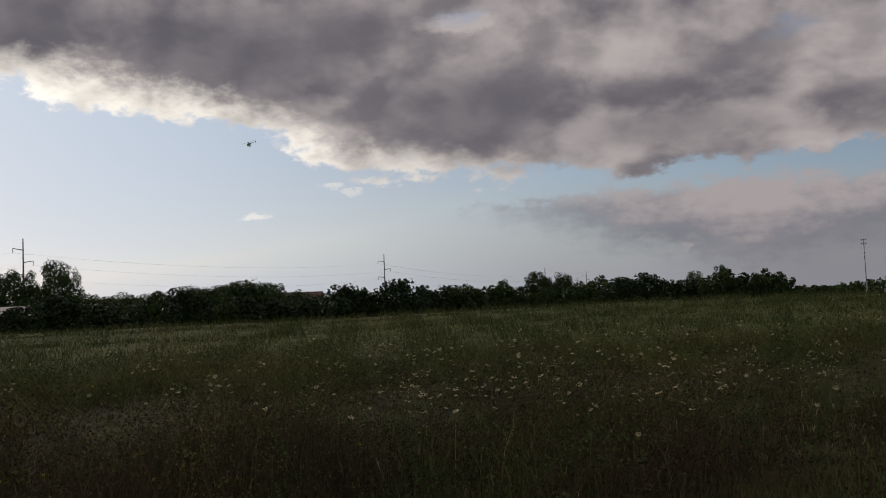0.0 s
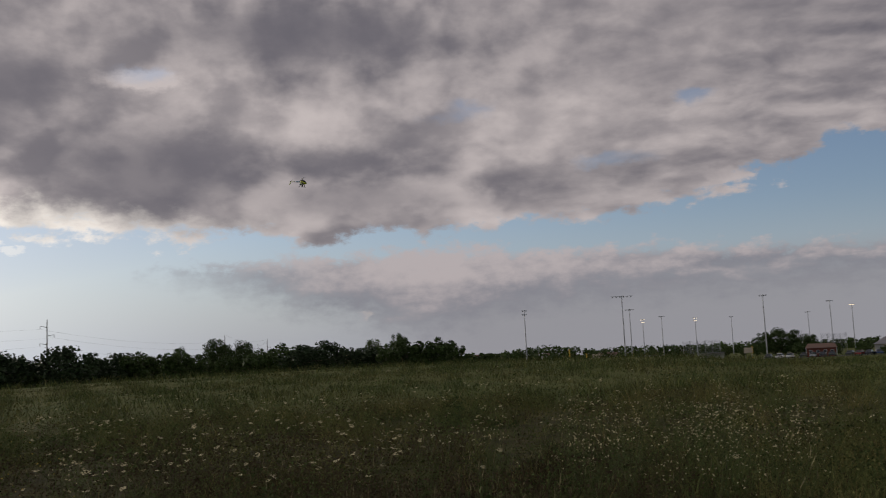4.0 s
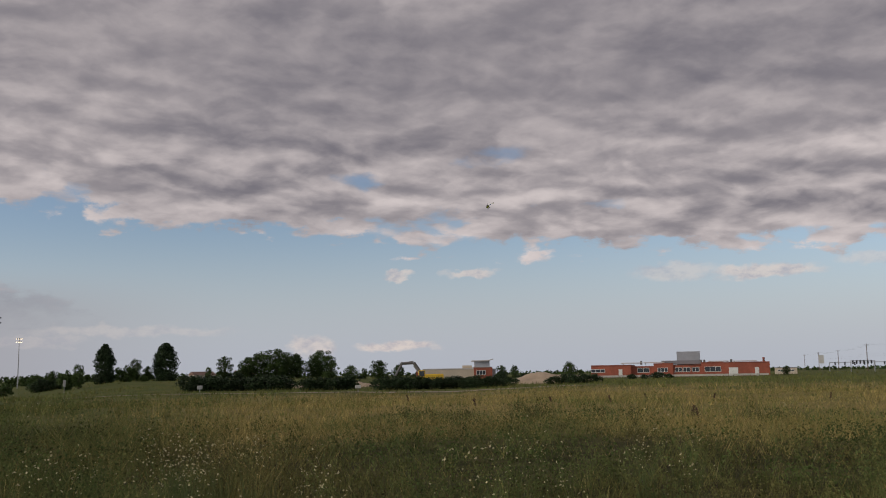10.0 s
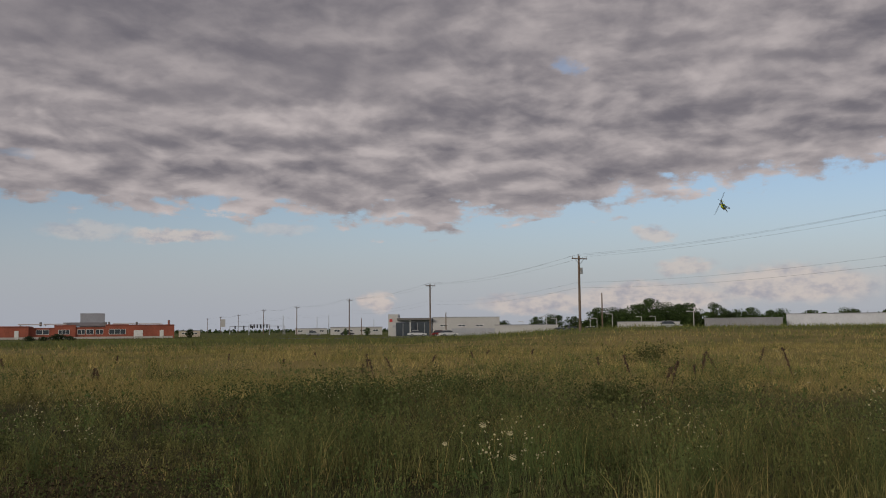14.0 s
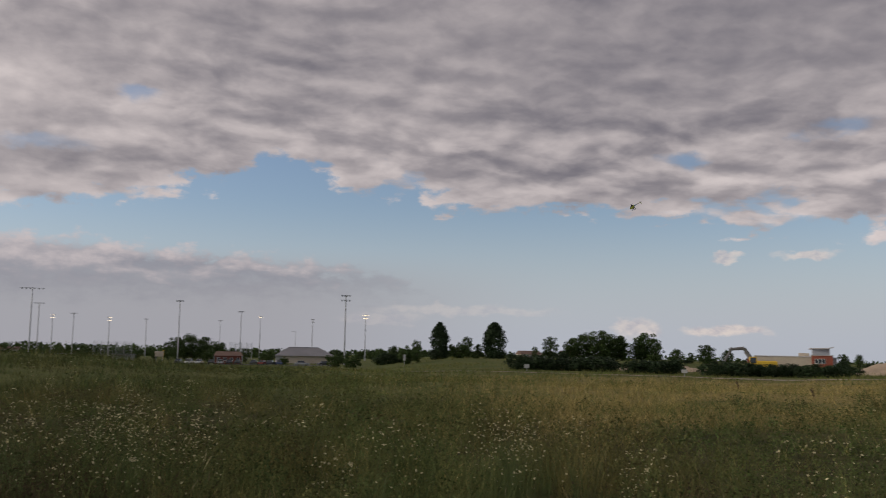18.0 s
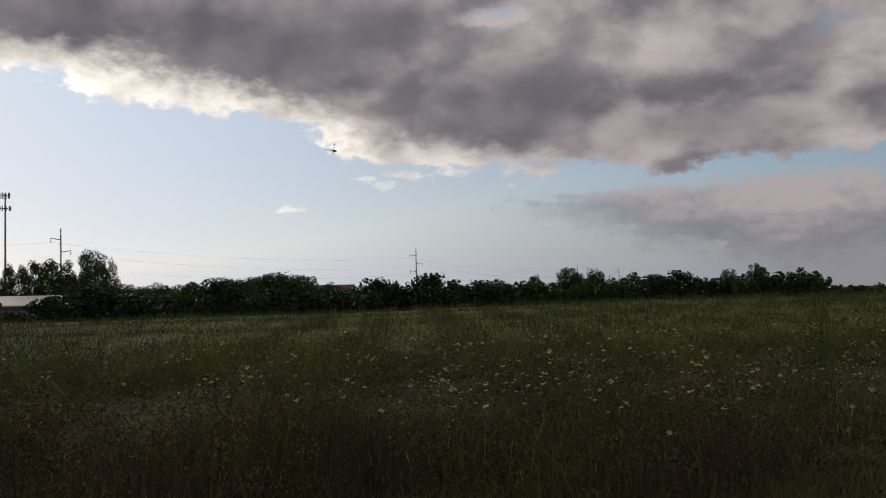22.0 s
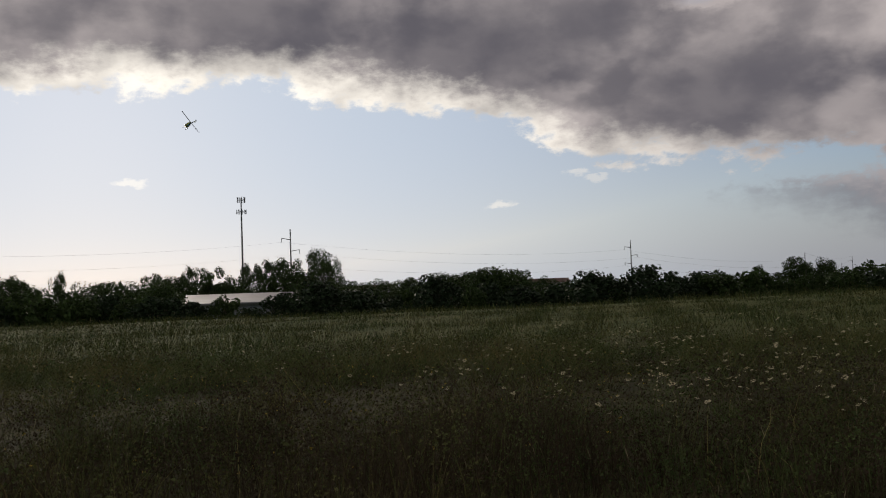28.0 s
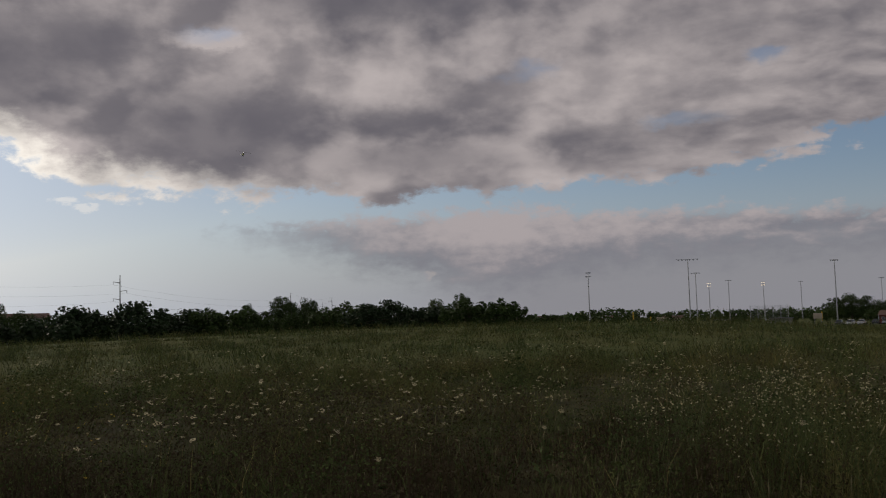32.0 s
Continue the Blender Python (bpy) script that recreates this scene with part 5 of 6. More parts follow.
def signal_gantry(az0, az1, r, top_el):
    ob = thing("traffic_signals", pose(0, 0, 0), "row of traffic signals on mast arms at a crossing", "traffic light")
    z = rise_to(top_el, r)
    ends = [at(az0, r, z), at(az1, r, z)]
    for p in ends:
        part("post", Geo().tube((p.x, p.y, float(ground_z(p.x, p.y))), p, 0.18, 0.14, 7), "steel", ob)
    part("mast_arm", Geo().tube(ends[0], ends[1], 0.12, 0.10, 6), "steel", ob)
    for k in range(6):
        p = ends[0].lerp(ends[1], (k + 0.6) / 6.4)
        part("signal_head", Geo().box((p.x, p.y, p.z - 0.5), (0.55, 0.5, 1.3), -az0, bevel=0.05), "black", ob)


signal_gantry(57.1, 60.3, 430, 0.28)
signal_gantry(58.2, 59.4, 380, 0.36)


def kiosk(az, r, h, w=1.2):
    ob = thing("roadside_sign", facing(az, r), "small white roadside sign", "sign", "roadside signs")
    part("panel", Geo().box((0, 0, h * 0.72), (w, 0.15, h * 0.5), bevel=0.03), "white", ob)
    part("post", Geo().tube((0, 0.1, 0), (0, 0.1, h * 0.6), 0.06, None, 6), "steel", ob)


kiosk(20.7, 150, 1.1, 0.8)
kiosk(13.35, 205, 2.6, 0.5)
kiosk(56.7, 500, 8.0, 2.4)
kiosk(29.9, 133, 0.9, 0.8)


def track_strip():
    """The pale dirt track along the field's far edge."""
    g = Geo()
    pts = []
    for az in np.linspace(12, 47, 40):
        r = 128 + 10 * math.sin(az * 0.12)
        for d in (-1.8, 1.8):
            p = at(az, r + d)
            pts.append((p.x, p.y, p.z + 0.06))
    g.add(pts, [(2 * i, 2 * i + 1, 2 * i + 3, 2 * i + 2) for i in range(39)])
    ob = new("dirt_track", g.mesh("dirt_track", "gravel"))
    tagged(ob, "pale dirt track along the far edge of the field", "track", kind="structure")


track_strip()
for az0, az1, r0, r1 in ((-1, 9.5, 280, 296), (60, 84, 182, 200)):
    g = Geo()
    pts = []
    for az in np.linspace(az0, az1, 30):
        for r in (r0, r1):
            p = at(az, r)
            pts.append((p.x, p.y, p.z + 0.05))
    g.add(pts, [(2 * i, 2 * i + 1, 2 * i + 3, 2 * i + 2) for i in range(29)])
    tagged(new("car_park", g.mesh("car_park", "asphalt")), "dark asphalt car park and road surface", "car park", kind="structure")

# ---- meadow plants ----
def sector(rng, n, r0, r1, a0=-86.0, a1=104.0):
    r = np.sqrt(rng.uniform(r0 * r0, r1 * r1, n))
    a = np.radians(rng.uniform(a0, a1, n))
    return r * np.sin(a), r * np.cos(a)


def patch(x, y, scale, seed):
    """A soft pattern between 0 and 1 over the land."""
    v = np.zeros_like(x)
    for k in range(5):
        q = scale * 1.8 ** k
        th = seed * 1.7 + k * 2.4
        v += np.sin((x * np.cos(th) + y * np.sin(th)) * q + seed + k) * np.cos((y * np.cos(th * 1.3) - x * np.sin(th * 1.3)) * q * 0.9 + 2 * k) / 1.35 ** k
    return np.clip(0.5 + v * 0.32, 0, 1)


def dryness(x, y):
    """How dry the meadow stands: the yellow belt in the east."""
    r, a = np.hypot(x, y), np.degrees(np.arctan2(x, y))
    belt = smooth01((a - 8) / 22) * smooth01((r - (19 + 4 * np.sin(a * 0.2))) / 9) * smooth01((125 - r) / 40)
    return belt * (0.55 + 0.45 * smooth01((patch(x, y, 0.12, 3.0) - 0.25) / 0.4))


def blades(rng, x, y, h, w, lean):
    """Upright tapering blades with a bend: five points each."""
    n = len(x)
    z = ground_z(x, y)
    t = rng.uniform(0, 2 * np.pi, n)
    ux, uy = np.cos(t) * w * 0.5, np.sin(t) * w * 0.5
    l = lean * rng.uniform(0.2, 1.0, n) * h
    b = rng.uniform(0, 2 * np.pi, n)
    lx, ly = np.cos(b) * l, np.sin(b) * l
    base = np.stack([x, y, z - 0.02], 1)
    U = np.stack([ux, uy, np.zeros(n)], 1)
    mid = base + np.stack([lx * 0.35, ly * 0.35, h * 0.6], 1)
    tip = base + np.stack([lx, ly, h * rng.uniform(0.9, 1.0, n)], 1)
    V = np.stack([base - U, base + U, mid + U * 0.75, mid - U * 0.75, tip], 1).reshape(-1, 3)
    i = np.arange(n) * 5
    F = np.concatenate([np.stack([i, i + 1, i + 2], 1), np.stack([i, i + 2, i + 3], 1), np.stack([i + 3, i + 2, i + 4], 1)])
    return V, F


def spikes(rng, x, y, h, w, lean=0.25):
    """Single triangles for growth further off."""
    n = len(x)
    z = ground_z(x, y)
    t = rng.uniform(0, 2 * np.pi, n)
    U = np.stack([np.cos(t) * w * 0.5, np.sin(t) * w * 0.5, np.zeros(n)], 1)
    base = np.stack([x, y, z - 0.03], 1)
    b = rng.uniform(0, 2 * np.pi, n)
    tip = base + np.stack([np.cos(b) * lean * h, np.sin(b) * lean * h, h], 1)
    V = np.stack([base - U, base + U, tip], 1).reshape(-1, 3)
    return V, np.arange(n * 3).reshape(-1, 3)


def tall(x, y):
    """Clumps of high growth with low hollows between them; evener where the meadow is dry."""
    clump = smooth01((patch(x, y, 0.85, 4.0) - 0.40) / 0.28)
    lush = 0.45 + 0.75 * patch(x, y, 0.16, 1.0)
    even = dryness(x, y)
    return (0.28 + 1.75 * clump * lush) * (1 - even) + (0.55 + 0.55 * clump) * even


PATHWAY = [(-24.0, 4.0), (-19.7, 7.9), (-17.2, 10.8), (-14.6, 15.4), (-11.9, 27.5), (-9.0, 55.0)]


def worn(x, y):
    """1 on the narrow trodden way through the grass, 0 off it."""
    best = np.full(np.shape(x), 99.0)
    pts = [np.array(at(a, r)[:2]) for a, r in PATHWAY]
    for p, q in zip(pts, pts[1:]):
        d = q - p
        t = np.clip(((x - p[0]) * d[0] + (y - p[1]) * d[1]) / (d @ d), 0, 1)
        best = np.minimum(best, np.hypot(x - p[0] - t * d[0], y - p[1] - t * d[1]))
    return smooth01((0.75 - best) / 0.5)


def stuff(name, V, F, mat, label, category="grass"):
    tagged(new(name, fast_mesh(name, V, F, mat)), label, category, kind="stuff")


def meadow():
    rng = np.random.default_rng(7)
    for n, r0, r1, w in ((80000, 6.2, 14, 0.006), (170000, 14, 32, 0.0108)):
        x, y = sector(rng, n, r0, r1)
        a = np.degrees(np.arctan2(x, y))
        straw = 0.04 + 0.18 * smooth01((patch(x, y, 0.5, 5.0) - 0.5) / 0.2) * smooth01((a - 0) / 30)
        dry = rng.random(n) < np.maximum(dryness(x, y) * 0.75, straw)
        h = rng.uniform(0.12, 0.44, n) * tall(x, y) * (1 - 0.55 * worn(x, y))
        # thickest near and in the west, where the brown stands in for shade too
        dead = rng.random(n) < 0.85 * smooth01((24 - np.hypot(x, y)) / 12) * smooth01((6 - a) / 20) * (0.35 + 0.65 * smooth01((patch(x, y, 0.5, 21.0) - 0.35) / 0.25))
        for s, mat, label in ((~dry & ~dead, "grass", "tall green meadow grass with uneven blades"), (dry & ~dead, "dry", "dry yellow meadow grass"), (dead, "brown", "dead brown stems low in the meadow, also painted shade")):
            if s.sum() < 50:
                continue
            V, F = (blades if r0 < 10 else spikes)(rng, x[s], y[s], h[s], w * rng.uniform(0.6, 1.6, s.sum()), 0.75)
            stuff("meadow_grass", V, F, mat, label)
    for n, r0, r1, w in ((190000, 32, 75, 0.025), (140000, 75, 190, 0.075), (50000, 190, 430, 0.2)):
        x, y = sector(rng, n, r0, r1)
        dry = rng.random(n) < dryness(x, y) * 0.85
        h = rng.uniform(0.14, 0.40, n) * tall(x, y) * (0.75 if r0 > 180 else 1.0)
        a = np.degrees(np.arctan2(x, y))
        # darker leaf colour in west and north paints shade into the far meadow
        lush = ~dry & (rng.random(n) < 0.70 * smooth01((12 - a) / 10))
        for s, mat, label in ((~dry & ~lush, "grass_far", "green meadow grass further out"), (dry, "dry", "dry yellow meadow grass further out"), (lush, "weed", "meadow growth further out, coloured dark green for shade")):
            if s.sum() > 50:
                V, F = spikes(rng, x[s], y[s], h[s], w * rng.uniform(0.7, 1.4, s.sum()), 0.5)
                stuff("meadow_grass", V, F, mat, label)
    # the same meadow under and behind the eye
    for n, r0, r1, a0, a1, w in ((26000, 0.9, 6.3, -180, 180, 0.009), (30000, 6.3, 40, 104, 274, 0.02)):
        x, y = sector(rng, n, r0, r1, a0, a1)
        V, F = spikes(rng, x, y, rng.uniform(0.12, 0.34, n) * tall(x, y), w * rng.uniform(0.7, 1.4, n), 0.5)
        stuff("meadow_grass", V, F, "grass", "green meadow grass round the viewpoint")
    # bushy forbs: plants of many small leaves, in stands of differing height
    for n, r0, r1, leaf, per in ((3300, 6, 14, 0.0125, 70), (9000, 14, 34, 0.023, 32), (8500, 34, 85, 0.034, 22)):
        x, y = sector(rng, n, r0, r1)
        a = np.degrees(np.arctan2(x, y))
        lush = smooth01((patch(x, y, 0.22, 15.0) - 0.30) / 0.35)
        s = rng.random(n) < (0.12 + 0.88 * lush) * np.clip(tall(x, y), 0.3, 1.0) * (1 - 0.9 * worn(x, y)) * (1 - 0.94 * dryness(x, y))
        x, y, a, lush = x[s], y[s], a[s], lush[s]
        m = len(x)
        h = rng.uniform(0.30, 0.62, m) * (0.45 + 0.65 * tall(x, y))
        spread_ = h * rng.uniform(0.28, 0.50, m)
        # extra dark plants in the north sector: shade put in by leaf colour
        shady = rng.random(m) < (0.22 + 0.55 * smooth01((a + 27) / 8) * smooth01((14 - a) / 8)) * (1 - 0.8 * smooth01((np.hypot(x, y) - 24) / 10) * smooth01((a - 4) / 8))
        withered = rng.random(m) < 0.40 * smooth01((-6 - a) / 14) * smooth01((22 - np.hypot(x, y)) / 8)
        for pick, mat_, label in ((~shady & ~withered, "forb", "bushy olive green forbs standing in the meadow"), (shady & ~withered, "weed", "bushy dark green weeds, some coloured to stand for shade"), (withered, "brown", "withered brown forbs low in the meadow")):
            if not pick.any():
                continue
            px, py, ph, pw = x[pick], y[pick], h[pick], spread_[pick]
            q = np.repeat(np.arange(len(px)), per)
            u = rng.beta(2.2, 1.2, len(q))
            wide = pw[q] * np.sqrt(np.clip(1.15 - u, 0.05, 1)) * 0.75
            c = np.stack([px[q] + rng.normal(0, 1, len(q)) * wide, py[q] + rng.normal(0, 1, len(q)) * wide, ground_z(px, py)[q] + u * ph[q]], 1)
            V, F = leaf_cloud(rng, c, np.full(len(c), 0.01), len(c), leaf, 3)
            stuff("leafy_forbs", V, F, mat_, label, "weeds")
        V, F = spikes(rng, x, y, h, np.full(m, leaf * 0.4), 0.04)
        stuff("forb_stems", V, F, "stem", "thin upright forb stems", "weeds")
    # soft mounds of taller growth
    for n, r0, r1, leaf, per, mats in ((120, 6, 14, 0.011, 330, ("forb", "weed", "brown")), (300, 14, 36, 0.018, 200, ("forb", "weed", "brown")), (260, 36, 90, 0.04, 90, ("forb", "weed"))):
        for q, mat in enumerate(mats):
            x, y = sector(rng, n, r0, r1, -86, 4 if mat == "brown" else 104)
            s = (worn(x, y) < 0.2) & (dryness(x, y) < rng.uniform(0.1, 0.8, n))
            x, y = x[s], y[s]
            m = len(x)
            size = rng.uniform(0.4, 1.25, m) * (1.0 if r1 < 40 else 1.6)
            high = rng.uniform(0.25, 0.75, m) * (0.75 if mat == "brown" else 1.0)
            k = np.repeat(np.arange(m), per)
            u = rng.normal(0, 1, (len(k), 3))
            u /= np.linalg.norm(u, axis=1)[:, None]
            u[:, 2] = np.abs(u[:, 2])
            ray = rng.uniform(0.5, 1.0, len(k))[:, None]
            c = np.stack([x, y, ground_z(x, y)], 1)[k] + u * ray * np.stack([size, size, high], 1)[k]
            V, F = leaf_cloud(rng, c, np.full(len(c), 0.01), len(c), leaf, 3)
            stuff("weed_mounds", V, F, mat, "brown dead weed mounds in the meadow" if mat == "brown" else "soft rounded mounds of leafy weeds in the meadow", "weeds")
    # pale seed heads over the grass
    for n, r0, r1, w, hh in ((6000, 3.2, 16, 0.006, 0.08), (7000, 16, 45, 0.012, 0.10), (7000, 45, 120, 0.035, 0.14)):
        x, y = sector(rng, n, r0, r1)
        s = rng.random(n) < 0.25 + 0.75 * smooth01((patch(x, y, 0.6, 12.0) - 0.45) / 0.2)
        x, y = x[s], y[s]
        m = len(x)
        base = np.stack([x, y, ground_z(x, y) + rng.uniform(0.25, 0.6, m) * tall(x, y)], 1)
        t = rng.uniform(0, 2 * np.pi, m)
        U = np.stack([np.cos(t), np.sin(t), np.zeros(m)], 1) * w * 0.5
        top = base + np.stack([rng.normal(0, 0.02, m), rng.normal(0, 0.02, m), np.full(m, hh) * rng.uniform(0.6, 1.2, m)], 1)
        mid = (base + top) / 2
        V = np.stack([base, mid + U, top, mid - U], 1).reshape(-1, 3)
        stuff("seed_heads", V, np.arange(m * 4).reshape(-1, 4), "seed", "pale seed heads over the grass")
        V, F = spikes(rng, x, y, base[:, 2] - ground_z(x, y) + 0.03, np.full(m, w * 0.5), 0.02)
        stuff("seed_stalks", V, F, "stem", "thin straw stalks of grass")


meadow()


def umbel_arrays(rng, x, y, h, dia, petals=7):
    """White flat flower heads: each a shallow dish of florets on a thin stem."""
    n = len(x)
    z = ground_z(x, y)
    lean = rng.normal(0, 0.22, (n, 2))
    top = np.stack([x + lean[:, 0] * h * 0.25, y + lean[:, 1] * h * 0.25, z + h], 1)
    nrm = np.stack([lean[:, 0] * 1.4, lean[:, 1] * 1.4, np.ones(n)], 1)
    nrm /= np.linalg.norm(nrm, axis=1)[:, None]
    u = np.cross(nrm, np.array([0.3, 0.9, 0.1]))
    u /= np.linalg.norm(u, axis=1)[:, None]
    w = np.cross(nrm, u)
    V, F = [], []
    for k in range(petals + 1):
        t = 2 * np.pi * k / petals
        rad = (0.0 if k == petals else 0.34) * dia[:, None]
        c = top + (u * np.cos(t) + w * np.sin(t)) * rad + nrm * (0.10 * dia[:, None] * (0 if k == petals else 1)) + rng.normal(0, 0.06, (n, 3)) * dia[:, None]
        s = dia[:, None] * 0.20
        V.append(np.stack([c - u * s, c - w * s, c + u * s, c + w * s], 1))
    V = np.stack(V, 1).reshape(-1, 3)
    return V, np.arange(len(V)).reshape(-1, 4), top


def flowers():
    rng = np.random.default_rng(17)
    # stands of wild carrot: compass angle, distance, half width across and along the view in metres, plants
    stands = [(-39.5, 15, 1.6, 3.0, 55), (-41.5, 20, 2.0, 3.5, 40), (-36.5, 12.5, 0.9, 1.6, 22), (-31, 14.5, 2.0, 3.0, 50), (-28, 18, 2.2, 3.5, 45), (-27, 12, 1.0, 1.6, 22), (-21.6, 13, 0.9, 1.8, 20), (-24, 24, 3.5, 5.0, 45),
              (-44, 27, 3.5, 5.0, 40), (-34, 30, 5.0, 6.0, 60), (-53.5, 14, 0.6, 1.2, 10), (-58, 24, 3.0, 4.0, 25), (-68, 22, 3.0, 4.0, 20), (-50, 22, 2.5, 4.0, 22), (-12, 22, 2.6, 4.0, 40), (-5, 19, 1.8, 3.0, 30),
              (1, 17, 1.2, 2.5, 22), (4.6, 15, 0.7, 1.6, 14), (-16, 32, 5.0, 6.0, 45), (11, 20, 2.0, 4.0, 14)]
    X, Y = [], []
    for a, r, across, along, n in stands:
        n = int(n * 0.7)
        u, v = rng.normal(0, across, n), rng.normal(0, along, n)
        ca, sa = math.cos(radians(a)), math.sin(radians(a))
        X.append((r + v) * sa + u * ca)
        Y.append((r + v) * ca - u * sa)
    for n, r0, r1, a0, a1 in ((100, 9, 60, -80, 14), (14, 10, 40, 16, 98)):
        x, y = sector(rng, n, r0, r1, a0, a1)
        X.append(x)
        Y.append(y)
    x, y = np.concatenate(X), np.concatenate(Y)
    s = (np.hypot(x, y) > 8.5) & (worn(x, y) < 0.3)
    x, y = x[s], y[s]
    # each plant carries a few flat heads at different heights
    heads = rng.integers(1, 5, len(x))
    idx = np.repeat(np.arange(len(x)), heads)
    n = len(idx)
    h = rng.uniform(0.55, 0.95, len(x))[idx] * rng.uniform(0.72, 1.0, n)
    fx, fy = x[idx] + rng.normal(0, 0.13, n), y[idx] + rng.normal(0, 0.13, n)
    V, F, top = umbel_arrays(rng, fx, fy, h, rng.uniform(0.035, 0.085, n), 6)
    stuff("wild_carrot_flowers", V, F, "petal", "cream-white wild carrot flower heads over the grass", "flowers")
    V, F = spikes(rng, fx, fy, h, np.full(n, 0.005), 0.06)
    stuff("flower_stems", V, F, "stem", "thin green flower stems", "flowers")
    # bushes of small daisies: compass angle, distance, half width across and along, plants
    stands = [(-10.5, 11.5, 1.0, 1.6, 13), (-6, 10.5, 0.9, 1.4, 15), (-2.5, 10, 0.8, 1.3, 15), (-7.5, 14, 1.2, 1.6, 12), (-1, 14, 1.0, 1.6, 10), (2.2, 11, 0.7, 1.4, 8), (-4, 18, 1.6, 2.0, 10), (5.5, 13.5, 0.5, 1.0, 5), (11, 8.6, 0.3, 0.5, 3), (18.5, 10.8, 0.5, 0.8, 7), (20.6, 10.2, 0.5, 0.8, 7), (22, 9.0, 0.4, 0.5, 4),
              (11.5, 7.6, 0.35, 0.4, 4), (24.5, 8.0, 0.4, 0.5, 4), (41.5, 10.8, 0.25, 0.6, 3), (50.3, 13.5, 0.3, 0.8, 4), (39, 8.6, 0.25, 0.4, 3), (36.6, 7.2, 0.3, 0.3, 3), (48.8, 11.5, 0.3, 0.6, 3), (64, 16.5, 0.5, 0.8, 4), (69, 16, 0.5, 0.8, 4), (72, 9.4, 0.2, 0.3, 2), (84, 9.0, 0.6, 0.5, 6), (87.5, 9.6, 0.6, 0.6, 5), (77, 7.4, 0.25, 0.3, 3),
              (-14.5, 13, 0.5, 1.0, 4), (-19, 11, 0.4, 0.9, 3), (-29.5, 11.5, 0.6, 1.0, 4), (-39, 10.5, 0.6, 0.8, 4), (29, 8.4, 0.3, 0.4, 3), (93, 10, 0.6, 0.8, 5)]
    C, base = [], []
    for a, r, across, along, n in stands:
        ca, sa = math.cos(radians(a)), math.sin(radians(a))
        for _ in range(max(1, round(n * 0.5))):
            u, v = rng.normal(0, across), rng.normal(0, along)
            px, py = (r + v) * sa + u * ca, (r + v) * ca - u * sa
            if math.hypot(px, py) < 6.8:
                continue
            hgt, m = rng.uniform(0.62, 1.02), int(rng.integers(30, 72))
            q = rng.normal(0, 1, (m, 3)) * np.array([0.12, 0.12, 0.13])
            C.append(np.stack([px + q[:, 0], py + q[:, 1], float(ground_z(px, py)) + np.clip(hgt + q[:, 2] - 1.5 * np.hypot(q[:, 0], q[:, 1]) ** 2, 0.12, 1.1)], 1))
            base.append(np.repeat([[px, py]], m, 0))
    C, base = np.concatenate(C), np.concatenate(base)
    V, F = leaf_cloud(rng, C, np.full(len(C), 0.004), len(C), 0.0112)
    stuff("daisies", V, F, "petal", "bushes of small white daisies", "flowers")
    V, F = spikes(rng, base[:, 0] + rng.normal(0, 0.03, len(C)), base[:, 1] + rng.normal(0, 0.03, len(C)), C[:, 2] - ground_z(C[:, 0], C[:, 1]), np.full(len(C), 0.005), 0.25)
    stuff("daisy_stems", V, F, "stem", "thin daisy stems", "flowers")
    # yellow specks in the west
    x, y = sector(rng, 260, 8, 22, -78, -40)
    c = np.stack([x, y, ground_z(x, y) + rng.uniform(0.2, 0.45, 260)], 1)
    V, F = leaf_cloud(rng, c, np.full(260, 0.02), 500, 0.012)
    stuff("yellow_flowers", V, F, "yellow_petal", "small yellow flowers low in the grass", "flowers")


flowers()


def white_flower(a, r, h, dia, seed):
    rng = np.random.default_rng(seed)
    p = at(a, r)
    ob = thing("wild_carrot", pose(p.x, p.y, p.z, 0, 0, -a), "single large white wild carrot flower on a thin stem", "flower", "single wild carrot flowers")
    part("stem", Geo().tube((0, 0, 0), (0.03, 0, h * 0.6), 0.004, 0.003, 5).tube((0.03, 0, h * 0.6), (0.05, 0, h), 0.003, 0.002, 5), "stem", ob)
    g = Geo()
    for k in range(19):
        t, q = k * 2.4, dia * 0.5 * math.sqrt(k / 19)
        c = (0.05 + q * math.cos(t), q * math.sin(t), h + 0.25 * q + 0.7 * q * math.sin(t))
        g.tube(c, (c[0], c[1], c[2] + 0.006), dia * 0.11, dia * 0.09, 6)
    part("umbel", g, "petal", ob)
    for k in range(5):
        t = k * 1.9
        part("leaf", Geo().add([(0.01, 0, h * (0.2 + 0.1 * k)), (0.1 * math.cos(t), 0.1 * math.sin(t), h * (0.3 + 0.1 * k)), (0.13 * math.cos(t + 0.3), 0.13 * math.sin(t + 0.3), h * (0.26 + 0.1 * k))], [(0, 1, 2)]), "weed", ob)


for k, (a, r, h, dia) in enumerate([(-15.9, 11.4, 0.55, 0.10), (-2.4, 9.4, 0.62, 0.09), (71.8, 9.3, 0.75, 0.10), (73.5, 7.9, 0.6, 0.09), (73.4, 9.0, 0.7, 0.08), (-27, 8.0, 0.5, 0.07), (-17, 9, 0.6, 0.06), (69.5, 9.0, 0.6, 0.07), (-52, 15.0, 0.6, 0.09), (-20.6, 13, 0.6, 0.08), (-21.8, 12.6, 0.7, 0.08), (10.0, 9.5, 0.6, 0.07)]):
    white_flower(a, r, h, dia * 0.7, 100 + k)


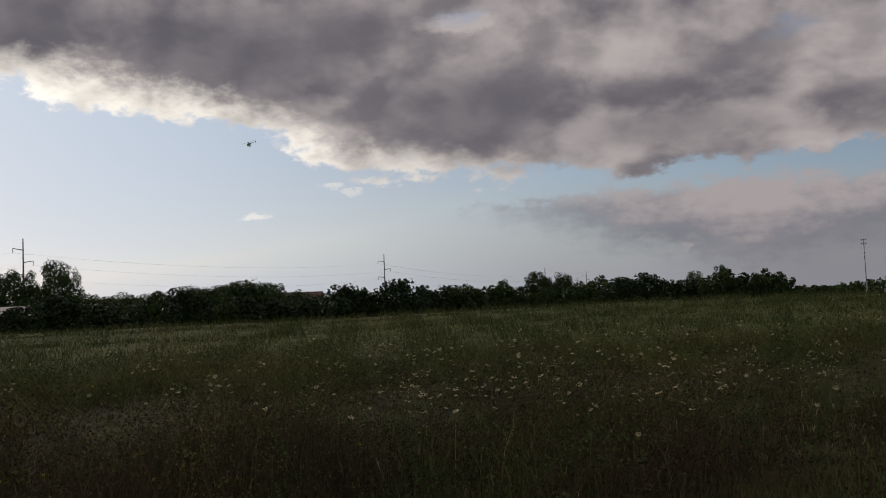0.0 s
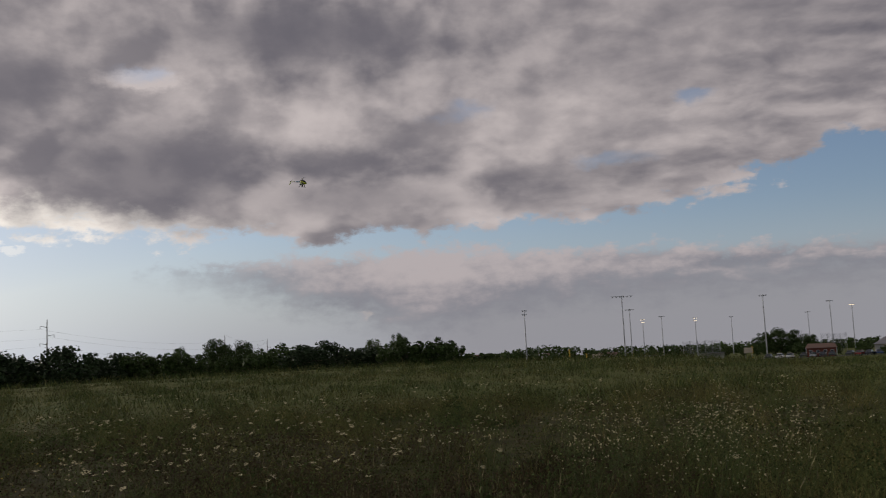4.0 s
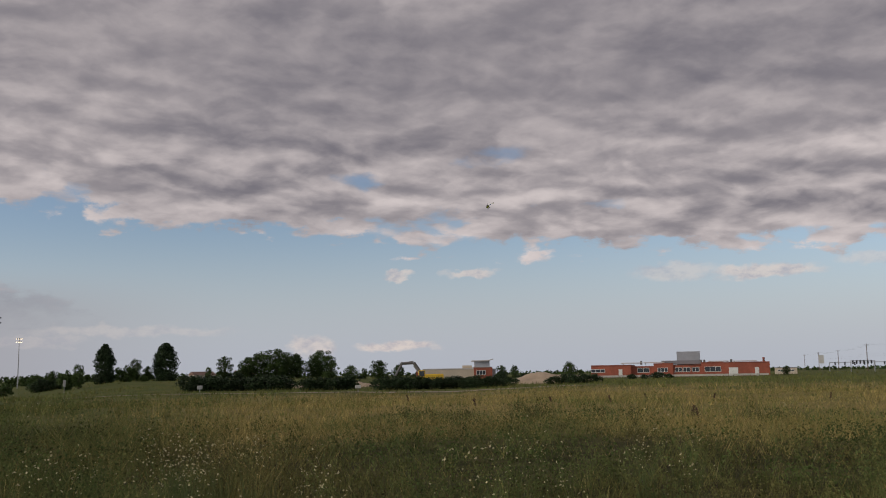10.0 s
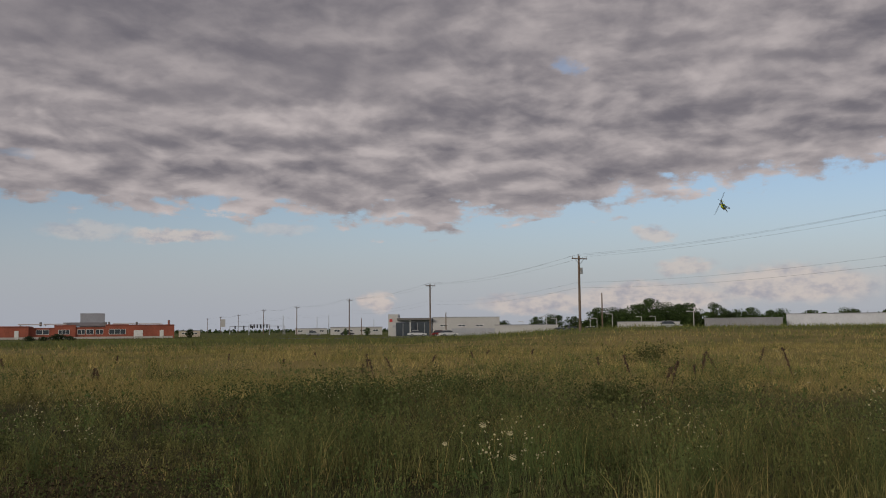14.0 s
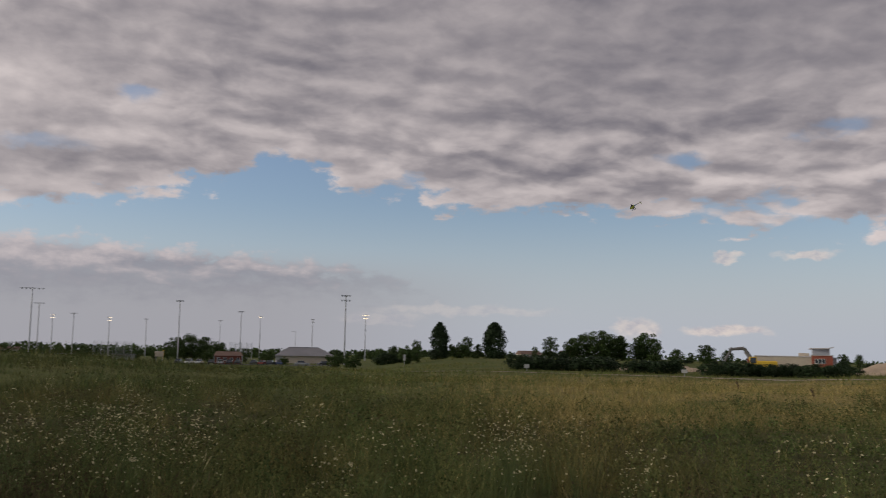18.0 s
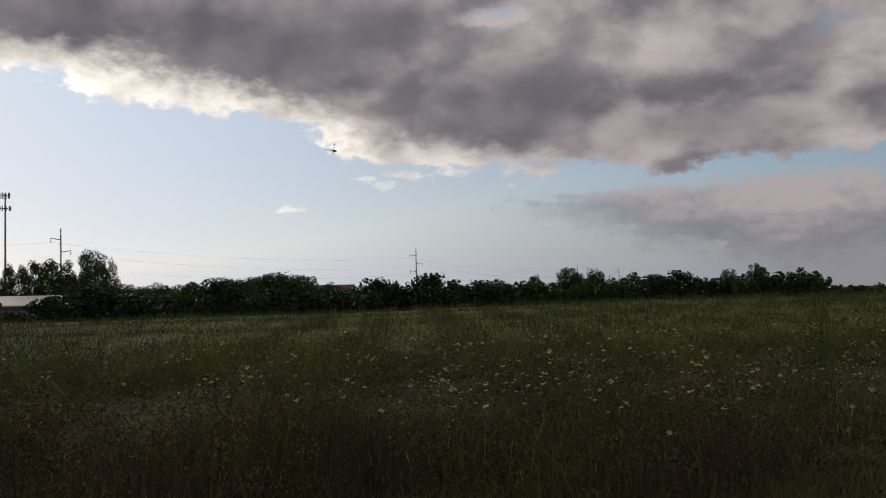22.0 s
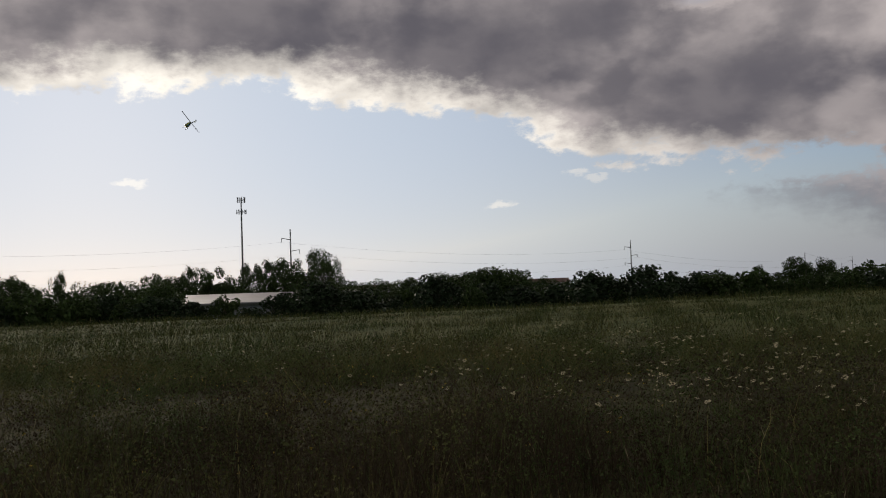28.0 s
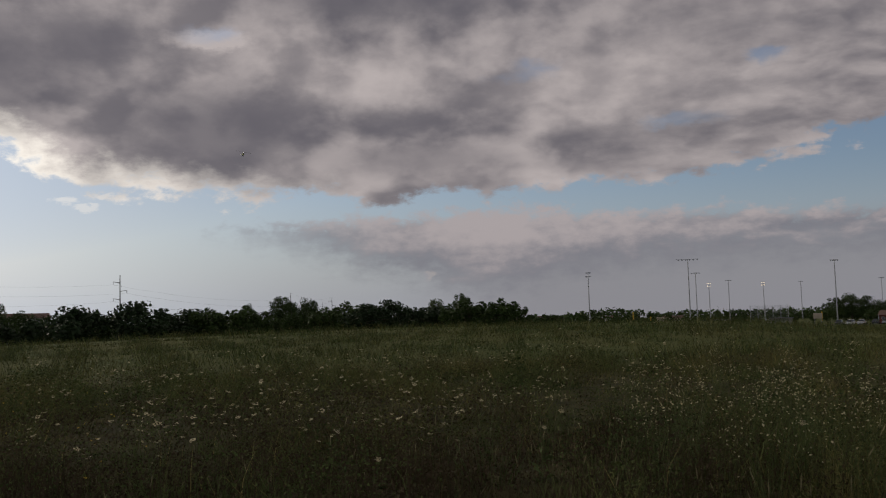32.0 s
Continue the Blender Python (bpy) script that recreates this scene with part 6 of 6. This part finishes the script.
def dock(a, r, h, lean, seed):
    """A dark brown dock stalk with its seed clusters."""
    rng = np.random.default_rng(seed)
    p = at(a, r)
    ob = thing("dock_stalk", pose(p.x, p.y, p.z, lean, rng.uniform(-28, 28), rng.uniform(0, 360)), "dark brown dead dock stalk standing in dry grass", "weed", "dock stalks in the field")
    part("stalk", Geo().tube((0, 0, 0), (0, 0, h), 0.012, 0.006, 5), "dock", ob)
    n = 160
    hh = rng.uniform(0.42, 1.0, n) * h
    c = np.stack([rng.normal(0, 0.022, n), rng.normal(0, 0.022, n), hh], 1)
    V, F = leaf_cloud(rng, c, np.full(n, 0.025), n, 0.022)
    tagged(part("seed_head", fast_mesh("seed_head", V, F, "dock"), None, ob), kind="stuff")


dock_rng = random.Random(4)
for k, (a, r) in enumerate([(49.5, 33), (49.9, 34), (65.3, 35), (65.6, 35.5), (64.9, 36), (71.6, 45), (79.1, 36), (81.1, 27), (82.9, 25.5), (83.2, 25.2), (84.6, 29), (84.9, 29.5), (50.8, 50), (57, 48), (72.3, 58), (66.9, 37), (69, 44), (75, 52),
                            (60.2, 44), (45, 46), (37, 44), (33, 52), (41.5, 48), (47, 58), (62.2, 52), (86, 32), (88, 36), (90, 30)]):
    dock(a, r * dock_rng.uniform(0.95, 1.05), dock_rng.uniform(0.5, 1.0) * (1.0 if r < 40 else 0.65), dock_rng.uniform(-32, 32), 200 + k)


def weed_clump(a, r, w, h, seed):
    rng = np.random.default_rng(seed)
    p = at(a, r)
    ob = thing("weed_clump", pose(p.x, p.y, p.z), "low brown clump of dead weeds in the meadow" if r < 10 else "rounded dark green clump of tall weeds in the meadow", "weed", "weed clumps in the field")
    n = 1700 if r < 25 else 1000
    c = rng.normal(0, 1, (60, 3)) * np.array([w * 0.32, w * 0.32, h * 0.2]) + np.array([0, 0, h * 0.5])
    c[:, 2] = np.clip(c[:, 2], 0.05, h)
    V, F = leaf_cloud(rng, c, np.full(60, w * 0.16), n, (0.016 if r < 15 else 0.024) if r < 40 else 0.05)
    V[:, 2] = np.maximum(V[:, 2], 0.0)
    tagged(part("foliage", fast_mesh("foliage", V, F, "brown" if r < 10 else "weed"), None, ob), kind="stuff")
    g = Geo()
    for k in range(14):
        t, q = rng.uniform(0, 6.28), rng.uniform(0, w * 0.35)
        g.tube((q * 0.5 * math.cos(t), q * 0.5 * math.sin(t), 0), (q * math.cos(t), q * math.sin(t), h * rng.uniform(0.6, 1.1)), 0.006, 0.003, 4)
    tagged(part("stem_tuft", g, "stem", ob), kind="stuff")


for k, (a, r, w, h) in enumerate([(39.5, 33, 1.5, 0.8), (40.6, 34, 1.2, 0.5), (79.4, 20.5, 1.5, 0.7), (80.2, 21, 1.3, 0.6), (61.2, 18.5, 2.2, 0.6), (63.5, 20, 2.4, 0.6), (66.0, 20, 2.6, 0.65), (59.5, 21, 2.0, 0.5), (69.4, 22.6, 2.0, 0.65), (71.5, 22, 2.0, 0.55), (82, 46, 2.0, 0.9), (42.0, 7.8, 1.6, 0.4), (44.4, 7.9, 2.0, 0.45), (46.8, 8.0, 2.0, 0.45), (49.5, 8.3, 1.8, 0.4), (40.0, 8.6, 1.4, 0.35), (30.0, 8.8, 1.8, 0.4), (33.5, 9.0, 1.6, 0.4), (-20, 9.4, 2.0, 0.45), (-5, 9.2, 1.8, 0.4), (-30, 9.3, 2.0, 0.45), (-46, 9.4, 2.2, 0.5), (-58, 9.3, 2.0, 0.45),
                                  (33, 36, 1.5, 0.5), (36, 30, 1.6, 0.5), (45, 30, 1.8, 0.5), (54, 34, 1.4, 0.45), (75, 26, 1.8, 0.6), (86, 22, 2.0, 0.7), (-37.5, 8.8, 1.8, 0.45), (-40, 9.2, 1.6, 0.4), (-52, 8.0, 1.6, 0.4), (-66, 9.5, 1.8, 0.5), (-72, 11, 1.8, 0.5), (-12.5, 14.5, 1.2, 0.5), (-27, 8.5, 1.4, 0.35)]):
    weed_clump(a, r, w, h, 300 + k)


# ---- model helicopter ----
MAT["heli_yellow"] = material("acid yellow gloss paint", (0.50, 0.56, 0.03), 0.22, vary=0.06, scale=6)
MAT["heli_black"] = material("black gloss paint", (0.015, 0.017, 0.017), 0.22, vary=0.2, scale=8)
MAT["heli_blue"] = material("petrol blue gloss paint", (0.035, 0.17, 0.27), 0.25, vary=0.15, scale=6)
MAT["carbon"] = material("carbon fibre", (0.022, 0.022, 0.024), 0.35, vary=0.2, scale=30)
MAT["heli_metal"] = material("bare aluminium", (0.5, 0.5, 0.52), 0.3, 0.9, vary=0.1, scale=20)


def oval(x, half, low, high, n=16):
    """A rounded section of the hull at x."""
    c, hz = (low + high) / 2, (high - low) / 2
    return [(x, half * math.cos(t) * (1 - 0.12 * math.sin(t)), c + hz * math.sin(t)) for t in np.linspace(0, 2 * math.pi, n, endpoint=False)]


def helicopter():
    """Nose along +x, hub over the origin."""
    ob = thing("helicopter", pose(0, 0, 0), "flying yellow, black and blue model helicopter with two rotor blades", "helicopter")
    rings = [(-0.20, 0.035, -0.06, 0.04), (-0.16, 0.070, -0.10, 0.085), (-0.08, 0.092, -0.13, 0.115), (0.02, 0.098, -0.145, 0.115), (0.12, 0.092, -0.145, 0.085), (0.22, 0.072, -0.135, 0.035), (0.29, 0.048, -0.118, -0.02), (0.33, 0.022, -0.095, -0.05), (0.342, 0.006, -0.078, -0.068)]
    canopy = part("canopy", Geo().loft([oval(*r) for r in rings]), "heli_yellow", ob, "acid yellow gloss canopy", True)
    # dark upper glass, set a little proud
    g = Geo()
    shells = []
    for x, half, low, high in rings[2:8]:
        c, hz = (low + high) / 2, (high - low) / 2
        shells.append([(x, (half + 0.004) * math.cos(t) * (1 - 0.12 * math.sin(t)), c + (hz + 0.004) * math.sin(t)) for t in np.linspace(0.12 * math.pi, 0.88 * math.pi, 9)])
    pts = [p for s in shells for p in s]
    g.add(pts, [(r * 9 + i, r * 9 + i + 1, (r + 1) * 9 + i + 1, (r + 1) * 9 + i) for r in range(len(shells) - 1) for i in range(8)])
    part("windscreen", g, "heli_black", canopy, "dark tinted windscreen", True)
    for s in (-1, 1):
        for k, (x0, x1, z0, z1) in enumerate([(-0.12, 0.02, -0.035, -0.005), (-0.06, 0.10, -0.075, -0.055), (0.02, 0.16, -0.02, -0.045), (-0.02, 0.20, -0.11, -0.095)]):
            y = s * 0.1015
            part("stripe", Geo().loft([[(x0, y * 0.93, z0), (x0, y * 0.80, z0), (x0 + 0.02, y * 0.80, z0 + 0.024), (x0 + 0.02, y * 0.93, z0 + 0.024)],
                                       [((x0 + x1) / 2, y, z1), ((x0 + x1) / 2, y * 0.85, z1), ((x0 + x1) / 2, y * 0.85, z1 + 0.022), ((x0 + x1) / 2, y, z1 + 0.022)],
                                       [(x1, y * 0.90, z1 - 0.004), (x1, y * 0.75, z1 - 0.004), (x1, y * 0.75, z1 + 0.01), (x1, y * 0.90, z1 + 0.01)]]), "heli_black", canopy, "black painted stripe")
    part("side_frame", Geo().box((-0.13, 0, -0.10), (0.16, 0.075, 0.13), bevel=0.015), "heli_blue", ob, "blue lower body frame")
    boom = [(-0.17, 0.045, -0.045, 0.055), (-0.30, 0.036, -0.030, 0.040), (-0.50, 0.028, -0.016, 0.032), (-0.68, 0.022, -0.006, 0.028)]
    tail = [(-0.68, 0.0225, -0.0065, 0.0285), (-0.80, 0.020, 0.000, 0.026), (-0.92, 0.018, 0.003, 0.025), (-1.02, 0.016, 0.004, 0.024)]
    part("tail_boom", Geo().loft([oval(*r) for r in boom]), "heli_blue", ob, "petrol blue tapered tail boom", True)
    part("tail_cone", Geo().loft([oval(*r) for r in tail]), "heli_yellow", ob, "yellow tail end", True)
    part("boom_band", Geo().loft([oval(-0.60, 0.0265, -0.012, 0.032), oval(-0.68, 0.0235, -0.0085, 0.030)]), "heli_black", ob, "black band on the boom", True)
    part("control_rod", Geo().tube((-0.2, 0.035, -0.05), (-1.0, 0.018, -0.008), 0.004, None, 5), "carbon", ob)
    part("tail_fin", Geo().prism([(-0.98, 0.02), (-1.03, 0.02), (-1.12, -0.15), (-1.09, -0.17), (-1.0, -0.03)], -0.004, 0.004), "heli_yellow", ob, "yellow lower fin")
    part("tail_gearbox", Geo().box((-1.03, 0, 0.015), (0.06, 0.04, 0.045), bevel=0.008), "heli_black", ob)
    for s in (-1, 1):
        part("skid", Geo().line([(-0.20, s * 0.085, -0.272), (-0.17, s * 0.085, -0.28), (0.16, s * 0.085, -0.28), (0.20, s * 0.085, -0.262)], 0.008, 6), "carbon", ob)
        for x in (-0.12, 0.09):
            part("skid_strut", Geo().loft([[(x - 0.025, s * 0.03, -0.125), (x + 0.025, s * 0.03, -0.125), (x + 0.025, s * 0.05, -0.125), (x - 0.025, s * 0.05, -0.125)],
                                           [(x - 0.012, s * 0.076, -0.28), (x + 0.012, s * 0.076, -0.28), (x + 0.012, s * 0.092, -0.28), (x - 0.012, s * 0.092, -0.28)]]), "heli_black", ob)
    part("mast", Geo().tube((0, 0, 0.09), (0, 0, 0.19), 0.012, None, 8), "heli_metal", ob)
    part("swashplate", Geo().tube((0, 0, 0.135), (0, 0, 0.15), 0.04, None, 12), "heli_metal", ob)
    rotor = part("main_rotor", Geo().box((0, 0, 0.175), (0.16, 0.03, 0.03), bevel=0.008).tube((0, 0, 0.16), (0, 0, 0.20), 0.02, 0.014, 10), "carbon", ob)
    for s in (-1, 1):
        g = Geo().add([(s * 0.08, -0.022, 0.172), (s * 0.08, 0.022, 0.176), (s * 0.16, 0.032, 0.178), (s * 0.79, 0.030, 0.190), (s * 0.79, -0.026, 0.186), (s * 0.16, -0.030, 0.172),
                       (s * 0.08, -0.022, 0.180), (s * 0.08, 0.022, 0.184), (s * 0.16, 0.032, 0.184), (s * 0.79, 0.030, 0.194), (s * 0.79, -0.026, 0.192), (s * 0.16, -0.030, 0.180)],
                      [(0, 1, 2, 3, 4, 5), (6, 11, 10, 9, 8, 7), (0, 6, 7, 1), (1, 7, 8, 2), (2, 8, 9, 3), (3, 9, 10, 4), (4, 10, 11, 5), (5, 11, 6, 0)])
        part("blade", g, "carbon", rotor, "dark carbon rotor blade")
    tail_rotor = part("tail_rotor", Geo().tube((0, -0.012, 0), (0, 0.012, 0), 0.014, None, 8), "carbon", ob)
    for s in (-1, 1):
        part("tail_blade", Geo().box((0, 0, s * 0.075), (0.026, 0.005, 0.125), bevel=0.002), "carbon", tail_rotor)
    tail_rotor.location = (-1.035, 0.035, 0.02)
    return ob, rotor, tail_rotor


heli, main_rotor, tail_rotor = helicopter()


FLIGHT = [
    (0, -70.78, 61.09, 18.32, -10, 5, 179.3),
    (0.5, -79.82, 72.98, 21.52, -5, 5, 157.7),
    (1, -84.76, 82.08, 23.34, 10, 5, 146.1),
    (1.5, -76.80, 78.94, 21.81, 0, 5, 124.3),
    (2, -69.69, 76.17, 20.63, -5, 5, 102.6),
    (2.5, -56.99, 67.61, 18.23, 0, 8, 40.3),
    (3.5, -30.06, 50.64, 12.95, 0, 10, -14.2),
    (4.5, -13.30, 33.76, 8.71, 4, 8, -31.5),
    (4.8, -5.06, 23.54, 6.01, 4, 10, -34.9),
    (5, -0.65, 18.31, 4.71, 2, 12, -36),
    (5.2, 3.65, 15.99, 4.01, -4, 12, -24.8),
    (5.5, 10.38, 12.47, 3.07, -4, 13, -33.9),
    (5.75, 17.07, 12.16, 2.82, -20, 14, -24.6),
    (6, 24.95, 10.29, 2.43, -38, 8, -21.7),
    (6.5, 44.50, 11.34, 4.23, -40, 5, -0.7),
    (7, 63.21, 17.60, 8.61, -45, 0, 35.6),
    (7.5, 71.56, 28.73, 13.23, -40, 0, 81.8),
    (8, 74.08, 40.77, 17.16, -20, 10, 133.8),
    (8.5, 73.81, 51.93, 19.32, -10, 10, 135),
    (9, 72.26, 63.25, 21.03, 10, 20, 166.1),
    (9.5, 69.44, 74.70, 21.84, 0, 15, 157.1),
    (10, 65.32, 83.87, 20.51, 0, 30, 187.1),
    (10.5, 51.66, 78.21, 16.95, 0, 20, 206.6),
    (11, 36.09, 61.41, 12.01, -20, 10, 234.5),
    (11.5, 24.00, 43.41, 7.76, -28, 10, 256),
    (12, 16.94, 28.05, 5.32, -30, 8, 268.8),
    (12.5, 15.95, 17.72, 4.26, -42, 10, 298),
    (13, 17.76, 7.24, 3.63, -42, 9, 296),
    (13.5, 26.81, 1.33, 4.44, -55, 10, 324.8),
    (14.2, 49.40, 3.95, 8.13, -50, 5, 374.5),
    (14.8, 64.60, 9.37, 11.22, -30, 5, 428.2),
    (15.5, 73.06, 17.54, 12.93, 5, 5, 478.5),
    (16, 76.56, 31.89, 14.79, 5, 14, 492.2),
    (16.5, 71.70, 45.43, 15.32, 5, 14, 507.2),
    (17, 61.38, 55.73, 14.95, 10, 25, 537.4),
    (17.5, 48.10, 62.68, 14.04, 15, 30, 562.5),
    (18, 32.23, 63.36, 12.92, 15, 25, 563.4),
    (18.5, 15.83, 57.24, 10.05, 12, 18, 554.6),
    (19, 1.38, 49.64, 7.35, 12, 16, 563.5),
    (19.5, -11.99, 44.10, 6.78, 15, 8, 570.2),
    (20, -23.47, 38.03, 6.82, 35, 0, 571.6),
    (20.5, -47.97, 50.25, 10.13, 40, 0, 573.5),
    (21, -82.68, 71.07, 16.08, 45, 0, 559.2),
    (21.5, -90.30, 77.03, 19.14, 50, 0, 509.3),
    (22, -74.73, 71.74, 18.61, -40, 5, 426),
    (22.5, -68.50, 77.39, 20.00, -5, 5, 401.5),
    (23, -63.51, 84.92, 21.95, -10, 8, 416.9),
    (23.5, -54.24, 86.36, 21.91, -15, 12, 382.4),
    (24, -46.32, 86.41, 21.17, -20, 25, 343.3),
    (24.5, -39.41, 85.50, 20.24, 0, 20, 324.7),
    (25.5, -32.60, 66.20, 14.84, 20, 10, 286.3),
    (26.5, -18.90, 36.90, 8.21, 15, 16, 232.2),
    (27, -25.16, 26.26, 8.25, 28, 14, 235.7),
    (27.5, -39.41, 21.94, 10.50, 45, 5, 210.9),
    (28, -47.15, 19.49, 11.52, 40, 0, 179.6),
    (28.5, -70.64, 29.44, 16.57, -20, 5, 117.5),
    (29, -72.06, 35.70, 17.51, -20, 14, 51.8),
    (29.5, -73.75, 44.67, 19.06, -10, 16, 43.9),
    (30, -66.14, 48.89, 18.53, -15, 20, 28.6),
    (30.5, -67.31, 59.71, 20.64, -15, 20, 8.4),
    (31, -59.46, 62.21, 19.90, -10, 22, -16.2),
    (31.5, -56.96, 69.92, 19.65, -5, 15, -30.7),
    (32, -54.34, 79.59, 19.29, -8, 8, -40.6),
]
PHASES = [(4.5, 53), (4.8, 47), (5, 40), (5.2, 14), (5.5, 0), (5.75, 50), (6, 15), (12, 40), (12.5, 60), (13, -50), (13.5, -60), (19, 30), (20, 105), (22, 80), (23, 0), (26.5, 10), (27, 140), (28, 110), (29, 20), (30, 60), (31, 30), (32, 80)]


def motions():
    """The flight: seconds, place, roll, nose-down tilt, heading; the rotors turn all the way."""
    walk(heli, [(t, pose(x, y, z, rx, ry, rz)) for t, x, y, z, rx, ry, rz in FLIGHT])
    last = frame(32.0)
    angle = [0.0] * (last + 1)
    marks = [(1, 0.0)] + [(frame(t), p) for t, p in PHASES] + [(last, 0.0)]
    total = 0.0
    for (f0, p0), (f1, p1) in zip(marks, marks[1:]):
        n = f1 - f0
        if n <= 0:
            continue
        turn = round((78.0 * n - (p1 - total)) / 180.0) * 180.0 + (p1 - total)
        for k in range(n + 1):
            angle[f0 + k] = total + turn * k / n
        total += turn
    walk(main_rotor, [((f - 1) / FPS, pose(0, 0, 0, 0, 0, angle[f])) for f in range(1, last + 1)])
    walk(tail_rotor, [((f - 1) / FPS, pose(-1.035, 0.035, 0.02, 0, angle[f] * 0.95, 0)) for f in range(1, last + 1)])


motions()
